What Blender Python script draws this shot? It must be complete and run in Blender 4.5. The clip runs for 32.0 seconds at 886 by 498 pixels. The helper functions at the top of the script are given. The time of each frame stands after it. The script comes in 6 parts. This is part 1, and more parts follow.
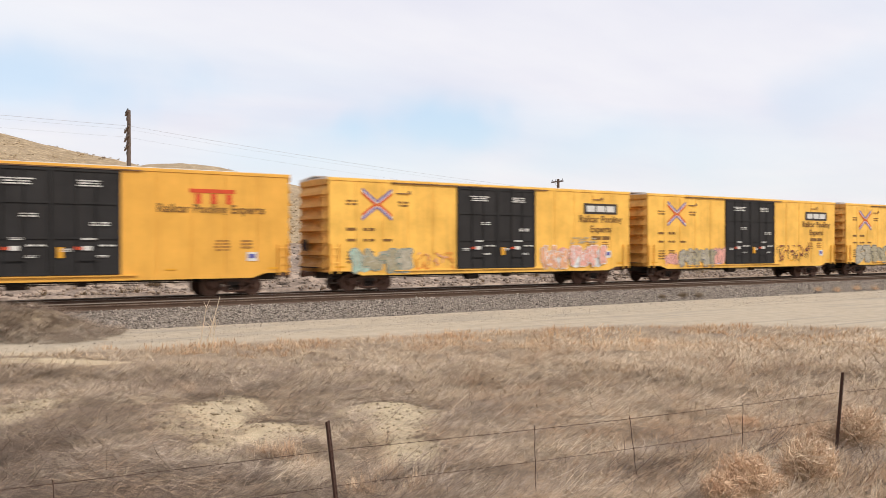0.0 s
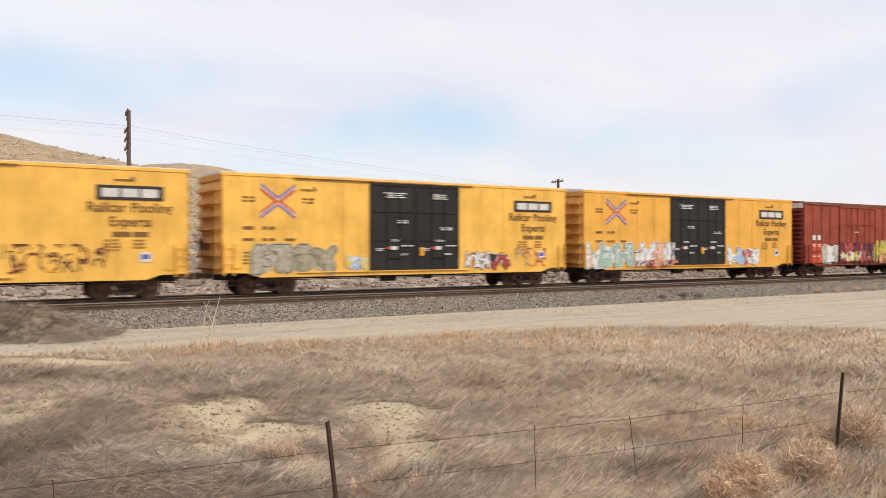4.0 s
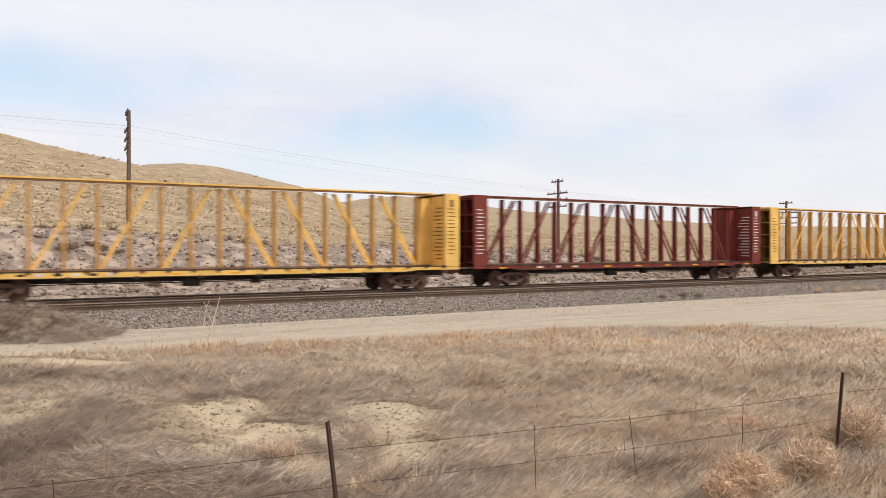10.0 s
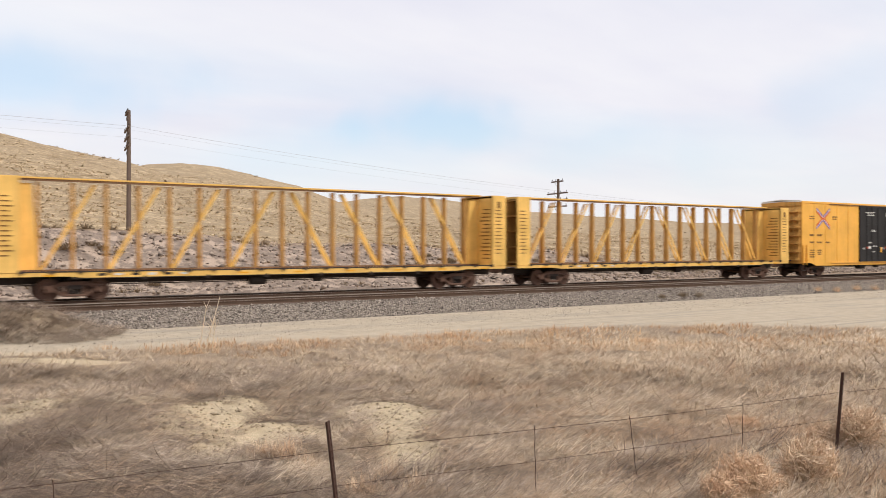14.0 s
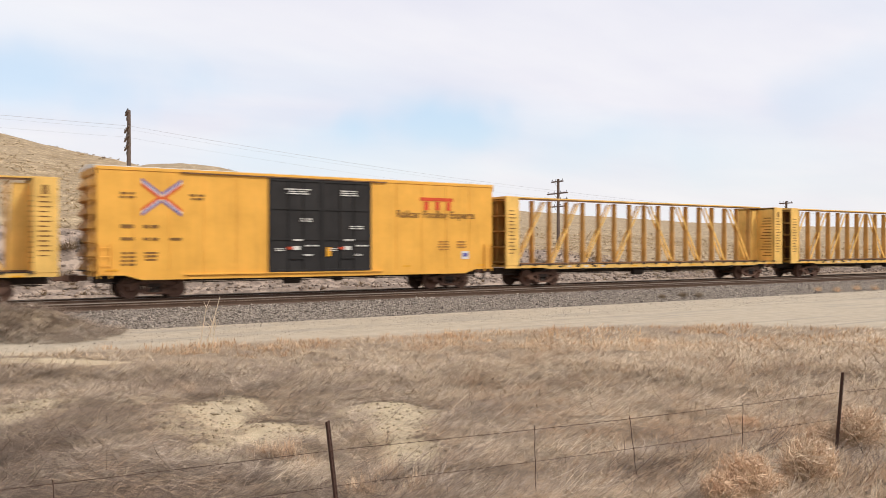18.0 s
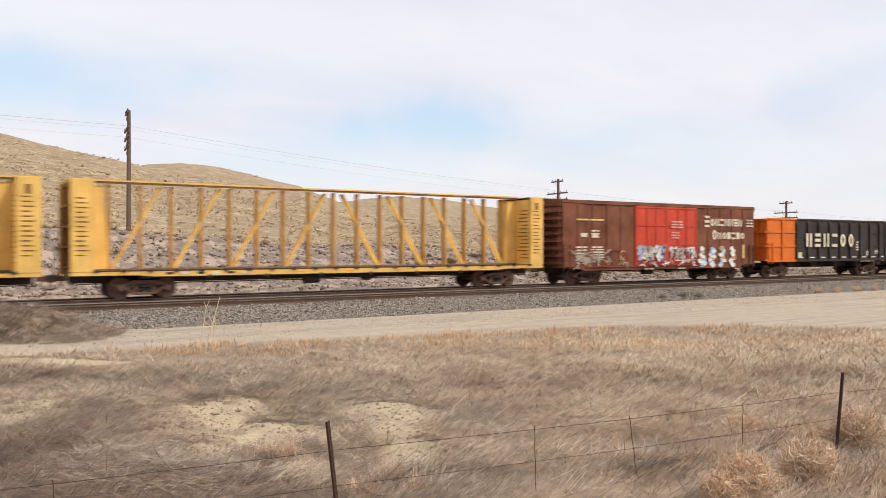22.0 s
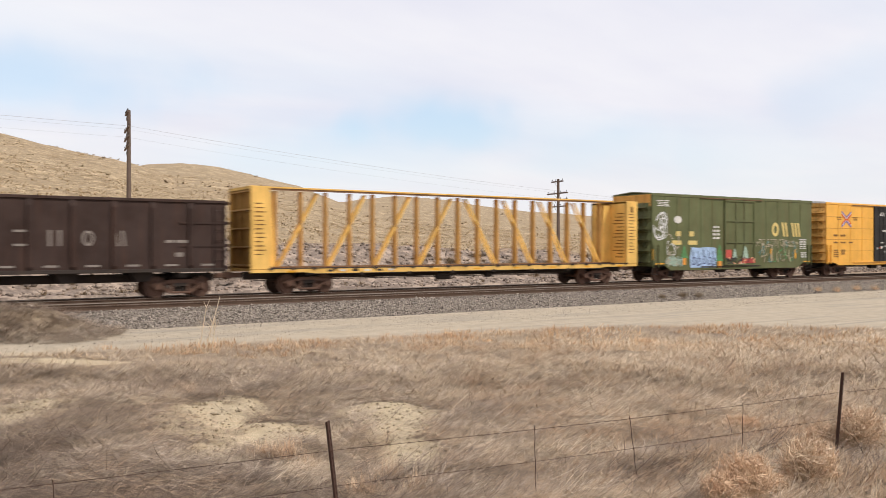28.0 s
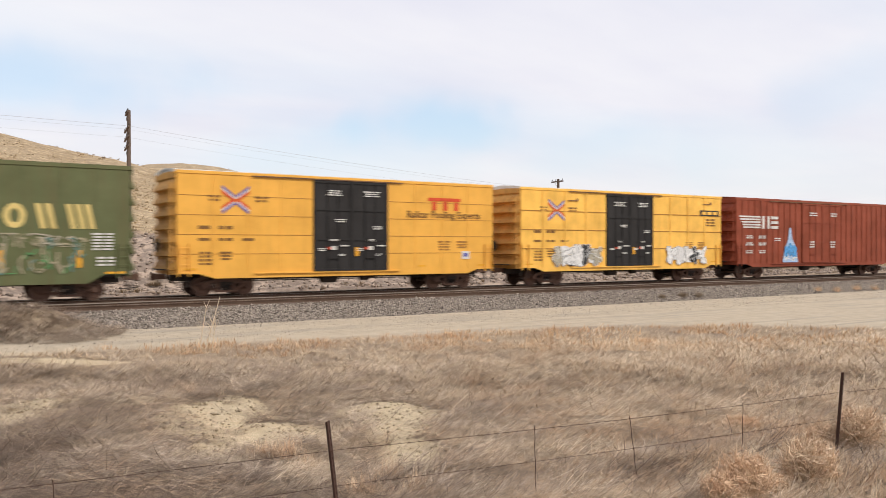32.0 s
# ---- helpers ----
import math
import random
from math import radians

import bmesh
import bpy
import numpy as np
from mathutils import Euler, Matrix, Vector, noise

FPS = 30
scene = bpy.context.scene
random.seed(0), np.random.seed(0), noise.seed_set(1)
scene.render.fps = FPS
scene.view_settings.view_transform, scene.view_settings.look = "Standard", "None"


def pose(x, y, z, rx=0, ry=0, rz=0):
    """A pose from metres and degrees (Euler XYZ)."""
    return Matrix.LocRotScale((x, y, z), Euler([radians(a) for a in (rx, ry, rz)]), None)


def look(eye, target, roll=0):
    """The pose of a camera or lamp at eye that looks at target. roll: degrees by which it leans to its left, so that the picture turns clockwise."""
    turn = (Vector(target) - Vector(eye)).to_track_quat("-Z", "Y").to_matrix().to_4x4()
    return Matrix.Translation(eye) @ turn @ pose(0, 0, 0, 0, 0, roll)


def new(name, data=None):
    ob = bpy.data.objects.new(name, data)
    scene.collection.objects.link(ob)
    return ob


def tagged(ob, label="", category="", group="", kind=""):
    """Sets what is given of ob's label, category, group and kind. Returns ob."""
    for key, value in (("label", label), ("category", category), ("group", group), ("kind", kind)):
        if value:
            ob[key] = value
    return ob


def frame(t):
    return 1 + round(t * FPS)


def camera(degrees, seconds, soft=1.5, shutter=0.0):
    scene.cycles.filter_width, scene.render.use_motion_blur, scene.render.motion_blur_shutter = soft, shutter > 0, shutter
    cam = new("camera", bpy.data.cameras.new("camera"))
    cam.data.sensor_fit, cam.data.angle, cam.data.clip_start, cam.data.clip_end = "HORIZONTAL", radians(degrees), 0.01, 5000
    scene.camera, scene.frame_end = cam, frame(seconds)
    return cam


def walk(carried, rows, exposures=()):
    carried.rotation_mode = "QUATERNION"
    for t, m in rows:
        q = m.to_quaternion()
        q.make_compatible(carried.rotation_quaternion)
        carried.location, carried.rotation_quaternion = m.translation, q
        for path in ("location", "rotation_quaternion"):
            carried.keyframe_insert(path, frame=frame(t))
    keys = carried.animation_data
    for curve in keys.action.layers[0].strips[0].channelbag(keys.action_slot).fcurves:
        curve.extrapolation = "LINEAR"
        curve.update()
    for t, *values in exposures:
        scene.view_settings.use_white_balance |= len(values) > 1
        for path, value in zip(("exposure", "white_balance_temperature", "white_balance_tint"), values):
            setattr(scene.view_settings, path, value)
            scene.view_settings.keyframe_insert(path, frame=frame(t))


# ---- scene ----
# Plan: two tracks run along x, the train on the far one; the camera stands south of them on a tripod.
RAIL_TOP, SIDING_TOP, SIDING_Y = 0.17, 0.22, -4.1
EYE = (0.0, -34.68, 2.23)
TURN = radians(32.96)
LENS = 56.8
# way of the train in metres, every four seconds
ROLLED = (0.0, 44.78, 89.40, 134.05, 178.60, 222.90, 267.20, 311.45, 355.70)
CLIP = 32.0

cam = camera(LENS, CLIP, soft=0.8, shutter=0.62)
AIM = (EYE[0] + 100 * math.sin(TURN), EYE[1] + 100 * math.cos(TURN), EYE[2] - 0.276)
walk(cam, [(0.0, look(EYE, AIM)), (CLIP, look(EYE, AIM))])


# ---- world, sun ----
def link(nt, a, b):
    nt.links.new(a, b)


def node(nt, kind, operation="", data_type="", blend_type="", attribute_name=""):
    n = nt.nodes.new(kind)
    if operation:
        n.operation = operation
    if data_type:
        n.data_type = data_type
    if blend_type:
        n.blend_type = blend_type
    if attribute_name:
        n.attribute_name = attribute_name
    return n


SUN_UP, SUN_ROUND = radians(46), radians(152)   # height, and turn clockwise from +y

world = bpy.data.worlds.new("world")
scene.world = world
world.use_nodes = True
wt = world.node_tree
wt.nodes.clear()
w_out = node(wt, "ShaderNodeOutputWorld")
w_bg = node(wt, "ShaderNodeBackground")
sky = node(wt, "ShaderNodeTexSky")
sky.sky_type, sky.sun_disc, sky.sun_elevation, sky.sun_rotation = "NISHITA", False, SUN_UP, SUN_ROUND
sky.altitude, sky.air_density, sky.dust_density, sky.ozone_density = 200, 1.0, 0.6, 1.2
tc = node(wt, "ShaderNodeTexCoord")
sep = node(wt, "ShaderNodeSeparateXYZ")
link(wt, tc.outputs["Generated"], sep.inputs[0])
# cloud sheet: the direction is projected on a level plane, so that streaks flatten towards the horizon
lift = node(wt, "ShaderNodeMath", operation="ADD")
lift.inputs[1].default_value = 0.16
link(wt, sep.outputs["Z"], lift.inputs[0])
px = node(wt, "ShaderNodeMath", operation="DIVIDE")
py = node(wt, "ShaderNodeMath", operation="DIVIDE")
link(wt, sep.outputs["X"], px.inputs[0])
link(wt, lift.outputs[0], px.inputs[1])
link(wt, sep.outputs["Y"], py.inputs[0])
link(wt, lift.outputs[0], py.inputs[1])
comb = node(wt, "ShaderNodeCombineXYZ")
link(wt, px.outputs[0], comb.inputs[0])
link(wt, py.outputs[0], comb.inputs[1])
turn = node(wt, "ShaderNodeMapping")
turn.inputs["Rotation"].default_value = (0, 0, radians(-25))
turn.inputs["Scale"].default_value = (0.55, 1.0, 1.0)
turn.inputs["Location"].default_value = (3.1, 1.7, 0)
link(wt, comb.outputs[0], turn.inputs[0])
cl = node(wt, "ShaderNodeTexNoise")
cl.inputs["Scale"].default_value = 0.75
cl.inputs["Detail"].default_value = 5
cl.inputs["Roughness"].default_value = 0.5
cl.inputs["Distortion"].default_value = 0.7
link(wt, turn.outputs[0], cl.inputs["Vector"])
ramp = node(wt, "ShaderNodeValToRGB")
ramp.color_ramp.elements[0].position, ramp.color_ramp.elements[0].color = 0.36, (0.72, 0.72, 0.72, 1)
ramp.color_ramp.elements[1].position, ramp.color_ramp.elements[1].color = 0.56, (1, 1, 1, 1)
link(wt, cl.outputs["Fac"], ramp.inputs[0])
# the sheet's own shades: greyer lavender bellies and bright thin parts
cl2 = node(wt, "ShaderNodeTexNoise")
cl2.inputs["Scale"].default_value = 1.7
cl2.inputs["Detail"].default_value = 6
link(wt, turn.outputs[0], cl2.inputs["Vector"])
shade = node(wt, "ShaderNodeValToRGB")
shade.color_ramp.elements[0].position, shade.color_ramp.elements[0].color = 0.35, (0.82, 0.82, 0.91, 1)
shade.color_ramp.elements[1].position, shade.color_ramp.elements[1].color = 0.68, (0.93, 0.92, 0.96, 1)
link(wt, cl2.outputs["Fac"], shade.inputs[0])
skyk = node(wt, "ShaderNodeVectorMath", operation="SCALE")
skyk.inputs["Scale"].default_value = 0.15
link(wt, sky.outputs[0], skyk.inputs[0])
# openings in the sheet: direction, and how far each reaches
wob = node(wt, "ShaderNodeTexNoise")
wob.inputs["Scale"].default_value = 5.0
wob.inputs["Detail"].default_value = 4
link(wt, tc.outputs["Generated"], wob.inputs["Vector"])
wob_k = node(wt, "ShaderNodeVectorMath", operation="MULTIPLY_ADD")
wob_k.inputs[1].default_value, wob_k.inputs[2].default_value = (0.42, 0.42, 0.10), (-0.21, -0.21, -0.05)
link(wt, wob.outputs["Color"], wob_k.inputs[0])
way = node(wt, "ShaderNodeVectorMath", operation="ADD")
link(wt, tc.outputs["Generated"], way.inputs[0])
link(wt, wob_k.outputs[0], way.inputs[1])
cover = ramp.outputs[0]
for az_deg, up_deg, reach, depth in ((32.5, 8.6, 0.17, 0.88), (7.0, 10.2, 0.22, 0.70), (60.0, 9.4, 0.18, 0.32), (24.0, 6.0, 0.22, 0.40), (44.0, 6.2, 0.18, 0.38)):
    off = node(wt, "ShaderNodeVectorMath", operation="SUBTRACT")
    a, u = radians(az_deg), radians(up_deg)
    off.inputs[1].default_value = (math.sin(a) * math.cos(u), math.cos(a) * math.cos(u), math.sin(u))
    link(wt, way.outputs[0], off.inputs[0])
    flat = node(wt, "ShaderNodeVectorMath", operation="MULTIPLY")
    flat.inputs[1].default_value = (1.0, 1.0, 3.2)
    link(wt, off.outputs[0], flat.inputs[0])
    dist = node(wt, "ShaderNodeVectorMath", operation="LENGTH")
    link(wt, flat.outputs[0], dist.inputs[0])
    gap = node(wt, "ShaderNodeMapRange")
    gap.interpolation_type = "SMOOTHERSTEP"
    for i, v in enumerate((0.02, reach, 1.0 - depth, 1.0)):
        gap.inputs[i + 1].default_value = v
    link(wt, dist.outputs["Value"], gap.inputs[0])
    times = node(wt, "ShaderNodeMath", operation="MULTIPLY")
    link(wt, cover, times.inputs[0])
    link(wt, gap.outputs[0], times.inputs[1])
    cover = times.outputs[0]
mix = node(wt, "ShaderNodeMix", data_type="RGBA")
link(wt, cover, mix.inputs[0])
veil = node(wt, "ShaderNodeMix", data_type="RGBA")
veil.inputs[0].default_value, veil.inputs[7].default_value = 0.6, (0.66, 0.84, 1.0, 1)
link(wt, skyk.outputs[0], veil.inputs[6])
link(wt, veil.outputs[2], mix.inputs[6])
link(wt, shade.outputs[0], mix.inputs[7])
# pale haze low over the horizon
haze = node(wt, "ShaderNodeMapRange")
for i, v in enumerate((0.0, 0.16, 0.75, 0.0)):
    haze.inputs[i + 1].default_value = v
link(wt, sep.outputs["Z"], haze.inputs[0])
low = node(wt, "ShaderNodeMix", data_type="RGBA")
link(wt, haze.outputs[0], low.inputs[0])
link(wt, mix.outputs[2], low.inputs[6])
low.inputs[7].default_value = (0.90, 0.885, 0.87, 1)
link(wt, low.outputs[2], w_bg.inputs[0])
w_bg.inputs[1].default_value = 1.0
link(wt, w_bg.outputs[0], w_out.inputs[0])

sun_data = bpy.data.lights.new("sun", "SUN")
sun_data.energy, sun_data.angle, sun_data.color = 2.6, radians(9), (1.0, 0.95, 0.87)
sun = new("sun", sun_data)
sun.matrix_world = look((60 * math.sin(SUN_ROUND) * math.cos(SUN_UP), 60 * math.cos(SUN_ROUND) * math.cos(SUN_UP), 60 * math.sin(SUN_UP)), (0, 0, 0))
scene.view_settings.exposure = 0.0


# ---- materials ----
def noise_node(nt, vec, scale, detail=4, rough=0.55, stretch=None, seed=0.0):
    if stretch or seed:
        mp = node(nt, "ShaderNodeMapping")
        mp.inputs["Scale"].default_value = stretch or (1, 1, 1)
        mp.inputs["Location"].default_value = (seed, seed * 0.7, seed * 0.3)
        link(nt, vec, mp.inputs[0])
        vec = mp.outputs[0]
    n = node(nt, "ShaderNodeTexNoise")
    n.inputs["Scale"].default_value = scale
    n.inputs["Detail"].default_value = detail
    n.inputs["Roughness"].default_value = rough
    link(nt, vec, n.inputs["Vector"])
    return n.outputs["Fac"]


def span(nt, value, lo, hi, a=0.0, b=1.0):
    m = node(nt, "ShaderNodeMapRange")
    for i, v in enumerate((lo, hi, a, b)):
        m.inputs[i + 1].default_value = v
    link(nt, value, m.inputs[0])
    return m.outputs[0]


def blend(nt, fac, a, b, how="MIX"):
    m = node(nt, "ShaderNodeMix", data_type="RGBA", blend_type=how)
    for i, v in ((0, fac), (6, a), (7, b)):
        if isinstance(v, (int, float)):
            m.inputs[i].default_value = v
        elif isinstance(v, tuple):
            m.inputs[i].default_value = (*v, 1)
        else:
            link(nt, v, m.inputs[i])
    return m.outputs[2]


def start(name, rough, metal=0.0):
    m = bpy.data.materials.new(name)
    m.use_nodes = True
    nt = m.node_tree
    b = nt.nodes["Principled BSDF"]
    b.inputs["Roughness"].default_value, b.inputs["Metallic"].default_value = rough, metal
    b.inputs["Specular IOR Level"].default_value = 0.25
    co = node(nt, "ShaderNodeTexCoord")
    return m, nt, b, co.outputs["Object"]


def bump(nt, b, height, strength, far):
    n = node(nt, "ShaderNodeBump")
    n.inputs["Strength"].default_value, n.inputs["Distance"].default_value = strength, far
    link(nt, height, n.inputs["Height"])
    link(nt, n.outputs[0], b.inputs["Normal"])


def paint(name, base, dirt=(0.10, 0.07, 0.05), wear=0.35, rough=0.55, fade=0.12, metal=0.0, fine=35.0):
    """Weathered coat on steel: cloudy fading, hanging streaks of dirt, small chips."""
    m, nt, b, co = start(name, rough, metal)
    cloud = noise_node(nt, co, 0.8, 5, 0.6)
    faded = tuple(min(1.0, c * (1 + fade) + 0.06 * fade) for c in base)
    deep = tuple(c * (1 - fade) for c in base)
    col = blend(nt, span(nt, cloud, 0.3, 0.7), deep, faded)
    streak = noise_node(nt, co, 1.0, 5, 0.65, (5.5, 5.5, 0.35), 3.0)
    col = blend(nt, span(nt, streak, 0.5, 0.8, 0.0, wear), col, dirt)
    grain = noise_node(nt, co, fine, 4, 0.7, None, 1.3)
    col = blend(nt, span(nt, grain, 0.62, 0.8, 0.0, wear * 0.8), col, dirt)
    link(nt, col, b.inputs["Base Color"])
    link(nt, span(nt, grain, 0.3, 0.7, rough - 0.1, min(1, rough + 0.15)), b.inputs["Roughness"])
    low = noise_node(nt, co, 1.6, 2, 0.5, None, 8.0)
    bump(nt, b, low, 0.25, 0.03)
    return m


def plain(name, base, rough=0.6, metal=0.0, var=0.15):
    m, nt, b, co = start(name, rough, metal)
    n = noise_node(nt, co, 6.0, 4)
    col = blend(nt, span(nt, n, 0.3, 0.7), tuple(c * (1 - var) for c in base), tuple(min(1, c * (1 + var)) for c in base))
    link(nt, col, b.inputs["Base Color"])
    return m


YELLOW = paint("yellow_paint", (0.86, 0.475, 0.088), (0.22, 0.11, 0.04), 0.30, 0.5, 0.17)
YELLOW_NEW = paint("fresh_yellow_paint", (0.78, 0.395, 0.065), (0.28, 0.14, 0.04), 0.20, 0.45, 0.10)
YELLOW_OLD = paint("faded_yellow_paint", (0.76, 0.46, 0.12), (0.24, 0.12, 0.05), 0.45, 0.6, 0.2)
BLACK_DOOR = paint("black_door_paint", (0.021, 0.0185, 0.0175), (0.055, 0.044, 0.037), 0.3, 0.65)
OXIDE = paint("red_oxide_paint", (0.285, 0.050, 0.022), (0.14, 0.04, 0.025), 0.45, 0.6, 0.2)
MAROON = paint("maroon_paint", (0.170, 0.029, 0.019), (0.08, 0.03, 0.02), 0.35, 0.7)
BROWN = paint("brown_paint", (0.165, 0.050, 0.022), (0.24, 0.095, 0.036), 0.6, 0.65, 0.35)
BROWN_RED = paint("brown_red_paint", (0.25, 0.052, 0.022), (0.10, 0.035, 0.02), 0.35, 0.65, 0.2)
DOOR_RED = paint("bright_red_paint", (0.55, 0.060, 0.030), (0.20, 0.05, 0.03), 0.25, 0.5)
GREEN = paint("olive_green_paint", (0.112, 0.122, 0.050), (0.15, 0.075, 0.035), 0.5, 0.6)
ORANGE = paint("orange_paint", (0.66, 0.155, 0.018), (0.18, 0.07, 0.03), 0.4, 0.6)
GONDOLA = paint("black_brown_paint", (0.036, 0.029, 0.024), (0.085, 0.055, 0.038), 0.45, 0.65, 0.2)
GONDOLA_RUST = paint("rusty_black_paint", (0.040, 0.021, 0.0155), (0.12, 0.052, 0.03), 0.5, 0.7, 0.2)
ROOF_GREY = paint("galvanised_roof", (0.76, 0.73, 0.68), (0.40, 0.30, 0.20), 0.35, 0.5, 0.1)
# yellow with grime, its colour also deepened for shade between the end ribs
YELLOW_END = paint("grimy_shaded_yellow_paint", (0.62, 0.32, 0.075), (0.13, 0.065, 0.03), 0.65, 0.65, 0.25)
CHALK = plain("faint_chalk_marking", (0.26, 0.22, 0.19), 0.8)
# rusty copy of the faded yellow, darkened for shade on posts and shelves
YELLOW_SHADED = paint("rusty_shaded_yellow_paint", (0.48, 0.26, 0.07), (0.12, 0.06, 0.03), 0.75, 0.65, 0.3)
# dark brown for rust and grime, and for shade painted on the flat cars
GRIME_SHADE = paint("rust_grime_and_shade", (0.17, 0.09, 0.045), (0.06, 0.035, 0.025), 0.6, 0.8, 0.25)
SEAM = plain("rusty_weld_seam", (0.36, 0.17, 0.04), 0.7)
UNDER = paint("underframe_grime", (0.042, 0.031, 0.025), (0.10, 0.062, 0.040), 0.5, 0.8)
TRUCK = paint("truck_rust", (0.135, 0.072, 0.048), (0.045, 0.030, 0.022), 0.6, 0.75, 0.2)
TREAD = plain("worn_wheel_steel", (0.14, 0.080, 0.056), 0.55, 0.3)
WHITE = paint("white_marking_paint", (0.64, 0.61, 0.56), (0.30, 0.25, 0.21), 0.5, 0.6)
CREAM = paint("cream_marking_paint", (0.70, 0.60, 0.45), (0.30, 0.18, 0.12), 0.35, 0.6)
GOLD = paint("gold_marking_paint", (0.66, 0.50, 0.18), (0.25, 0.18, 0.08), 0.3, 0.6)
INK = plain("black_marking_paint", (0.045, 0.035, 0.03), 0.6)
INK_BROWN = plain("brown_marking_paint", (0.21, 0.105, 0.03), 0.6)
RED_MARK = plain("red_marking_paint", (0.60, 0.075, 0.025), 0.55)
BLUE_MARK = plain("blue_marking_paint", (0.12, 0.11, 0.33), 0.55)
REFLECT = plain("amber_reflector", (0.75, 0.36, 0.03), 0.35)
SHINE = plain("rail_top_steel", (0.34, 0.27, 0.215), 0.45, 0.5)
RAIL = paint("rusty_rail", (0.105, 0.064, 0.043), (0.06, 0.035, 0.025), 0.5, 0.8)
TIE = paint("creosoted_tie", (0.13, 0.094, 0.072), (0.03, 0.02, 0.016), 0.5, 0.9)
POLE = paint("weathered_pole_wood", (0.15, 0.105, 0.08), (0.05, 0.035, 0.03), 0.5, 0.9)
WIRE = plain("oxidised_wire", (0.42, 0.41, 0.41), 0.6, 0.3)
POST = paint("rusty_post_steel", (0.075, 0.038, 0.026), (0.03, 0.02, 0.016), 0.5, 0.8)
SPRAY = {k: plain("spray_" + k, c, 0.55, 0.0, 0.25) for k, c in dict(
    white=(0.72, 0.70, 0.67), pink=(0.72, 0.36, 0.29), mint=(0.36, 0.47, 0.38), teal=(0.12, 0.22, 0.19), grey=(0.42, 0.37, 0.28),
    khaki=(0.36, 0.31, 0.20), lime=(0.50, 0.48, 0.05), yellow=(0.72, 0.55, 0.08), red=(0.48, 0.08, 0.06), navy=(0.07, 0.08, 0.16),
    peach=(0.70, 0.36, 0.20), black=(0.04, 0.04, 0.04), sky=(0.36, 0.48, 0.66), lilac=(0.38, 0.36, 0.55), green=(0.10, 0.24, 0.09),
    orange=(0.68, 0.28, 0.05), maroon=(0.17, 0.03, 0.04), blue=(0.10, 0.34, 0.66)).items()}


def ground_material():
    m, nt, b, co = start("dry_ground", 0.95)
    at = node(nt, "ShaderNodeAttribute", attribute_name="zone")
    zs = node(nt, "ShaderNodeSeparateColor")
    link(nt, at.outputs["Color"], zs.inputs[0])
    big = noise_node(nt, co, 0.35, 6, 0.6)
    mid = noise_node(nt, co, 2.3, 6, 0.65, None, 4.0)
    fine = noise_node(nt, co, 24.0, 5, 0.7, None, 9.0)
    # litter of dead grass
    litter = blend(nt, span(nt, mid, 0.35, 0.65), (0.25, 0.183, 0.135), (0.44, 0.345, 0.25))
    litter = blend(nt, span(nt, fine, 0.4, 0.75), litter, (0.19, 0.135, 0.10))
    litter = blend(nt, span(nt, big, 0.4, 0.7, 0, 0.5), litter, (0.36, 0.27, 0.17))
    sand = blend(nt, span(nt, fine, 0.35, 0.7), (0.66, 0.54, 0.36), (0.50, 0.39, 0.255))
    sand = blend(nt, span(nt, mid, 0.45, 0.7, 0, 0.6), sand, (0.46, 0.35, 0.23))
    dust = blend(nt, span(nt, mid, 0.3, 0.7), (0.43, 0.35, 0.257), (0.55, 0.455, 0.335))
    dust = blend(nt, span(nt, fine, 0.55, 0.75, 0, 0.5), dust, (0.28, 0.23, 0.18))
    ruts = noise_node(nt, co, 1.0, 5, 0.6, (0.10, 1.5, 1.0), 12.0)
    dust = blend(nt, span(nt, ruts, 0.5, 0.68, 0, 0.6), dust, (0.30, 0.265, 0.225))
    dust = blend(nt, span(nt, ruts, 0.46, 0.3, 0, 0.5), dust, (0.50, 0.42, 0.31))
    # hillside: tan grass over pale earth with darker scrub
    hill = blend(nt, span(nt, noise_node(nt, co, 0.09, 6, 0.65, None, 2.0), 0.35, 0.65), (0.46, 0.328, 0.190), (0.60, 0.448, 0.280))
    hill = blend(nt, span(nt, noise_node(nt, co, 0.75, 5, 0.65, None, 5.0), 0.44, 0.58, 0, 0.9), hill, (0.29, 0.21, 0.12))
    hill = blend(nt, span(nt, noise_node(nt, co, 2.2, 4, 0.7, None, 15.0), 0.48, 0.6, 0, 0.75), hill, (0.22, 0.16, 0.09))
    hill = blend(nt, span(nt, noise_node(nt, co, 1.3, 4, 0.7, None, 25.0), 0.56, 0.68, 0, 0.6), hill, (0.55, 0.44, 0.31))
    hill = blend(nt, span(nt, noise_node(nt, co, 0.28, 5, 0.7, (1, 1, 3.0), 7.0), 0.55, 0.7, 0, 0.6), hill, (0.27, 0.20, 0.135))
    edge = node(nt, "ShaderNodeMath", operation="MULTIPLY_ADD")
    link(nt, noise_node(nt, co, 5.0, 6, 0.75, None, 6.0), edge.inputs[0])
    edge.inputs[1].default_value = 3.2
    link(nt, zs.outputs["Green"], edge.inputs[2])
    col = blend(nt, span(nt, edge.outputs[0], 1.8, 2.2), litter, sand)
    col = blend(nt, zs.outputs["Red"], col, dust)
    col = blend(nt, zs.outputs["Blue"], col, hill)
    # terracettes along the slope
    strata = noise_node(nt, co, 1.0, 5, 0.65, (0.10, 0.10, 1.5), 51.0)
    hill = blend(nt, span(nt, strata, 0.5, 0.6, 0, 0.6), hill, (0.29, 0.205, 0.115))
    col = blend(nt, zs.outputs["Blue"], col, hill)
    rows_ = noise_node(nt, co, 1.0, 5, 0.7, (0.45, 0.9, 1.0), 77.0)
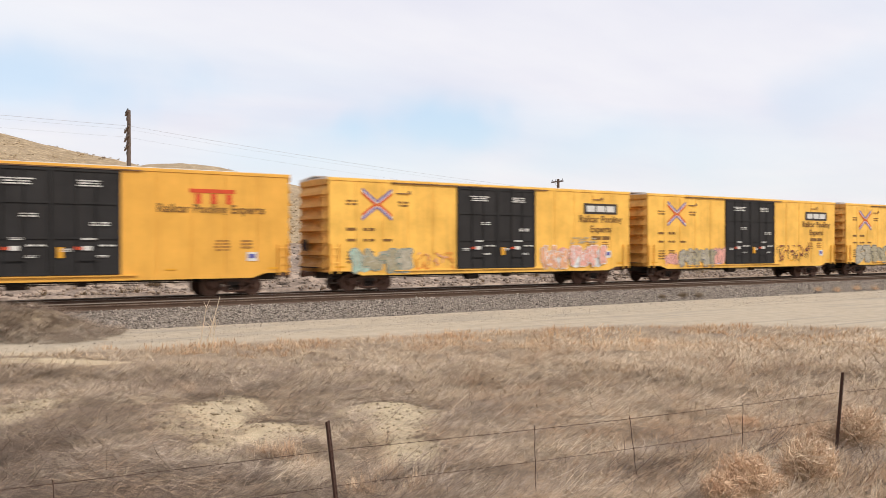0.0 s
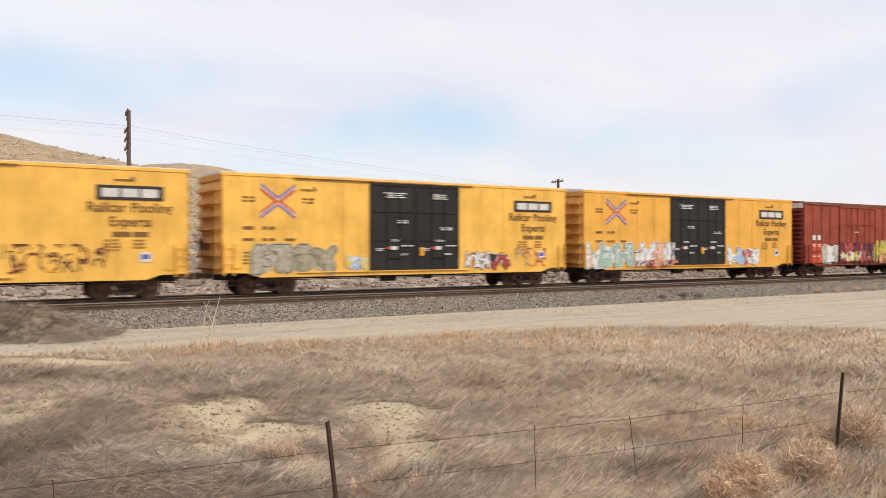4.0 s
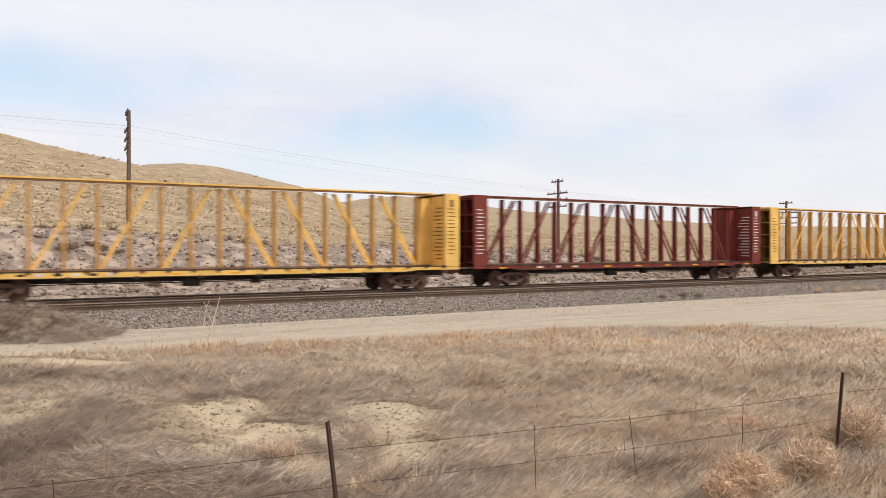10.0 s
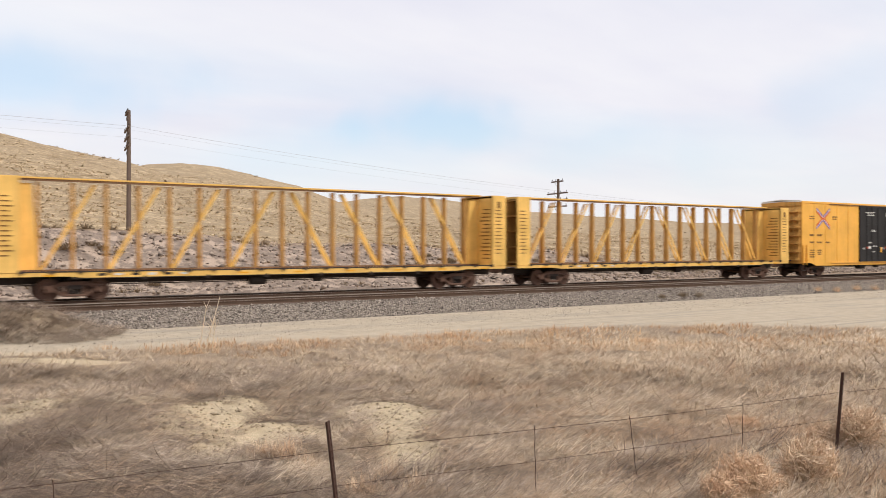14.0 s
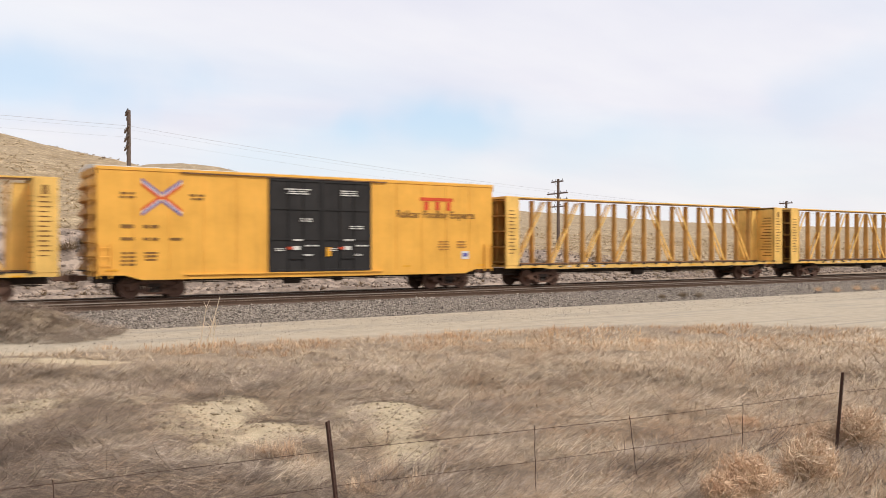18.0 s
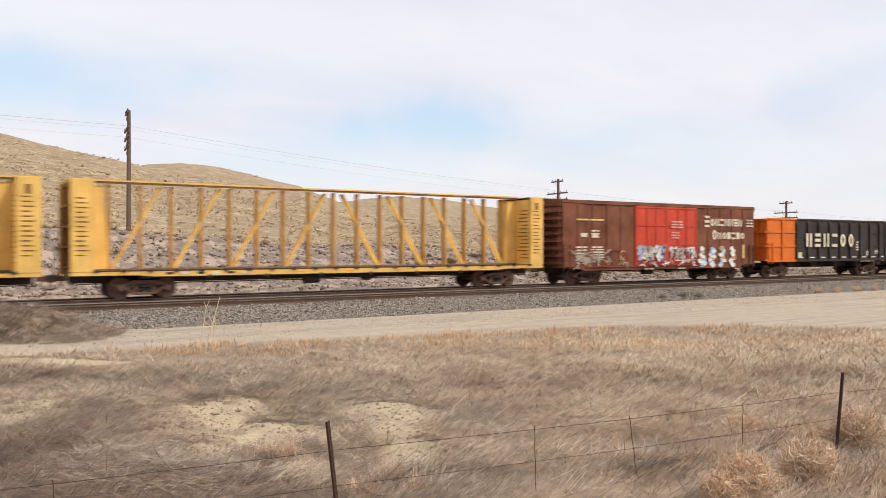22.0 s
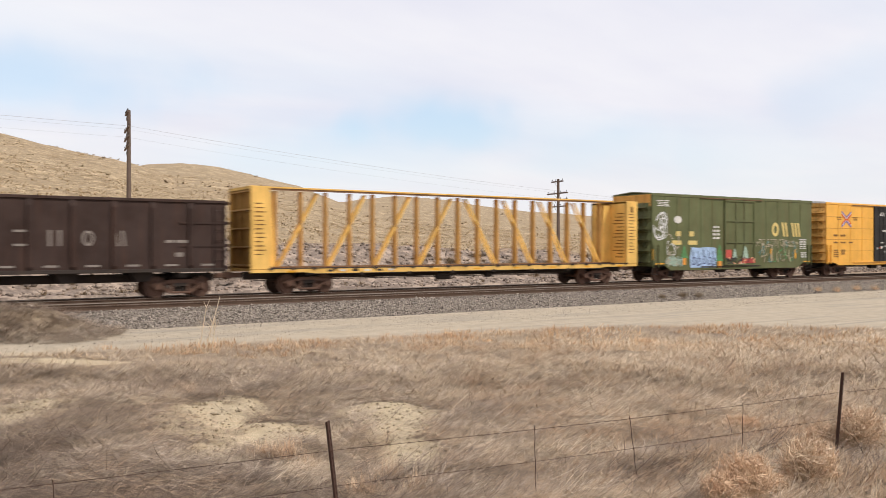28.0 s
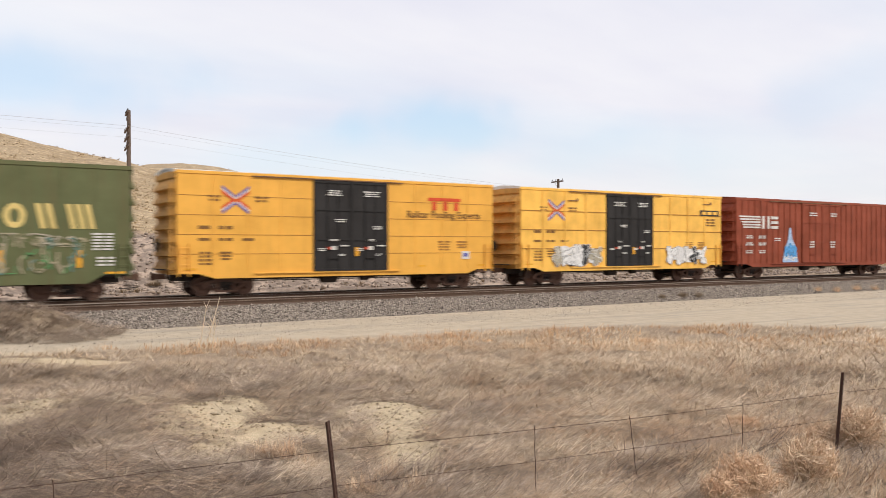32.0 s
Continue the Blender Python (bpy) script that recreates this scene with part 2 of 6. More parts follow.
    hill = blend(nt, span(nt, rows_, 0.47, 0.56, 0, 0.65), hill, (0.30, 0.222, 0.14))
    hill = blend(nt, span(nt, rows_, 0.44, 0.36, 0, 0.6), hill, (0.62, 0.48, 0.315))
    col = blend(nt, zs.outputs["Blue"], col, hill)
    # reddish lower slope with pale outcrops and dark brush
    ax = node(nt, "ShaderNodeSeparateXYZ")
    link(nt, co, ax.inputs[0])
    foot = blend(nt, span(nt, noise_node(nt, co, 0.9, 5, 0.7, None, 31.0), 0.42, 0.6), (0.16, 0.105, 0.072), (0.42, 0.30, 0.20))
    foot = blend(nt, span(nt, noise_node(nt, co, 0.6, 5, 0.7, None, 37.0), 0.55, 0.64, 0, 0.8), foot, (0.52, 0.405, 0.275))
    low = node(nt, "ShaderNodeMath", operation="MULTIPLY_ADD")
    link(nt, noise_node(nt, co, 0.12, 4, 0.6, None, 41.0), low.inputs[0])
    low.inputs[1].default_value = 9.0
    link(nt, ax.outputs["Y"], low.inputs[2])
    lower = node(nt, "ShaderNodeMath", operation="MULTIPLY")
    link(nt, span(nt, low.outputs[0], 29.0, 26.5, 0.0, 0.9), lower.inputs[0])
    link(nt, zs.outputs["Blue"], lower.inputs[1])
    col = blend(nt, lower.outputs[0], col, foot)
    # dark broken rock in the cut
    rubble = blend(nt, span(nt, mid, 0.35, 0.65), (0.18, 0.136, 0.108), (0.33, 0.253, 0.198))
    rubble = blend(nt, span(nt, fine, 0.5, 0.8, 0, 0.5), rubble, (0.33, 0.26, 0.205))
    rubble = blend(nt, span(nt, noise_node(nt, co, 1.1, 5, 0.7, None, 63.0), 0.51, 0.58, 0, 0.7), rubble, (0.54, 0.41, 0.315))
    col = blend(nt, at.outputs["Alpha"], col, rubble)
    link(nt, col, b.inputs["Base Color"])
    s = node(nt, "ShaderNodeMath", operation="ADD")
    link(nt, mid, s.inputs[0])
    link(nt, fine, s.inputs[1])
    bump(nt, b, s.outputs[0], 0.8, 0.05)
    return m


def blades_material(name, a, b_, c, rough=0.9, tint=(0.82, 0.78, 0.74), clumps=0.75):
    """Dead grass: each blade takes its own shade."""
    m, nt, b, co = start(name, rough)
    g = node(nt, "ShaderNodeNewGeometry")
    r = node(nt, "ShaderNodeValToRGB")
    r.color_ramp.elements[0].color, r.color_ramp.elements[1].color = (*a, 1), (*c, 1)
    r.color_ramp.elements.new(0.5).color = (*b_, 1)
    link(nt, g.outputs["Random Per Island"], r.inputs[0])
    patch = noise_node(nt, co, 0.6, 4, 0.6)
    col = blend(nt, span(nt, patch, 0.42, 0.62, 0, 0.75), r.outputs[0], tuple(x * q for x, q in zip(b_, tint)))
    clump = noise_node(nt, co, 5.0, 3, 0.6, None, 17.0)
    col = blend(nt, span(nt, clump, 0.46, 0.66, 0, clumps), col, tuple(x * 0.42 for x in b_))
    link(nt, col, b.inputs["Base Color"])
    b.inputs["Specular IOR Level"].default_value = 0.15
    return m


def stone_material(name, lo, hi):
    m, nt, b, co = start(name, 0.9)
    g = node(nt, "ShaderNodeNewGeometry")
    col = blend(nt, g.outputs["Random Per Island"], lo, hi)
    n = noise_node(nt, co, 9.0, 5, 0.7)
    col = blend(nt, span(nt, n, 0.4, 0.7, 0, 0.4), col, tuple(c * 0.6 for c in lo))
    link(nt, col, b.inputs["Base Color"])
    return m


def ballast_material():
    m, nt, b, co = start("ballast_stone", 0.9)
    v = node(nt, "ShaderNodeTexVoronoi")
    v.inputs["Scale"].default_value = 13.0
    link(nt, co, v.inputs["Vector"])
    sp = node(nt, "ShaderNodeSeparateColor")
    link(nt, v.outputs["Color"], sp.inputs[0])
    col = blend(nt, sp.outputs["Red"], (0.07, 0.054, 0.044), (0.42, 0.35, 0.285))
    big = noise_node(nt, co, 0.7, 5, 0.6)
    col = blend(nt, span(nt, big, 0.35, 0.7, 0, 0.5), col, (0.20, 0.16, 0.125))
    # oil and rust dust between the rails
    ax = node(nt, "ShaderNodeSeparateXYZ")
    link(nt, co, ax.inputs[0])
    mid_ = node(nt, "ShaderNodeMath", operation="ABSOLUTE")
    link(nt, ax.outputs["Y"], mid_.inputs[0])
    col = blend(nt, span(nt, mid_.outputs[0], 1.0, 1.5, 0.85, 0.0), col, (0.14, 0.104, 0.08))
    side_ = node(nt, "ShaderNodeMath", operation="ADD")
    side_.inputs[1].default_value = -SIDING_Y
    link(nt, ax.outputs["Y"], side_.inputs[0])
    off_ = node(nt, "ShaderNodeMath", operation="ABSOLUTE")
    link(nt, side_.outputs[0], off_.inputs[0])
    col = blend(nt, span(nt, off_.outputs[0], 0.8, 1.5, 0.45, 0.0), col, (0.17, 0.13, 0.10))
    link(nt, col, b.inputs["Base Color"])
    bump(nt, b, v.outputs["Distance"], 1.0, 0.05)
    return m


GROUND = ground_material()
BALLAST = ballast_material()
STONE = stone_material("loose_ballast_stone", (0.085, 0.066, 0.054), (0.52, 0.44, 0.36))
CLOD = stone_material("soil_clod", (0.34, 0.26, 0.17), (0.58, 0.48, 0.33))
ROCK = stone_material("bank_rock", (0.15, 0.115, 0.092), (0.46, 0.36, 0.285))
GRASS_GREY = blades_material("matted_grey_grass", (0.17, 0.116, 0.086), (0.42, 0.32, 0.24), (0.82, 0.665, 0.52), tint=(0.66, 0.61, 0.58))
GRASS_RUST = blades_material("russet_grass", (0.46, 0.255, 0.125), (0.70, 0.45, 0.245), (0.88, 0.67, 0.43), tint=(0.88, 0.68, 0.54), clumps=0.45)
GRASS_PALE = blades_material("pale_grass", (0.48, 0.365, 0.25), (0.74, 0.585, 0.415), (0.93, 0.77, 0.575), clumps=0.35)
WEED = blades_material("tumbleweed_stems", (0.36, 0.225, 0.14), (0.76, 0.555, 0.37), (0.95, 0.79, 0.59), tint=(0.95, 0.84, 0.78), clumps=0.3)
GRASS_TAN = blades_material("warm_tan_grass", (0.20, 0.125, 0.075), (0.54, 0.385, 0.25), (0.86, 0.67, 0.47), tint=(0.82, 0.70, 0.63), clumps=0.62)
SCRUB = blades_material("pale_hill_scrub", (0.24, 0.18, 0.12), (0.36, 0.275, 0.185), (0.48, 0.375, 0.26), clumps=0.3)
GRASS_DARK = blades_material("dark_fallen_grass", (0.085, 0.058, 0.044), (0.23, 0.165, 0.125), (0.52, 0.40, 0.31), tint=(0.6, 0.55, 0.53))
HILL_GRASS = blades_material("grey_bunch_grass", (0.46, 0.35, 0.22), (0.58, 0.45, 0.295), (0.70, 0.56, 0.38), tint=(0.85, 0.82, 0.8), clumps=0.1)
PALE_HILL = blades_material("pale_bunch_grass", (0.44, 0.335, 0.21), (0.60, 0.465, 0.30), (0.74, 0.60, 0.41), clumps=0.2)
SAGE = blades_material("sagebrush_twigs", (0.22, 0.165, 0.11), (0.30, 0.225, 0.15), (0.40, 0.31, 0.21))


# ---- mesh building ----
class Geo:
    """Collects boxes, tubes and plates; becomes one mesh."""

    def __init__(self):
        self.v, self.f, self.k, self.marks = [], [], [], []

    def poly(self, points, k=0):
        self.marks.append((len(self.v), len(self.f)))
        n = len(self.v)
        self.v += [tuple(p) for p in points]
        self.f.append(tuple(range(n, n + len(points))))
        self.k.append(k)
        return self

    def box(self, x0, x1, y0, y1, z0, z1, k=0, c=0.0):
        """A box; c: chamfer of its edges along z and along x."""
        self.marks.append((len(self.v), len(self.f)))
        n = len(self.v)
        if c:
            ring = [(y0 + c, z0), (y1 - c, z0), (y1, z0 + c), (y1, z1 - c), (y1 - c, z1), (y0 + c, z1), (y0, z1 - c), (y0, z0 + c)]
            mid_y, mid_z = (y0 + y1) / 2, (z0 + z1) / 2
            for x, q in ((x0, c), (x0 + c, 0), (x1 - c, 0), (x1, c)):
                for y, z in ring:
                    self.v.append((x, y - math.copysign(min(q, abs(y - mid_y)), y - mid_y), z - math.copysign(min(q, abs(z - mid_z)), z - mid_z)))
            for r in range(3):
                for i in range(8):
                    a, b = n + r * 8 + i, n + r * 8 + (i + 1) % 8
                    self.f.append((a, b, b + 8, a + 8))
                    self.k.append(k)
            self.f += [tuple(n + i for i in range(7, -1, -1)), tuple(n + 24 + i for i in range(8))]
            self.k += [k, k]
            return self
        self.v += [(x, y, z) for x in (x0, x1) for y in (y0, y1) for z in (z0, z1)]
        for q in ((0, 1, 3, 2), (4, 6, 7, 5), (0, 4, 5, 1), (2, 3, 7, 6), (0, 2, 6, 4), (1, 5, 7, 3)):
            self.f.append(tuple(n + i for i in q))
            self.k.append(k)
        return self

    def tube(self, a, b, r, n=8, r2=None, k=0):
        self.marks.append((len(self.v), len(self.f)))
        a, b = Vector(a), Vector(b)
        u = (b - a).normalized()
        s = u.orthogonal().normalized()
        t = u.cross(s)
        o = len(self.v)
        for p, q in ((a, r), (b, r if r2 is None else r2)):
            for i in range(n):
                w = 2 * math.pi * (i + 0.5) / n
                self.v.append(tuple(p + (s * math.cos(w) + t * math.sin(w)) * q))
        for i in range(n):
            j = (i + 1) % n
            self.f.append((o + i, o + j, o + n + j, o + n + i))
            self.k.append(k)
        self.f += [tuple(o + i for i in range(n - 1, -1, -1)), tuple(o + n + i for i in range(n))]
        self.k += [k, k]
        return self

    def prism(self, outline, y0, y1, k=0):
        """An outline of (x, z) pushed out along y."""
        self.marks.append((len(self.v), len(self.f)))
        n, o = len(outline), len(self.v)
        self.v += [(x, y0, z) for x, z in outline] + [(x, y1, z) for x, z in outline]
        self.f += [tuple(o + i for i in range(n)), tuple(o + n + i for i in range(n - 1, -1, -1))]
        self.f += [(o + i, o + n + i, o + n + (i + 1) % n, o + (i + 1) % n) for i in range(n)]
        self.k += [k] * (n + 2)
        return self

    def prism_x(self, outline, x0, x1, k=0):
        """An outline of (y, z) pushed out along x."""
        self.marks.append((len(self.v), len(self.f)))
        n, o = len(outline), len(self.v)
        self.v += [(x0, y, z) for y, z in outline] + [(x1, y, z) for y, z in outline]
        self.f += [tuple(o + i for i in range(n - 1, -1, -1)), tuple(o + n + i for i in range(n))]
        self.f += [(o + i, o + (i + 1) % n, o + n + (i + 1) % n, o + n + i) for i in range(n)]
        self.k += [k] * (n + 2)
        return self

    def mesh(self, name, materials):
        me = bpy.data.meshes.new(name)
        me.from_pydata(self.v, [], self.f)
        mats = materials if isinstance(materials, (list, tuple)) else [materials]
        for m in mats:
            me.materials.append(m)
        if len(mats) > 1:
            me.polygons.foreach_set("material_index", self.k)
        me.update()
        bm = bmesh.new()
        bm.from_mesh(me)
        bmesh.ops.recalc_face_normals(bm, faces=bm.faces)
        bm.to_mesh(me)
        bm.free()
        return me


def part(name, geo, material, parent, label=""):
    """One mesh object under a thing or under a part."""
    ob = new(name, geo.mesh(name, material) if isinstance(geo, Geo) else geo)
    ob.parent = parent
    if label:
        ob["label"] = label
    return ob


def parts(name, geo, material, parent, label=""):
    """Each piece of geo as a part of its own."""
    ends = geo.marks[1:] + [(len(geo.v), len(geo.f))]
    mats = material if isinstance(material, (list, tuple)) else [material]
    made = []
    for (v0, f0), (v1, f1) in zip(geo.marks, ends):
        g = Geo()
        g.v, g.f = geo.v[v0:v1], [tuple(i - v0 for i in f) for f in geo.f[f0:f1]]
        g.k = [0] * len(g.f)
        made.append(part(name, g, mats[geo.k[f0]], parent, label))
    return made


def cloud_mesh(name, verts, faces, material):
    """A large joined mesh out of number arrays; faces are all quads or all triangles."""
    me = bpy.data.meshes.new(name)
    v, f = np.asarray(verts, np.float32).reshape(-1, 3), np.asarray(faces, np.int32)
    n, c = f.shape
    me.vertices.add(len(v))
    me.vertices.foreach_set("co", v.ravel())
    me.loops.add(n * c)
    me.loops.foreach_set("vertex_index", f.ravel())
    me.polygons.add(n)
    me.polygons.foreach_set("loop_start", np.arange(0, n * c, c, dtype=np.int32))
    me.materials.append(material)
    me.update(calc_edges=True)
    me.validate()
    return me


def hashed(i, j, seed):
    h = (i.astype(np.int64) * 374761393 + j.astype(np.int64) * 668265263 + seed * 1442695041) & 0xFFFFFFFF
    h = ((h ^ (h >> 13)) * 1274126177) & 0xFFFFFFFF
    return ((h ^ (h >> 16)) & 0xFFFF) / 65535.0


def waves(x, y, seed=0):
    """Smooth value noise, -1 to 1."""
    i, j = np.floor(x), np.floor(y)
    u, v = x - i, y - j
    u, v = u * u * (3 - 2 * u), v * v * (3 - 2 * v)
    a, b = hashed(i, j, seed), hashed(i + 1, j, seed)
    c, d = hashed(i, j + 1, seed), hashed(i + 1, j + 1, seed)
    return 2 * (a * (1 - u) * (1 - v) + b * u * (1 - v) + c * (1 - u) * v + d * u * v) - 1


def rough_waves(x, y, octaves=4, seed=0):
    s, a = 0, 1.0
    for o in range(octaves):
        s = s + a * waves(x * 2 ** o, y * 2 ** o, seed + o)
        a *= 0.5
    return s


def ease(lo, hi, x):
    t = np.clip((x - lo) / (hi - lo), 0, 1)
    return t * t * (3 - 2 * t)


def spot(r, w):
    """World x, y of a place r metres to the right of and w metres ahead of the camera."""
    c, s = math.cos(TURN), math.sin(TURN)
    return EYE[0] + r * c + w * s, EYE[1] - r * s + w * c


# ---- the land ----
# crests of the hills north of the track: turn from +y in degrees, rise above eye level per metre of distance
SAGE_HILL = ((-60, 0.10), (-25, 0.145), (4.6, 0.1155), (7.8, 0.1035), (11.2, 0.0940), (14.5, 0.0755), (19, 0.045), (24, 0.012), (40, 0.0))
BARE_HILL = ((-10, 0.02), (6, 0.058), (10, 0.077), (13, 0.0945), (15, 0.0968), (17, 0.0950), (19, 0.0868), (22.9, 0.0722), (25.7, 0.0535), (30, 0.032), (40, 0.01))
FAR_HILL = ((-60, 0.03), (10, 0.05), (22, 0.051), (26, 0.054), (28, 0.0585), (30, 0.0605), (33, 0.0555), (37, 0.0455), (42, 0.038), (48, 0.031), (54, 0.0255), (62, 0.020), (90, 0.014), (180, 0.008))


def crest(rows, turn_deg):
    return np.interp(turn_deg, [r[0] for r in rows], [r[1] for r in rows])


def road_edge(x):
    """The south edge of the dirt road, which widens eastwards."""
    return -11.1 - 0.16 * (x - 7.6) - 0.05 * np.clip(x - 19, 0, 12) ** 2


def from_tripod(x, y):
    """Metres to the right of and ahead of the tripod."""
    c, s = math.cos(TURN), math.sin(TURN)
    dx, dy = x - EYE[0], y - EYE[1]
    return dx * c - dy * s, dx * s + dy * c


def mound(x, y):
    """Heap of spoil where the road ends, 0 to 1.2."""
    r, w = from_tripod(x, y)
    up = np.clip((-9.7 - r) / 3.8, 0, 1.2) ** 1.1 * ease(-18.0, -15.0, r)
    return up * np.exp(-((w - 24.9) / np.where(w > 24.9, 1.3, 1.25)) ** 2)


def land(x, y):
    """Height of the ground, and how much of it is road, bare sand and hillside."""
    dx, dy = x - EYE[0], y - EYE[1]
    far = np.hypot(dx, dy) + 1e-6
    az = np.degrees(np.arctan2(dx, dy))
    c, s = math.cos(TURN), math.sin(TURN)
    right, ahead = dx * c - dy * s, dx * s + dy * c
    # near side: a level strip by the track, then rough pasture, a rise under the tripod
    z = -0.62 + 0.17 * ease(-11.0, -7.0, y)
    pasture = ease(0.5, -4.5, y - road_edge(x))
    z = z - 0.20 * pasture
    z = z + pasture * (0.10 * rough_waves(x * 0.22, y * 0.22, 3, 3) + 0.05 * rough_waves(x * 0.9, y * 0.9, 3, 7))
    # tussocks
    z = z + pasture * ease(30, 22, ahead) * (0.055 * rough_waves(x * 1.3, y * 1.3, 2, 83) + 0.035 * rough_waves(x * 3.4, y * 3.4, 2, 85))
    z = z + 1.45 * ease(7.0, 1.5, far) * 1.0
    # bank at the road's bend
    bank = mound(x, y)
    z = z + 1.0 * bank + 0.16 * np.clip(bank * 2, 0, 1) * rough_waves(x * 0.8, y * 0.8, 3, 11)
    # shallow terrace edge in the pasture
    z = z + 0.16 * ease(17.5, 19.0, ahead) * ease(27, 22, ahead) * pasture
    # north side: ditch, rocky cut bank, then the slopes
    north = ease(3.6, 7.5, y)
    z = z + north * 0.12 * rough_waves(x * 0.6, y * 0.6, 3, 21)
    cut = ease(8.0, 17.0, y + 1.2 * waves(x * 0.11, y * 0.02, 31)) * ease(52, 40, az)
    z = z + cut * (np.interp(x, (-30, 4, 17, 21, 45, 80), (3.9, 3.75, 3.1, 2.85, 2.3, 1.9)) + 0.30 * rough_waves(x * 0.16, y * 0.16, 3, 33))
    foot = 17.0 / np.maximum(np.cos(np.radians(np.clip(az, -75, 75))), 0.2) + 34.7 / np.maximum(np.cos(np.radians(np.clip(az, -75, 75))), 0.2)
    hill = 0 * x
    for rows, reach in ((SAGE_HILL, 150.0), (BARE_HILL, 210.0), (FAR_HILL, 420.0)):
        top = crest(rows, az) * reach + EYE[2]
        ramp_ = np.clip((far - foot) / np.maximum(reach - foot, 10), 0, None)
        up = np.where(ramp_ < 1, ramp_ ** 1.12, 1 - 0.35 * (ramp_ - 1))
        hill = np.maximum(hill, top * up)
    lumps = rough_waves(x * 0.035, y * 0.035, 4, 41) * 0.45 + rough_waves(x * 0.15, y * 0.15, 3, 43) * 0.25
    slope = ease(18, 40, y)
    z = np.where(y > 8, np.maximum(z, z * 0.3 + hill * slope + 0.0) + slope * lumps * np.clip(far / 220, 0.3, 1.0), z)
    z = np.where(far > 1500, np.minimum(z, 4.0), z)
    # zones
    edge = road_edge(x) - 0.35 * rough_waves(x * 0.5, y * 0.3, 3, 51)
    road = ease(0.5, -0.5, edge - y) * ease(3.9, 3.2, np.abs(y) * 0 + y) * (1 - np.clip(bank * 3, 0, 1))
    sand = 0 * x
    for r, w, a, b in ((-4.2, 14.5, 0.85, 1.35), (-2.75, 13.8, 1.05, 0.75), (-3.7, 12.3, 0.42, 1.0), (-1.1, 15.4, 0.95, 1.1), (-0.78, 13.6, 0.5, 1.0), (-0.56, 12.4, 0.42, 0.85), (-0.41, 11.5, 0.34, 0.6),
                       (-7.6, 15.1, 1.0, 1.3), (-11.6, 21.8, 1.3, 0.45), (-9.6, 20.6, 2.2, 0.4), (-5.6, 15.3, 0.4, 0.5), (4.9, 15.6, 0.5, 0.5), (6.6, 15.3, 0.6, 0.5), (2.1, 12.1, 0.2, 0.3)):
        d = ((right - r) / a) ** 2 + ((ahead - w) / b) ** 2
        sand = np.maximum(sand, ease(1.5, 0.3, d + 0.55 * rough_waves(x * 0.9, y * 0.9, 4, 61) + 0.45 * rough_waves(x * 3.1, y * 3.1, 3, 64)))
    sand = sand * (y < -6)
    hillside = ease(5.0, 11.0, y)
    rubble = ease(3.3, 4.5, y) * ease(17.0, 16.2, y + 1.2 * waves(x * 0.11, y * 0.02, 31)) * (1 - 0.5 * ease(30, 70, x))
    return z, road, sand, hillside, rubble


def build_ground():
    view = math.degrees(TURN)
    az = np.concatenate([np.arange(view - 180, view - 34, 2.0), np.arange(view - 34, view + 34, 0.11), np.arange(view + 34, view + 180, 2.0)])
    rad = [0.01]
    while rad[-1] < 4500:
        r = rad[-1]
        rad.append(r + max(0.11, r * (0.011 if r < 70 else 0.02 if r < 500 else 0.08)))
    rad = np.array(rad)
    a, r = np.meshgrid(np.radians(az), rad)
    x, y = EYE[0] + 0.03 + r * np.sin(a), EYE[1] + r * np.cos(a)
    z, road, sand, hillside, rubble = land(x, y)
    n, m = r.shape
    v = np.stack([x, y, z], -1).reshape(-1, 3)
    i, j = np.meshgrid(np.arange(n - 1), np.arange(m), indexing="ij")
    j2 = (j + 1) % m
    f = np.stack([i * m + j, i * m + j2, (i + 1) * m + j2, (i + 1) * m + j], -1).reshape(-1, 4)[:, ::-1]
    v = np.concatenate([v, [[EYE[0], EYE[1], float(z[0].mean())]]])
    me = cloud_mesh("ground", v, f, GROUND)
    zone = me.color_attributes.new("zone", "FLOAT_COLOR", "POINT")
    col = np.zeros((len(v), 4), np.float32)
    for k, q in enumerate((road, sand, hillside, rubble)):
        col[:-1, k] = q.ravel()
    zone.data.foreach_set("color", col.ravel())
    me.polygons.foreach_set("use_smooth", np.ones(len(f), bool))
    ob = new("ground", me)
    tagged(ob, "dry tan pasture, dirt road and sage-covered hillside", "ground", kind="structure")
    return ob


build_ground()


# ---- the tracks ----
TRACK = (-440.0, 460.0)
NEAR_TIES = (-10.0, 139.5)
BED = ((-7.35, -0.60), (-7.0, -0.45), (-5.75, -0.02), (-5.45, 0.035), (-2.75, 0.035), (-1.55, 0.0), (1.55, 0.0), (2.05, -0.04), (3.35, -0.46), (3.9, -0.75))


def bed_height(x, y):
    return np.interp(y, [p[0] for p in BED], [p[1] for p in BED])


def build_ballast():
    g = Geo()
    g.prism_x([(BED[0][0], -0.9), *BED, (BED[-1][0], -0.9)], *TRACK)
    bed = new("ballast", g.mesh("ballast", BALLAST))
    tagged(bed, "grey crushed stone ballast bed under both tracks", "ballast", kind="structure")


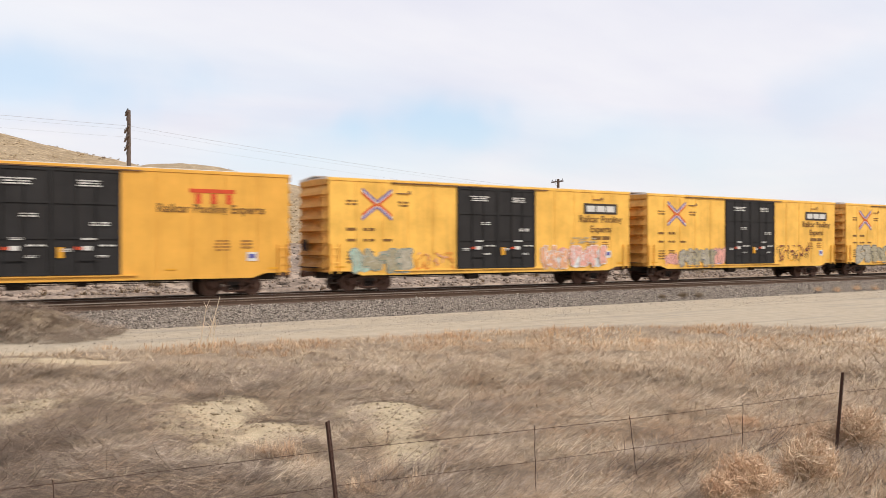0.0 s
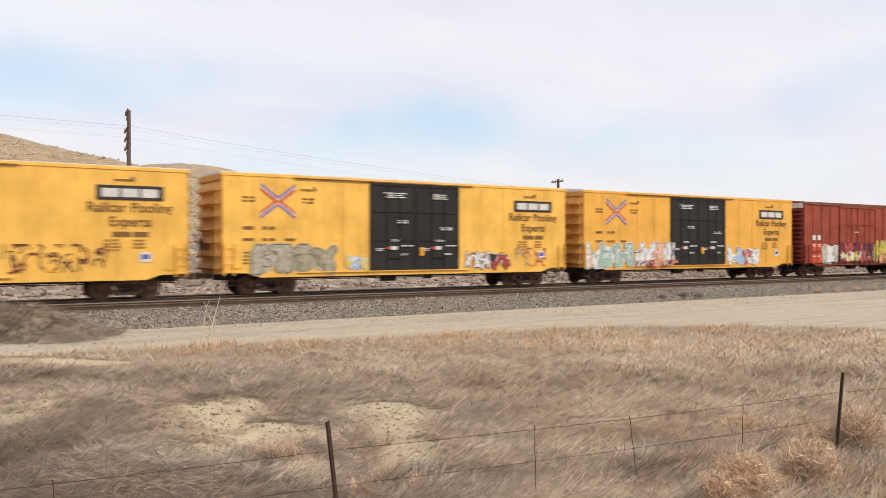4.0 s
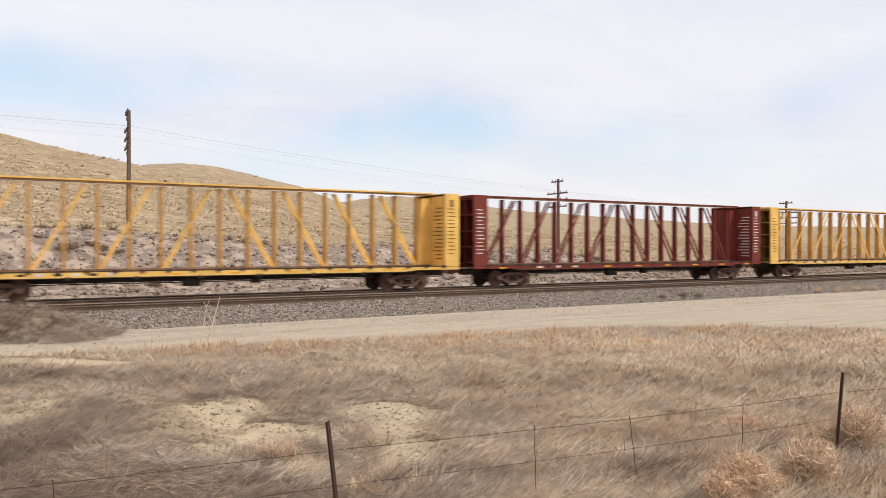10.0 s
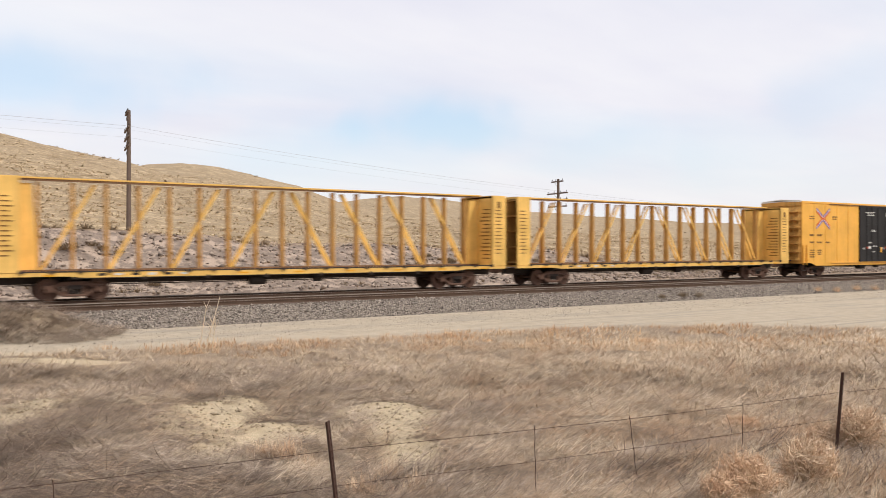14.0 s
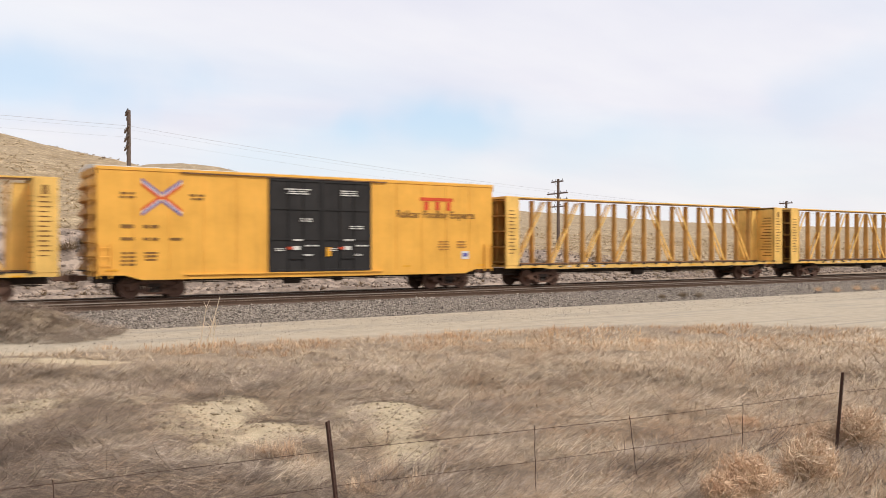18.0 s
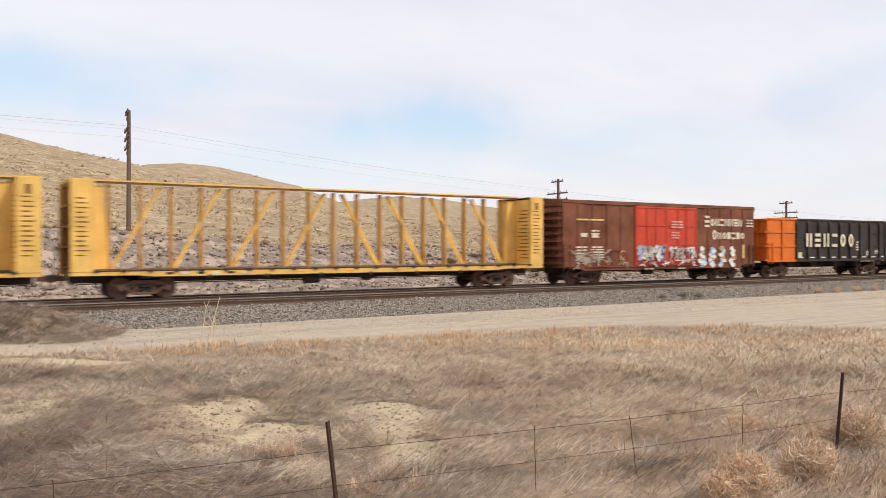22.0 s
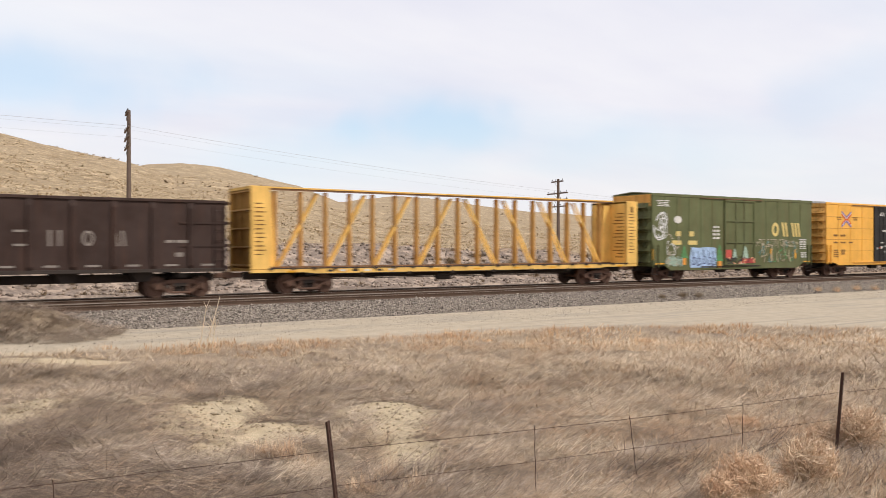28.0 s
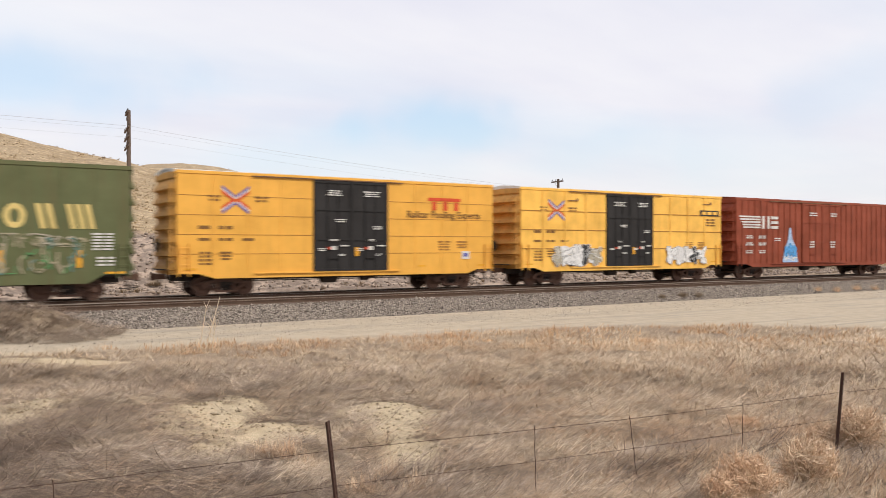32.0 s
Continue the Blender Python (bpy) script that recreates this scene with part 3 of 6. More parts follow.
def build_track(name, y0, top, label, seed, worn):
    """Two rails on wooden ties; y0: its middle, top: the height of the rail tops."""
    track = new(name)
    tagged(track, label, "track", kind="structure")
    for s in (-1, 1):
        y = y0 + s * 0.755
        p = [(y - 0.075, top - 0.17), (y + 0.075, top - 0.17), (y + 0.075, top - 0.155), (y + 0.012, top - 0.13), (y + 0.009, top - 0.05), (y + 0.036, top - 0.04),
             (y + 0.036, top - 0.004), (y - 0.036, top - 0.004), (y - 0.036, top - 0.04), (y - 0.009, top - 0.05), (y - 0.012, top - 0.13), (y - 0.075, top - 0.155)]
        rail = part("rail", Geo().prism_x(p, *TRACK), RAIL, track, "rust-brown steel rail")
        part("running_surface", Geo().box(TRACK[0], TRACK[1], y - 0.03, y + 0.03, top - 0.004, top), SHINE, rail, "polished rail head")
        # wheel flanges keep the inner side of the head bright
        part("gauge_face", Geo().box(TRACK[0], TRACK[1], *sorted((y - s * 0.036, y - s * 0.039)), top - 0.035, top - 0.004), worn, rail, "worn inner side of the rail head")
    tie = Geo().box(-0.115, 0.115, -1.3, 1.3, -0.30, -0.155, c=0.012).mesh("tie", TIE)
    rest = Geo()
    rnd = random.Random(seed)
    for i in range(int((TRACK[1] - TRACK[0]) / 0.505)):
        x = TRACK[0] + 0.25 + i * 0.505
        if NEAR_TIES[0] < x < NEAR_TIES[1]:
            ob = part("tie", tie, TIE, track)
            ob.matrix_basis = pose(x + rnd.uniform(-0.02, 0.02), y0 + rnd.uniform(-0.04, 0.04), top + rnd.uniform(-0.012, 0.0), 0, 0, rnd.uniform(-1, 1))
        else:
            rest.box(x - 0.115, x + 0.115, y0 - 1.3, y0 + 1.3, top - 0.30, top - 0.16)
    tagged(part("far_ties", rest, TIE, track), kind="stuff")


build_ballast()
build_track("main_track", 0.0, RAIL_TOP, "railway track with rusty rails under the train", 4, SHINE)
build_track("siding_track", SIDING_Y, SIDING_TOP, "empty railway track with rusty rails on dark wooden ties", 14, SHINE)


def scatter_stones(name, n, xs, ys, size, material, label, height, seed, flat=0.7):
    """Many loose stones, six-cornered lumps, as one thing."""
    g = np.random.default_rng(seed)
    x, y = g.uniform(*xs, n), g.uniform(*ys, n)
    base = np.array([(1, 0, 0), (0, 1, 0), (-1, 0, 0), (0, -1, 0), (0, 0, 1), (0, 0, -1)], float)
    r = size * np.exp(g.normal(0, 0.35, (n, 1, 1)))
    p = base[None] * r * g.uniform(0.6, 1.25, (n, 6, 1)) + r * g.normal(0, 0.18, (n, 6, 3))
    a = g.uniform(0, 6.28, n)
    c, s = np.cos(a)[:, None], np.sin(a)[:, None]
    p = np.stack([p[..., 0] * c - p[..., 1] * s, p[..., 0] * s + p[..., 1] * c, p[..., 2] * flat], -1)
    p += np.stack([x, y, height(x, y) + 0.25 * r[:, 0, 0]], -1)[:, None]
    f = np.array([(0, 1, 4), (1, 2, 4), (2, 3, 4), (3, 0, 4), (1, 0, 5), (2, 1, 5), (3, 2, 5), (0, 3, 5)])
    f = (f[None] + 6 * np.arange(n)[:, None, None]).reshape(-1, 3)
    ob = new(name, cloud_mesh(name, p.reshape(-1, 3), f, material))
    return tagged(ob, label, "stones", kind="stuff")


scatter_stones("ballast_stones", 40000, (-2, 75), (-7.2, -4.95), 0.030, STONE, "loose grey ballast stones on the shoulder", bed_height, 5)
scatter_stones("track_stones", 16000, (-2, 60), (-4.7, -0.9), 0.026, STONE, "loose ballast stones between the rails", bed_height, 15)
scatter_stones("road_stones", 9000, (0, 75), (-10.0, -6.9), 0.013, STONE, "small stones strewn on the dirt road", lambda x, y: land(x, y)[0], 6)
scatter_stones("bank_rocks", 9000, (-2, 150), (4.5, 17.0), 0.11, ROCK, "brown broken rocks on the cut bank", lambda x, y: land(x, y)[0], 7)
scatter_stones("soil_clods", 12000, (-6, 14), (-28, -14), 0.028, CLOD, "crumbs of pale dry soil in the pasture", lambda x, y: np.where(land(x, y)[2] > 0.35, land(x, y)[0], -3.0), 8)


# ---- the train ----
HALF = 1.55       # half width of the box car bodies
FRONT = -HALF     # the side towards the camera


def bars(g, x, z, w, h, lines, y=None, k=0, ragged=0.25, rnd=None):
    """Unreadable lettering: lines of plain bars, x and z at the upper left."""
    y = FRONT - 0.021 if y is None else y
    rnd = rnd or random.Random(int(x * 100 + z * 10))
    step = h / lines
    for i in range(lines):
        cut = rnd.uniform(0, ragged) * w
        a, b = x + cut / 2, x + w - cut / 2
        zz = (z - step * i - step * 0.55, z - step * i)
        if w > 0.55:
            m = a + (b - a) * rnd.uniform(0.35, 0.65)
            g.box(a, m - 0.04, y, y + 0.004, *zz, k)
            g.box(m + 0.04, b, y, y + 0.004, *zz, k)
        else:
            g.box(a, b, y, y + 0.004, *zz, k)
    return g


def blocks(g, kinds, x, z0, z1, step, w, t, y, k=0):
    """Plain shapes in place of a painted name: r ring, i pair of stems, m three stems, e stack of bars, z two bars, s and t slanted bars, b one block."""
    for n, kind in enumerate(kinds):
        a, b = x + n * step, x + n * step + w
        if kind == "r":
            cx, cz, rx, rz = (a + b) / 2, (z0 + z1) / 2, w / 2, (z1 - z0) / 2
            for q in range(12):
                p0, p1 = q * math.pi / 6, (q + 1) * math.pi / 6
                g.prism([(cx + ux * math.cos(p), cz + uz * math.sin(p)) for p, ux, uz in ((p0, rx, rz), (p1, rx, rz), (p1, rx - t, rz - t), (p0, rx - t, rz - t))], y, y + 0.004, k)
        elif kind in "im":
            for q in range(2 if kind == "i" else 3):
                c = a + t / 2 + (b - a - t) * q / (1 if kind == "i" else 2)
                g.box(c - t / 2, c + t / 2, y, y + 0.004, z0, z1, k)
        elif kind in "ez":
            rows = 3 if kind == "e" else 2
            for q in range(rows):
                c = z0 + t / 2 + (z1 - z0 - t) * q / (rows - 1)
                g.box(a, b, y, y + 0.004, c - t / 2, c + t / 2, k)
        elif kind in "st":
            rows = 2 if kind == "s" else 3
            for q in range(rows):
                c = a + t / 2 + (b - a - 2 * t) * q / (rows - 1)
                g.prism([(c - t / 2, z1), (c + t / 2, z1), (c + t * 1.5, z0), (c + t / 2, z0)], y, y + 0.004, k)
        else:
            g.box(a, b, y, y + 0.004, z0, z1, k)


def words(text, x, z, size, material, parent, name="lettering", y=None, label=""):
    """Readable words on the near side of a car, x in the middle, z at the foot of the letters."""
    cu = bpy.data.curves.new(name, "FONT")
    cu.body, cu.size, cu.align_x, cu.extrude, cu.offset = text, size, "CENTER", 0.002, 0.009
    tmp = new(name, cu)
    me = bpy.data.meshes.new_from_object(tmp.evaluated_get(bpy.context.evaluated_depsgraph_get()))
    bpy.data.objects.remove(tmp)
    me.transform(pose(x, FRONT - 0.022 if y is None else y, z, 90))
    me.materials.clear()
    me.materials.append(material)
    return part(name, me, material, parent, label)


def stroke(g, pts, width, y, k):
    """A flat band along (x, z) points, with round ends."""
    for i, ((x0, z0), (x1, z1)) in enumerate(zip(pts, pts[1:])):
        y -= 0.00012 * (i > 0)
        dx, dz = x1 - x0, z1 - z0
        d = math.hypot(dx, dz) or 1e-6
        nx, nz = -dz / d * width / 2, dx / d * width / 2
        out = []
        base = math.atan2(nz, nx)
        for cx, cz, a0 in ((x1, z1, base), (x0, z0, base + math.pi)):
            for q in range(5):
                a = a0 - math.pi * q / 4
                out.append((cx + math.cos(a) * width / 2, y, cz + math.sin(a) * width / 2))
        g.poly(out, k)


def graffiti(parent, x0, x1, z0, z1, inks, seed, letters=5, edge="white", fat=0.17, y=None, label="", line="black"):
    """Spray paint: a cloud of colour, then overlapping rounded strokes with outlines; nothing that could be read."""
    rnd = random.Random(seed)
    y = FRONT - 0.024 if y is None else y
    names = [edge, *inks, line]
    g = Geo()
    letters = max(2, round(letters * 1.35))
    w, h = (x1 - x0) / letters, z1 - z0
    rim = min(fat * h * 0.8, (x1 - x0) * 0.2)
    for i in range(letters * 4):
        r = rnd.uniform(0.14, 0.27) * h
        rx = min(r * 1.4, (x1 - x0) * 0.3)
        cx, cz = rnd.uniform(x0 + 1.15 * rx, x1 - 1.15 * rx), rnd.uniform(z0 + 1.1 * r, z1 - 1.25 * r)
        g.poly([(cx + rx * math.cos(a / 12 * 6.283) * rnd.uniform(0.8, 1.12), y, cz + r * math.sin(a / 12 * 6.283) * rnd.uniform(0.8, 1.12)) for a in range(12)], rnd.choice([0, *range(1, len(inks) + 1), rnd.randrange(1, len(inks) + 1)]))
        y -= 0.0004
    for i in range(letters):
        cx, cz = x0 + w * (i + 0.5), (z0 + z1) / 2 + rnd.uniform(-0.06, 0.06) * h
        shapes = []
        for q in range(rnd.randint(3, 4)):
            a, r = rnd.choice((0, 1.57, 1.57, 0.8, 2.3)) + rnd.uniform(-0.3, 0.3), rnd.uniform(0.3, 0.5)
            bend, n = rnd.choice((0, 0, 1.8, -1.8, 3.0)), 6
            px_, pz_ = cx - math.cos(a) * r * w * 0.9 + rnd.uniform(-0.2, 0.2) * w, cz - math.sin(a) * r * h * 0.8 + rnd.uniform(-0.1, 0.1) * h
            pts = []
            for s in range(n):
                pts.append((min(max(px_, x0 + rim), x1 - rim), min(max(pz_, z0 + rim), z1 - rim)))
                px_ += math.cos(a) * r * w / 2.6
                pz_ += math.sin(a) * r * h / 2.6
                a += bend / n
            shapes.append(pts)
        ink = rnd.randrange(1, len(inks) + 1)
        for width, k in ((1.55, 0), (1.25, len(names) - 1), (1.02, ink)):
            for pts in shapes:
                stroke(g, pts, fat * h * width, y, k)
                y -= 0.0008
        for pts in shapes[:2]:
            stroke(g, [(px + 0.02 * w, pz + 0.03 * h) for px, pz in pts[1:5]], fat * h * 0.25, y, rnd.choice((0, 0, rnd.randrange(1, len(inks) + 1))))
            y -= 0.0007
    return part("graffiti", g, [SPRAY[n] for n in names], parent, label)


def scribble(parent, x0, x1, z0, z1, inks, seed, n=7, width=0.035, y=None, label=""):
    """Thin sprayed loops and zigzags side by side; nothing that could be read."""
    rnd = random.Random(seed)
    y = FRONT - 0.026 if y is None else y
    g = Geo()
    w, h = (x1 - x0) / n, z1 - z0
    for i in range(n * 4):
        px_, pz_ = x0 + w * (0.5 + (i % n)) + rnd.uniform(-0.5, 0.5) * w, (z0 + z1) / 2 + rnd.uniform(-0.4, 0.4) * h
        a, bend = rnd.choice((0, 1.2, 1.57, 1.9, 2.6)) + rnd.uniform(-0.3, 0.3), rnd.choice((-0.5, 0.5, 0.9, -0.9, 0.1))
        pts = []
        for q in range(rnd.randint(4, 6)):
            pts.append((min(max(px_, x0 + width), x1 - width), min(max(pz_, z0 + width), z1 - width)))
            a += bend + (rnd.uniform(1.6, 2.6) if rnd.random() < 0.25 else 0)
            px_, pz_ = px_ + math.cos(a) * w * 0.3, pz_ + math.sin(a) * h * 0.2
        stroke(g, pts, width * rnd.uniform(0.7, 1.3), y, rnd.randrange(len(inks)))
        y -= 0.0008
    return part("graffiti", g, [SPRAY[k] for k in inks], parent, label)


def wheelset_mesh():
    g = Geo()
    for s in (-1, 1):
        y = s * 0.745
        g.tube((0, y - 0.065, 0), (0, y + 0.065, 0), 0.42, 28, k=1)
        g.tube((0, y - s * 0.065, 0), (0, y - s * 0.095, 0), 0.448, 28, k=1)
        g.tube((0, y + s * 0.060, 0), (0, y + s * 0.072, 0), 0.345, 24, 0.30, k=0)
        g.tube((0, y + s * 0.06, 0), (0, y + s * 0.12, 0), 0.15, 12, 0.12, k=0)
        for q in range(3):
            a = q * 2.094
            g.box(0.20 * math.cos(a) - 0.02, 0.20 * math.cos(a) + 0.02, y + s * 0.070, y + s * 0.080, 0.20 * math.sin(a) - 0.02, 0.20 * math.sin(a) + 0.02, 1)
    g.tube((0, -0.98, 0), (0, 0.98, 0), 0.08, 12, k=0)
    return g.mesh("wheelset", [TRUCK, TREAD])


def side_frame_mesh():
    """Cast side frame: bent top and bottom members round a spring opening."""
    g = Geo()
    g.prism([(-1.16, 0.48), (-1.12, 0.60), (-0.74, 0.63), (-0.42, 0.74), (0.42, 0.74), (0.74, 0.63), (1.12, 0.60), (1.16, 0.48), (0.70, 0.50), (0.40, 0.60), (-0.40, 0.60), (-0.70, 0.50)], -0.07, 0.07)
    for s in (-1, 1):
        g.prism([(s * 0.72, 0.54), (s * 0.92, 0.54), (s * 0.44, 0.18), (s * 0.30, 0.20)], -0.065, 0.065)
        g.prism([(s * 0.28, 0.62), (s * 0.40, 0.62), (s * 0.40, 0.24), (s * 0.28, 0.24)], -0.06, 0.06)
        g.tube((s * 0.89, -0.13, 0.46), (s * 0.89, 0.1, 0.46), 0.14, 12)
        g.tube((s * 0.89, -0.145, 0.46), (s * 0.89, -0.13, 0.46), 0.10, 8)
    g.box(-0.42, 0.42, -0.075, 0.075, 0.17, 0.26, c=0.02)
    return g.mesh("side_frame", TRUCK)


def spring_mesh():
    g = Geo()
    for x in (-0.16, 0.0, 0.16):
        for q in range(5):
            g.tube((x, 0, 0.265 + q * 0.042), (x, 0, 0.288 + q * 0.042), 0.07, 10)
    g.box(-0.27, 0.27, -0.12, 0.12, 0.475, 0.6)
    return g.mesh("spring_nest", UNDER)


WHEELSET, SIDE_FRAME, SPRINGS = wheelset_mesh(), side_frame_mesh(), spring_mesh()
WHEELS = []


def truck(parent, x):
    bol = Geo().box(-0.2, 0.2, -1.0, 1.0, 0.45, 0.66, c=0.03).box(-0.32, 0.32, -0.3, 0.3, 0.6, 0.86)
    for s in (-1, 1):
        bol.box(s * 0.52 - 0.05, s * 0.52 + 0.05, -0.85, 0.85, 0.3, 0.42)
    t = part("truck", bol, UNDER, parent, "rusty cast-steel freight truck")
    t.location = (x, 0, RAIL_TOP)
    for s in (-1, 1):
        part("side_frame", SIDE_FRAME, TRUCK, t).location = (0, s * 1.0, 0)
        part("spring_nest", SPRINGS, UNDER, t).location = (0, s * 1.0, 0)
        w = part("wheelset", WHEELSET, TRUCK, t, "steel wheels on one axle")
        w.location = (s * 0.89, 0, 0.42)
        WHEELS.append((w, s * 0.89))
    return t


def coupler(parent, x, way):
    g = Geo().box(min(x, x + way * 0.55), max(x, x + way * 0.55), -0.09, 0.09, 0.78, 0.98, c=0.02)
    g.box(min(x + way * 0.42, x + way * 0.66), max(x + way * 0.42, x + way * 0.66), -0.16, 0.14, 0.73, 1.03, c=0.04)
    c = part("coupler", g, TRUCK, parent, "rusty knuckle coupler")
    c.location = (0, 0, 0.12)
    h = Geo()
    pts = [(x + way * 0.1, 0.35, 0.78), (x + way * 0.3, 0.33, 0.52), (x + way * 0.5, 0.22, 0.42), (x + way * 0.68, 0.1, 0.5)]
    for a, b in zip(pts, pts[1:]):
        h.tube(a, b, 0.025, 6)
    part("air_hose", h, INK, c)
    return c


def running_gear(car, length, inset, mat=None, tank=True):
    mat = mat or UNDER
    part("center_sill", Geo().box(0.15, length - 0.15, -0.22, 0.22, 0.80, 1.12, c=0.02), UNDER, car)
    for x in (inset, length - inset):
        truck(car, x)
        part("bolster", Geo().prism_x([(-1.3, 1.0), (-1.3, 1.14), (1.3, 1.14), (1.3, 1.0), (0.5, 0.86), (-0.5, 0.86)], x - 0.18, x + 0.18), UNDER, car)
    coupler(car, 0.05, -1)
    coupler(car, length - 0.05, 1)
    if tank:
        part("brake_reservoir", Geo().tube((length * 0.42, -0.85, 0.82), (length * 0.42 + 0.75, -0.85, 0.82), 0.2, 14), UNDER, car)
        part("brake_cylinder", Geo().tube((length * 0.55, -0.75, 0.84), (length * 0.55 + 0.42, -0.75, 0.84), 0.15, 12).tube((length * 0.55 + 0.42, -0.75, 0.84), (length * 0.55 + 1.3, -0.6, 0.84), 0.022, 6), UNDER, car)
        part("brake_pipe", Geo().tube((0.4, -0.62, 0.78), (length - 0.4, -0.62, 0.78), 0.02, 6), UNDER, car)
        cr = Geo()
        for i in range(1, 7):
            x = inset + (length - 2 * inset) * i / 7
            cr.box(x - 0.06, x + 0.06, -HALF + 0.1, HALF - 0.1, 0.95, 1.1)
        parts("crossbearer", cr, UNDER, car)


def ladder(car, x, z0, z1, rungs, mat, w=0.42, y=None, name="ladder"):
    y = FRONT - 0.03 if y is None else y
    g = Geo()
    for s in (0, w):
        g.box(x + s - 0.02, x + s + 0.02, y - 0.05, y + 0.03, z0, z1)
    for i in range(rungs):
        z = z0 + (z1 - z0) * (i + 0.5) / rungs
        g.tube((x, y - 0.045, z), (x + w, y - 0.045, z), 0.013, 6)
    return part(name, g, mat, car)


def end_wall(car, x, way, z0, z1, ribs, mat, label=""):
    """Corrugated end: stacked horizontal ribs that swell towards the middle."""
    g = Geo()
    g.box(min(x, x + way * 0.08), max(x, x + way * 0.08), -HALF + 0.03, HALF - 0.03, z0, z1)
    wall = part("end_wall", g, mat, car, label)
    step = (z1 - z0 - 0.15) / ribs
    for i in range(ribs):
        g = Geo()
        z = z0 + 0.1 + step * i
        y0, y1 = -HALF + 0.06, HALF - 0.06
        o = len(g.v)
        for y in (y0, y0 + 0.25, y1 - 0.25, y1):
            d = 0.05 if abs(y) > HALF - 0.2 else 0.24
            g.v += [(x + way * 0.07, y, z + step * 0.97), (x + way * (0.07 + d * 0.75), y, z + step * 0.5), (x + way * (0.07 + d), y, z + step * 0.24), (x + way * 0.07, y, z + step * 0.10)]
        for a in range(3):
            for b in range(3):
                g.f.append((o + a * 4 + b, o + a * 4 + b + 1, o + a * 4 + 5 + b, o + a * 4 + 4 + b))
                g.k.append(0)
        part("end_rib", g, mat, wall)
    return wall


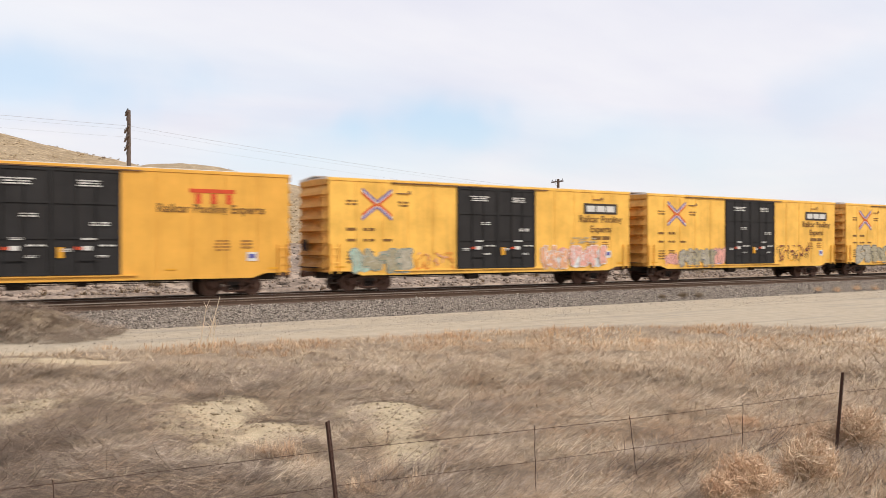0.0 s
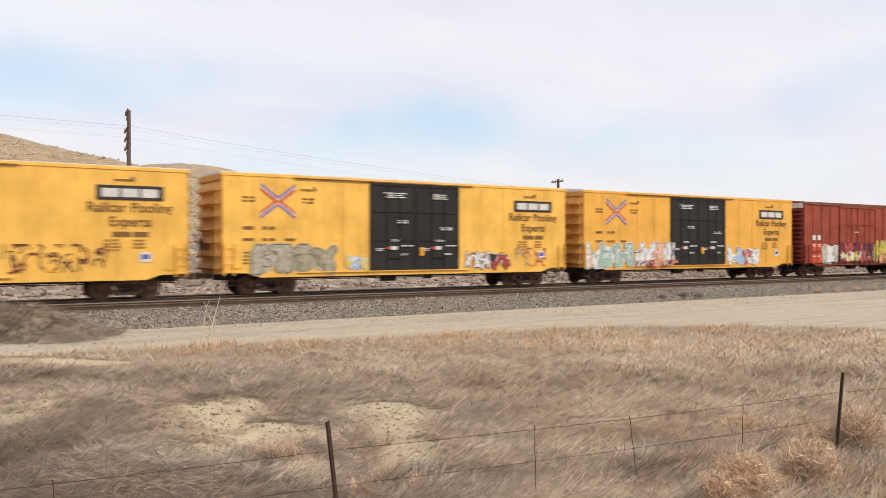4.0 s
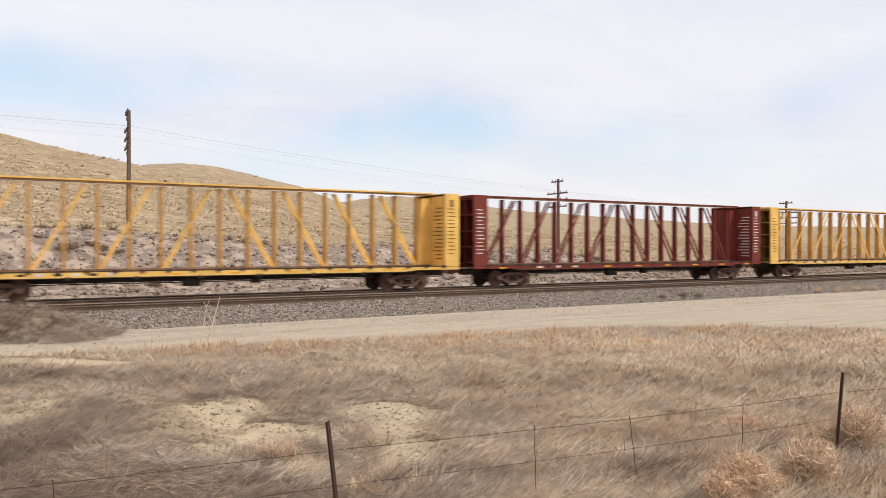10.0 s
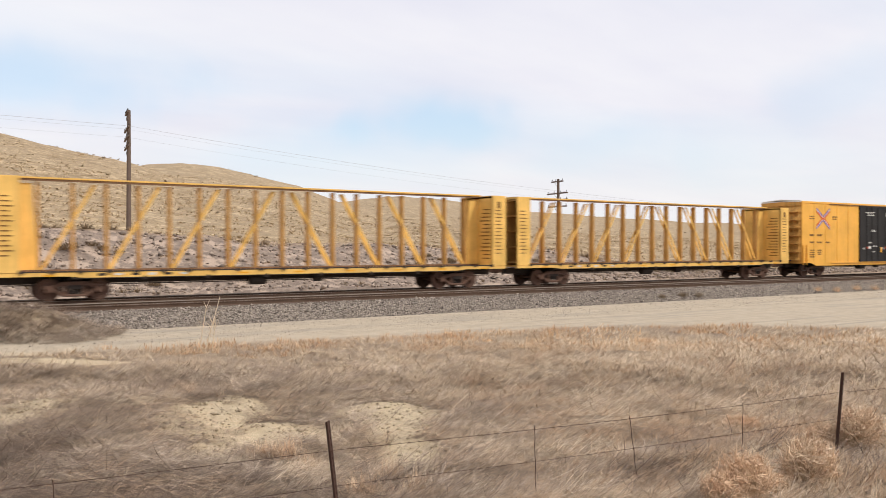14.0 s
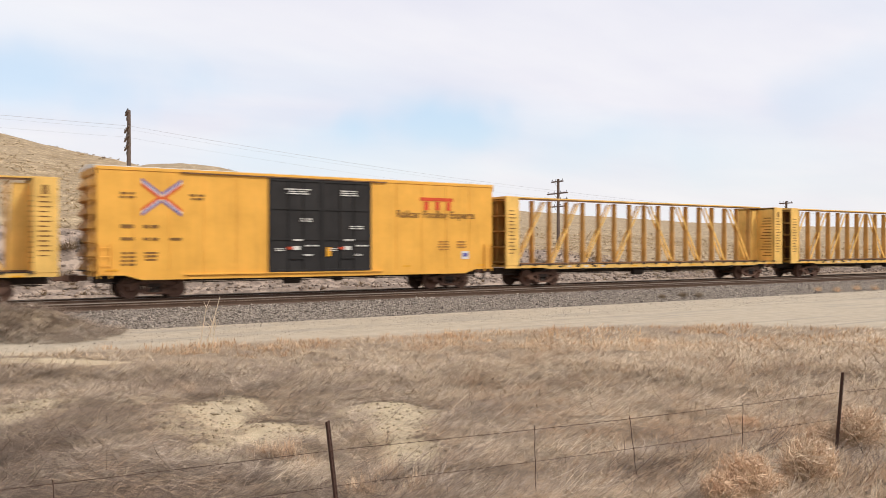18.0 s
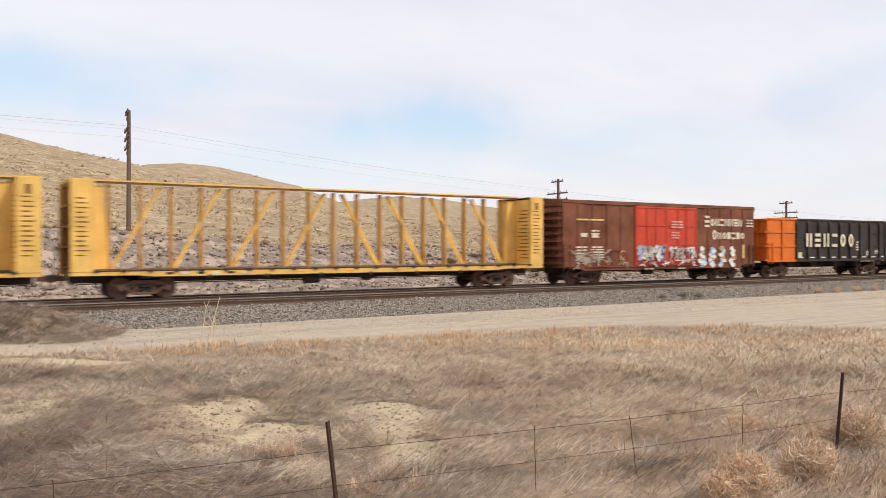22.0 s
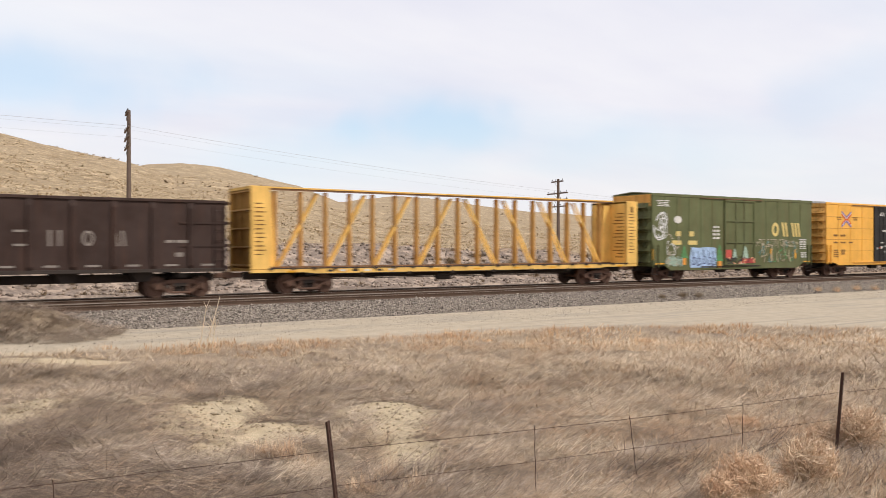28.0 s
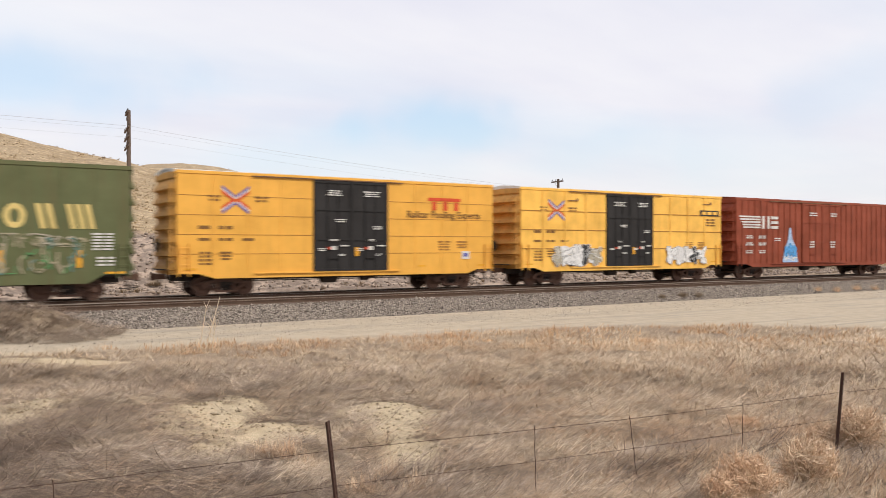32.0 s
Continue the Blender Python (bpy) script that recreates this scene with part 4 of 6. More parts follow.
def box_car(name, length, eave, mat, roof_mat, doors, door_mat, label, end_mat=None, end_ribs=7, posts=6, bands=0, band=(0.07, 0.02), band_mat=None, door_style="plug", inset=2.3, sill=(1.02, 0.93), group="box cars", roof_edge=None, post_depth=0.02):
    """A box car: side panels, roof, corrugated ends, doors (x0, x1, leaves), sills, ladders, running gear. x runs from its leading end."""
    car = new(name)
    tagged(car, label, "box car", group)
    end_mat = end_mat or mat
    floor_z, top = 1.14, eave
    d0, d1, leaves = doors
    part("body_core", Geo().box(0.1, length - 0.1, -HALF + 0.06, HALF - 0.06, floor_z - 0.05, top - 0.06), UNDER, car)
    for side in (-1, 1):
        ys = sorted((side * HALF, side * (HALF - 0.055)))
        for a, b in ((0.05, d0), (d1, length - 0.05)):
            n = max(2, round(posts * (b - a) / (length / 2 - 1)))
            for i in range(n):
                x0, x1 = a + (b - a) * i / n, a + (b - a) * (i + 1) / n
                part("side_panel", Geo().box(x0 + 0.002, x1 - 0.002, ys[0], ys[1], floor_z + 0.02, top - 0.13), mat, car)
                if i:
                    if post_depth > 0.03:
                        y = side * HALF
                        part("side_post", Geo().prism_x([(y, floor_z), (y + side * post_depth, floor_z), (y + side * post_depth, top - 0.14), (y, top - 0.14)], x0 - 0.06, x0 + 0.06), mat, car)
                    else:
                        part("seam", Geo().box(x0 - 0.035, x0 + 0.035, *sorted((side * HALF, side * (HALF + post_depth))), floor_z + 0.02, top - 0.14), mat, car)
            for q in range(bands):
                z = floor_z + (top - floor_z - 0.2) * (q + 1) / (bands + 1)
                part("side_band", Geo().box(a, b, *sorted((side * HALF, side * (HALF + band[1]))), z - band[0] / 2, z + band[0] / 2), band_mat or mat, car)
        # plates along the eave and the sill
        ye = sorted((side * (HALF + 0.03), side * (HALF - 0.06)))
        part("eave_plate", Geo().box(0.0, length, ye[0], ye[1], top - 0.13, top, c=0.01), roof_edge or mat, car)
        part("door_header", Geo().box(d0 - (d1 - d0) * 0.75, d1 + 0.8, *sorted((side * (HALF + 0.075), side * (HALF + 0.031))), top - 0.15, top - 0.10), GRIME_SHADE, car, "rusty door track")
        a, b = inset - 0.1, length - inset + 0.1
        part("side_sill", Geo().prism([(0.0, sill[0] + 0.12), (0.0, floor_z + 0.04), (length, floor_z + 0.04), (length, sill[0] + 0.12), (b + 1.1, sill[0] + 0.1), (b + 0.5, sill[1]), (a - 0.5, sill[1]), (a - 1.1, sill[0] + 0.1)],
                                *sorted((side * (HALF + 0.012), side * (HALF - 0.05)))), mat, car)
        part("door_sill", Geo().box(d0 - (d1 - d0) * 0.72, d1 + 0.6, *sorted((side * (HALF + 0.09), side * (HALF + 0.013))), sill[1] + 0.17, sill[1] + 0.21), UNDER if door_style == "slide" else mat, car)
        w = (d1 - d0) / leaves
        for i in range(leaves):
            x0 = d0 + w * i
            g = Geo().box(x0 + 0.012, x0 + w - 0.012, *sorted((side * (HALF + 0.045), side * (HALF - 0.05))), sill[1] + 0.23, top - 0.16)
            leaf = part("door", g, door_mat, car, "plug door leaf" if door_style == "plug" else "sliding door")
            yo = side * (HALF + 0.045)
            fr = sorted((yo, yo + side * (0.04 if door_style == "plug" else 0.06)))
            zb, zt = sill[1] + 0.23, top - 0.16
            frame_ = Geo()
            for z in (zb + 0.06, zt - 0.06, zb + (zt - zb) * 0.35, zb + (zt - zb) * 0.68):
                frame_.box(x0 + 0.05, x0 + w - 0.05, fr[0], fr[1], z - 0.045, z + 0.045)
            for x in (x0 + 0.06, x0 + w - 0.06):
                frame_.box(x - 0.045, x + 0.045, fr[0], fr[1], zb + 0.02, zt - 0.02)
            part("door_frame", frame_, door_mat, leaf)
            rods = Geo()
            for x in (x0 + w * 0.36, x0 + w * 0.64):
                rods.tube((x, yo + side * 0.05, zb), (x, yo + side * 0.05, zt), 0.02, 6)
            parts("lock_rod", rods, door_mat, leaf)
            part("handle", Geo().box(x0 + w * 0.36, x0 + w * 0.66, *sorted((yo + side * 0.05, yo + side * 0.075)), zb + 0.55, zb + 0.6), door_mat, leaf)
    end_wall(car, 0.12, -1, floor_z - 0.05, top - 0.28, end_ribs, end_mat)
    end_wall(car, length - 0.12, 1, floor_z - 0.05, top - 0.28, end_ribs, end_mat)
    # roof: low ridge with cross ribs
    r = Geo().prism_x([(-HALF - 0.01, top + 0.004), (-HALF - 0.01, top + 0.03), (0, top + 0.13), (HALF + 0.01, top + 0.03), (HALF + 0.01, top + 0.004)], -0.02, length + 0.02)
    roof = part("roof", r, roof_mat, car)
    ribs = Geo()
    n = int(length / 1.1)
    for i in range(n + 1):
        x = length * i / n
        ribs.prism_x([(-HALF + 0.08, top + 0.02), (-HALF + 0.08, top + 0.05), (0, top + 0.165), (HALF - 0.08, top + 0.05), (HALF - 0.08, top + 0.02)], max(-0.03, x - 0.05), min(length + 0.03, x + 0.05))
    parts("roof_rib", ribs, roof_mat, roof)
    for x, way in ((0.0, -1), (length, 1)):
        xs = sorted((x, x + way * 0.03))
        part("end_cap", Geo().prism_x([(-HALF + 0.02, top - 0.30), (-HALF + 0.02, top - 0.07), (0, top - 0.01), (HALF - 0.02, top - 0.07), (HALF - 0.02, top - 0.30)], *xs), end_mat, car)
        part("roof_flashing", Geo().prism_x([(-HALF + 0.02, top - 0.068), (-HALF + 0.02, top), (0, top + 0.1), (HALF - 0.02, top), (HALF - 0.02, top - 0.068), (0, top - 0.008)], *xs), roof_mat, car)
    ladder(car, 0.12, 1.02, 2.35, 4, mat)
    ladder(car, length - 0.54, 1.02, 2.35, 4, mat)
    g = Geo()
    for i in range(8):
        z = 1.3 + i * 0.45
        g.tube((-0.14, -HALF + 0.1, z), (-0.14, -HALF + 0.52, z), 0.014, 6)
    g.box(-0.16, -0.12, -HALF + 0.08, -HALF + 0.12, 1.1, 4.8).box(-0.16, -0.12, -HALF + 0.5, -HALF + 0.54, 1.1, 4.8)
    part("end_ladder", g, end_mat, car)
    for x in (0.1, length - 0.5):
        st = Geo()
        for q in (0, 0.4):
            st.box(x + q - 0.015, x + q + 0.015, FRONT + 0.02, FRONT + 0.07, 0.62, 1.05)
        st.box(x - 0.015, x + 0.415, FRONT, FRONT + 0.09, 0.6, 0.63)
        part("sill_step", st, UNDER, car)
    part("handbrake_platform", Geo().box(-0.34, -0.1, -0.9, 0.9, 1.28, 1.32).tube((-0.22, 0.45, 2.3), (-0.26, 0.45, 2.3), 0.28, 16), UNDER, car)
    running_gear(car, length, inset)
    return car


def cross_mark(car, x, z, w, h):
    """Painted cross of two arrows: red with white, blue edges."""
    g = Geo()
    y = FRONT - 0.021
    for i, (sx, sz) in enumerate(((-1, -1), (-1, 1), (1, -1), (1, 1))):
        for off, wid, k in ((0.12, 0.11, 0), (0.03, 0.07, 2), (-0.07, 0.13, 1)):
            yy = y - 0.0006 * i - 0.0002 * k
            g.poly([(x + p * sx * w / 2, yy, z + p * sz * (h / 2 - 0.06) + sz * (off + q * wid / 2)) for p, q in ((0.04, -1), (1, -1), (1, 1), (0.04, 1))], k)
    return parts("painted_cross", g, [BLUE_MARK, RED_MARK, WHITE], car, "red, white and blue painted cross")


def marks_rail_pool(car, length, eave, new_style, d0, d1, ink=None, k=1.0, words_too=True):
    """Lettering of the yellow pool cars, placed from the leading end, the eave and the doors."""
    ink = ink or INK_BROWN
    y = FRONT - 0.021
    cross_mark(car, 2.46, eave - 1.14, 1.55 * k, 1.28 * k)
    g = Geo()
    bars(g, 2.48 - 1.6 * k, eave - 0.97, 0.56, 0.3, 2)
    bars(g, 2.48 + 1.06 * k, eave - 0.97, 0.6, 0.3, 2)
    for z, h in ((2.22, 0.24), (2.72, 0.2)):
        bars(g, 0.9, eave - z, 0.5, h, 1, ragged=0.05)
        bars(g, 1.76, eave - z, 0.56, h, 1, ragged=0.05)
    bars(g, 2.72, eave - 2.72, 0.55, 0.2, 1)
    bars(g, 0.9, eave - 3.28, 0.6, 0.6, 4)
    bars(g, 1.8, eave - 3.28, 0.5, 0.4, 3)
    parts("lettering", g, ink, car, "small brown stencilled lines")
    if new_style:
        logo = Geo()
        x = (d1 + length) / 2 + 0.1
        logo.box(x - 0.93, x + 0.93, y, y + 0.004, eave - 0.90, eave - 0.74)
        for q in (-0.58, 0.05, 0.68):
            logo.box(x + q - 0.12, x + q + 0.12, y, y + 0.004, eave - 1.34, eave - 0.93)
        parts("emblem", logo, RED_MARK, car, "red block emblem")
        words("Railcar Pooling Experts", x, eave - 1.70, 0.45 if k < 1 else 0.475, ink, car)
        x = x - 0.9
    elif not words_too:
        logo = Geo()
        x = length - 1.15
        logo.box(x - 0.85, x + 0.85, y - 0.02, y - 0.016, eave - 1.22, eave - 0.88, 0)
        for q in range(3):
            logo.box(x - 0.7 + q * 0.5, x - 0.32 + q * 0.5, y - 0.026, y - 0.021, eave - 1.14, eave - 0.96, 1)
        parts("emblem", logo, [INK, YELLOW], car, "small black block emblem")
        parts("lettering", bars(Geo(), x - 0.5, eave - 1.4, 1.1, 0.5, 3), ink, car)
    else:
        logo = Geo()
        x = length - 2.25
        logo.box(x - 1.25, x + 1.25, y, y + 0.004, eave - 1.29, eave - 0.72, 0)
        for q in range(3):
            logo.box(x - 1.05 + q * 0.73, x - 0.42 + q * 0.73, y - 0.004, y, eave - 1.17, eave - 0.84, 1)
        parts("emblem", logo, [INK, WHITE], car, "black and white block emblem")
        words("Railcar Pooling", x, eave - 1.74, 0.53, ink, car)
        words("Experts", x, eave - 2.28, 0.51, ink, car)
        parts("lettering", bars(Geo(), x - 0.75, eave - 2.5, 1.5, 0.36, 1), ink, car)
    g = Geo()
    bars(g, length - 3.3, eave - 2.8, 0.7, 0.5, 4)
    bars(g, length - 2.2, eave - 2.8, 0.55, 0.4, 3)
    parts("lettering", g, SEAM, car, "faint stencilled lines")
    rust = Geo()
    for xx, w_ in ((0.35, 0.5), (length - 1.0, 0.55), (length * 0.72, 0.4)):
        rust.box(xx, xx + w_, y, y + 0.004, eave - 4.02, eave - 3.95)
    parts("reflector", rust, REFLECT, car, "yellow reflector strip")
    g = Geo().box(length - 1.92, length - 1.47, y, y + 0.004, eave - 3.68, eave - 3.30, 0).box(length - 1.84, length - 1.55, y - 0.004, y, eave - 3.56, eave - 3.38, 1)
    part("inspection_plate", g, [WHITE, BLUE_MARK], car, "white plate with blue mark")
    for xx, z in () if new_style else ((2.48 + 1.0 * k, eave - 0.62), (x - 0.6, eave - 0.52), (3.6 * k, eave - 3.42)):
        part("sign_bracket", Geo().box(xx, xx + 0.75, FRONT - 0.06, FRONT - 0.02, z, z + 0.035).box(xx + 0.62, xx + 0.72, FRONT - 0.06, FRONT - 0.02, z, z + 0.14), GRIME_SHADE, car)
    door_marks(car, d0, d1, eave)


def door_marks(car, d0, d1, eave):
    y = FRONT - 0.102
    w = (d1 - d0) / 2
    g, h = Geo(), Geo()
    rnd = random.Random(int(d0 * 10))
    for i in range(2):
        x = d0 + w * i
        bars(g, x + w * 0.28, eave - 0.58, w * 0.5, 0.28, 3, y, ragged=0.4)
        bars(g, x + w * 0.55, eave - 1.85 - 0.3 * i, w * 0.28, 0.18, 2, y)
        bars(g, x + w * 0.42, eave - 2.75, w * 0.22, 0.10, 2, y)
        g.box(x + w * 0.44, x + w * 0.57, y, y + 0.004, eave - 3.22, eave - 3.05)
        bars(g, x + w * 0.66, eave - 3.0, w * 0.27, 0.12, 1, y)
        bars(g, x + w * 0.10, eave - 3.15, w * 0.2, 0.14, 2, y)
        bars(g, x + w * 0.62, eave - 3.4, w * 0.2, 0.10, 2, y)
        h.box(x + w * 0.33, x + w * 0.43, y, y + 0.004, eave - 3.2, eave - 3.08, 1)
    parts("door_lettering", g, WHITE, car, "white stencilled lines")
    h.box(d0 + w * 1.08, d0 + w * 1.17, y, y + 0.004, eave - 3.5, eave - 3.1)
    parts("reflector", h, [REFLECT, RED_MARK], car, "amber and red reflector strips")


def center_beam(length, mat, label, faded=False):
    """A centre-beam flat car: deck, two bulkheads, a lattice wall along the middle."""
    car = new("centerbeam_flat_car")
    tagged(car, label, "flat car", "centre-beam flat cars")
    top, deck, hw = 4.79, 1.29, 1.42
    thick = 0.85
    post_mat = mat if mat == MAROON else YELLOW_SHADED
    part("deck", Geo().box(0.2, length - 0.2, -hw + 0.03, hw - 0.03, deck - 0.12, deck, c=0.01), mat, car)
    for s in (-1, 1):
        sill = part("side_sill", Geo().prism([(0, 1.12), (0, deck - 0.02), (length, deck - 0.02), (length, 1.12), (length - 2.4, 1.12), (length - 3.0, 1.06), (3.0, 1.06), (2.4, 1.12)], *sorted((s * hw, s * (hw - 0.08)))), mat, car)
        part("strap_channel", Geo().box(0.9, length - 0.9, *sorted((s * (hw + 0.012), s * (hw - 0.05))), deck - 0.018, deck + 0.03), UNDER, sill)
        part("lower_flange", Geo().box(2.6, length - 2.6, *sorted((s * (hw + 0.01), s * (hw - 0.1))), 1.03, 1.058), UNDER, sill)
        n = 22
        for i in range(n):
            x = 0.9 + (length - 1.8) * i / (n - 1)
            part("winch", Geo().box(x - 0.09, x + 0.09, *sorted((s * (hw + 0.06), s * (hw + 0.002))), deck - 0.06, deck + 0.045), UNDER, sill)
        if s < 0:
            refl = Geo()
            for i in range(9):
                x = 1.6 + (length - 3.2) * i / 8
                refl.box(x, x + 0.45, -hw - 0.006, -hw - 0.002, 1.12, 1.19)
            parts("reflector", refl, REFLECT, sill, "row of reflector strips")
            bl = Geo()
            for i in range(6):
                x = 3.5 + i * 0.62
                bl.box(x, x + 0.3, -hw - 0.007, -hw - 0.0065, 1.13, 1.22, i % 2)
            parts("lettering", bl, [INK, WHITE], sill)
    for x0, way in ((0.0, 1), (length, -1)):
        x1 = x0 + way * thick
        xs = sorted((x0, x1))
        # side plates, inner sheet and the open frame of the outer face
        bh = part("bulkhead", Geo().box(*sorted((x1, x1 - way * 0.06)), -hw, hw, deck, top - 0.02), mat, car, "tall end bulkhead")
        # dark sheet added to stand for the shade inside the open frame
        part("shade_sheet", Geo().box(*sorted((x1 - way * 0.062, x1 - way * 0.075)), -hw + 0.06, hw - 0.06, deck + 0.02, top - 0.12), GRIME_SHADE, bh, "dark sheet standing for shade inside the end frame")
        for s in (-1, 1):
            part("side_plate", Geo().box(xs[0], xs[1], *sorted((s * (hw + 0.02), s * (hw - 0.07))), deck - 0.02, top, c=0.01), mat, bh)
        part("top_plate", Geo().box(xs[0], xs[1], -hw, hw, top - 0.1, top + 0.02), mat, bh)
        for i in range(4):
            y = -hw + 0.08 + (2 * hw - 0.16) * i / 3
            part("upright", Geo().box(*sorted((x0 + way * 0.1, x1 - way * 0.08)), y - 0.05, y + 0.05, deck, top - 0.1), post_mat, bh)
        for i in range(5):
            z = deck + 0.1 + (top - deck - 0.3) * i / 4
            part("shelf", Geo().box(*sorted((x0 + way * 0.05, x1 - way * 0.08)), -hw + 0.05, hw - 0.05, z, z + 0.07), post_mat, bh)
        g = Geo()
        y = -hw - 0.026
        xa = xs[0] + 0.18
        for i in range(13):
            z = top - 0.75 - i * 0.18
            g.box(xa, xa + 0.32 + 0.13 * ((i * 7) % 3) / 2, y, y + 0.004, z, z + 0.05)
        parts("lettering", g, WHITE if mat == MAROON else INK_BROWN, bh, "stencilled lines")
        if way < 0:
            inner = Geo()
            for i in range(14):
                z = top - 0.7 - i * 0.19
                inner.box(x1 - 0.006, x1 - 0.002, -hw + 0.2, -hw + 0.75 + 0.3 * ((i * 5) % 4) / 3, z, z + 0.055)
            parts("lettering", inner, WHITE if mat == MAROON else INK_BROWN, bh, "stencilled lines on the inner face")
            xb = length - 0.45
            part("emblem", Geo().box(xb - 0.1, xb + 0.1, y, y + 0.004, top - 0.62, top - 0.28), WHITE if mat == MAROON else INK_BROWN, bh)
        # centre sheet at the bulkhead's foot
        part("gusset", Geo().prism([(x1, deck), (x1, top - 0.15), (x1 + way * 0.55, top - 0.15), (x1 + way * 0.75, deck)], -0.16, 0.16), mat, car)
    # lattice wall
    part("top_chord", Geo().prism_x([(-0.32, top + 0.03), (-0.32, top + 0.09), (0.32, top + 0.09), (0.32, top + 0.03), (0.16, top - 0.03), (-0.16, top - 0.03)], thick - 0.1, length - thick + 0.1), mat, car)
    # dark strip added for the rusty, shaded line under the top chord
    part("chord_shade_strip", Geo().box(thick, length - thick, -0.29, -0.26, top - 0.06, top + 0.029), GRIME_SHADE, car)
    part("bottom_chord", Geo().box(thick, length - thick, -0.22, 0.22, deck, deck + 0.06), GRIME_SHADE, car)
    a, b = thick + 0.75, length - thick - 0.75
    n = 17
    post = Geo()
    for y0, y1 in ((-0.17, -0.14), (0.14, 0.17)):
        post.prism_x([(y0, deck), (y0 + 0.03 * (y0 < 0) - 0.03 * (y0 > 0), top - 0.08), (y1 + 0.03 * (y0 < 0) - 0.03 * (y0 > 0), top - 0.08), (y1, deck)], -0.05, 0.05)
    post.box(-0.02, 0.02, -0.14, 0.14, deck, top - 0.08)
    post = post.mesh("post", post_mat)
    for i in range(n):
        part("post", post, post_mat, car).location = (a + (b - a) * i / (n - 1), 0, 0)
    bay = (b - a) / (n - 1)
    for i in range(8):
        lean = 1 if i < 4 else -1
        xb = a + bay * (2 * i + (0.1 if lean > 0 else 1.9))
        xt = xb + lean * bay * 1.55
        for y in (-0.13, 0.13):
            part("brace", Geo().prism([(xb - 0.06, deck + 0.05), (xb + 0.06, deck + 0.05), (xt + 0.06, top - 0.12), (xt - 0.06, top - 0.12)], y - 0.02, y + 0.02), mat, car)
    running_gear(car, length, 2.75)
    return car


def gondola(length, mat, first_mat, split, label, style):
    """A high-sided open car with outside posts; the first part of its side may have another colour."""
    car = new("gondola_car")
    tagged(car, label, "gondola car", "gondola cars")
    top, bot, hw = 4.06, 1.36, 1.48
    part("floor", Geo().box(0.1, length - 0.1, -hw + 0.08, hw - 0.08, bot, bot + 0.1), UNDER, car)
    for s in (-1, 1):
        ys = sorted((s * hw, s * (hw - 0.05)))
        cuts = [0.0] + [split + (length - split) * i / 9 for i in range(10)]
        for i, (x0, x1) in enumerate(zip(cuts, cuts[1:])):
            m = first_mat if i == 0 else mat
            part("side_panel", Geo().box(x0 + 0.002, x1 - 0.002, ys[0], ys[1], bot, top), m, car)
            if i:
                part("side_post", Geo().prism_x([(s * hw, bot - 0.05), (s * (hw + 0.13), bot + 0.12), (s * (hw + 0.13), top - 0.3), (s * (hw + 0.05), top - 0.06), (s * hw, top - 0.06)], x0 - 0.075, x0 + 0.075), mat, car)
        if split > 2:
            part("side_post", Geo().box(split / 2 - 0.07, split / 2 + 0.07, *sorted((s * hw, s * (hw + 0.1))), bot, top - 0.06), first_mat, car)
        for k, (x0, x1, m) in enumerate(((0, split, first_mat), (split, length, mat))):
            part("top_chord", Geo().box(x0, x1, *sorted((s * (hw + 0.07), s * (hw - 0.06))), top - 0.06, top + 0.06, c=0.015), m, car)
            part("side_sill", Geo().box(x0, x1, *sorted((s * (hw + 0.05), s * (hw - 0.06))), bot - 0.14, bot - 0.002, c=0.01), m if k == 0 and style == "orange" else UNDER, car)
        for q in (0.34, 0.68):
            z = bot + (top - bot) * q
            part("end_band", Geo().box(-0.02, split, *sorted((s * (hw + 0.055), s * hw)), z - 0.05, z + 0.05), WHITE if style == "white" else first_mat, car)
            part("end_band", Geo().box(length - 1.9, length - 0.05, *sorted((s * (hw + 0.045), s * hw)), z - 0.04, z + 0.04), mat, car)
        if style == "white":
            part("white_post", Geo().box(split - 0.09, split + 0.09, *sorted((s * (hw + 0.135), s * (hw + 0.17))), bot - 0.15, top + 0.02), WHITE, car, "white-painted post")
    for x, way, m in ((0.0, -1, first_mat), (length, 1, mat)):
        e = part("end_wall", Geo().box(*sorted((x, x - way * 0.06)), -hw + 0.05, hw - 0.05, bot, top), m, car)
        for q in (0.0, 0.34, 0.68, 0.98):
            z = bot + (top - bot) * q
            part("end_rib", Geo().box(*sorted((x, x + way * 0.16)), -hw, hw, z - 0.05, z + 0.06), (WHITE if style == "white" and 0 < q < 0.9 and way < 0 else m), e)
        for q in (-0.75, 0.75):
            part("end_post", Geo().box(*sorted((x, x + way * 0.1)), q - 0.06, q + 0.06, bot, top), m, e)
    g = Geo()
    for i in range(9):
        x = split + (length - split) * (i + 0.5) / 9
        g.box(x - 0.28, x + 0.22, -hw - 0.008, -hw - 0.004, bot + 0.10, bot + 0.18)
    parts("tie_down_mark", g, WHITE if style == "orange" else CHALK, car)
    ladder(car, 0.1, 1.1, 2.5, 4, first_mat, y=-hw - 0.03)
    ladder(car, length - 0.5, 1.1, 3.9, 7, mat, y=-hw - 0.03)
    hop = Geo()
    for i in range(4):
        x = 3.2 + (length - 6.4) * i / 3
        hop.prism([(x - 0.5, 1.24), (x + 0.5, 1.24), (x + 0.25, 0.85), (x - 0.25, 0.85)], -1.0, 1.0)
    parts("hopper_bottom", hop, UNDER, car)
    running_gear(car, length, 1.75, tank=False)
    return car


# ---- the cars in their order; places are of the leading end, in metres from the second car's, and that one's place at 0 s ----
LEAD = 15.42
TRAIN = []
EAVE = 5.31
POOL = "yellow box car with black plug doors"


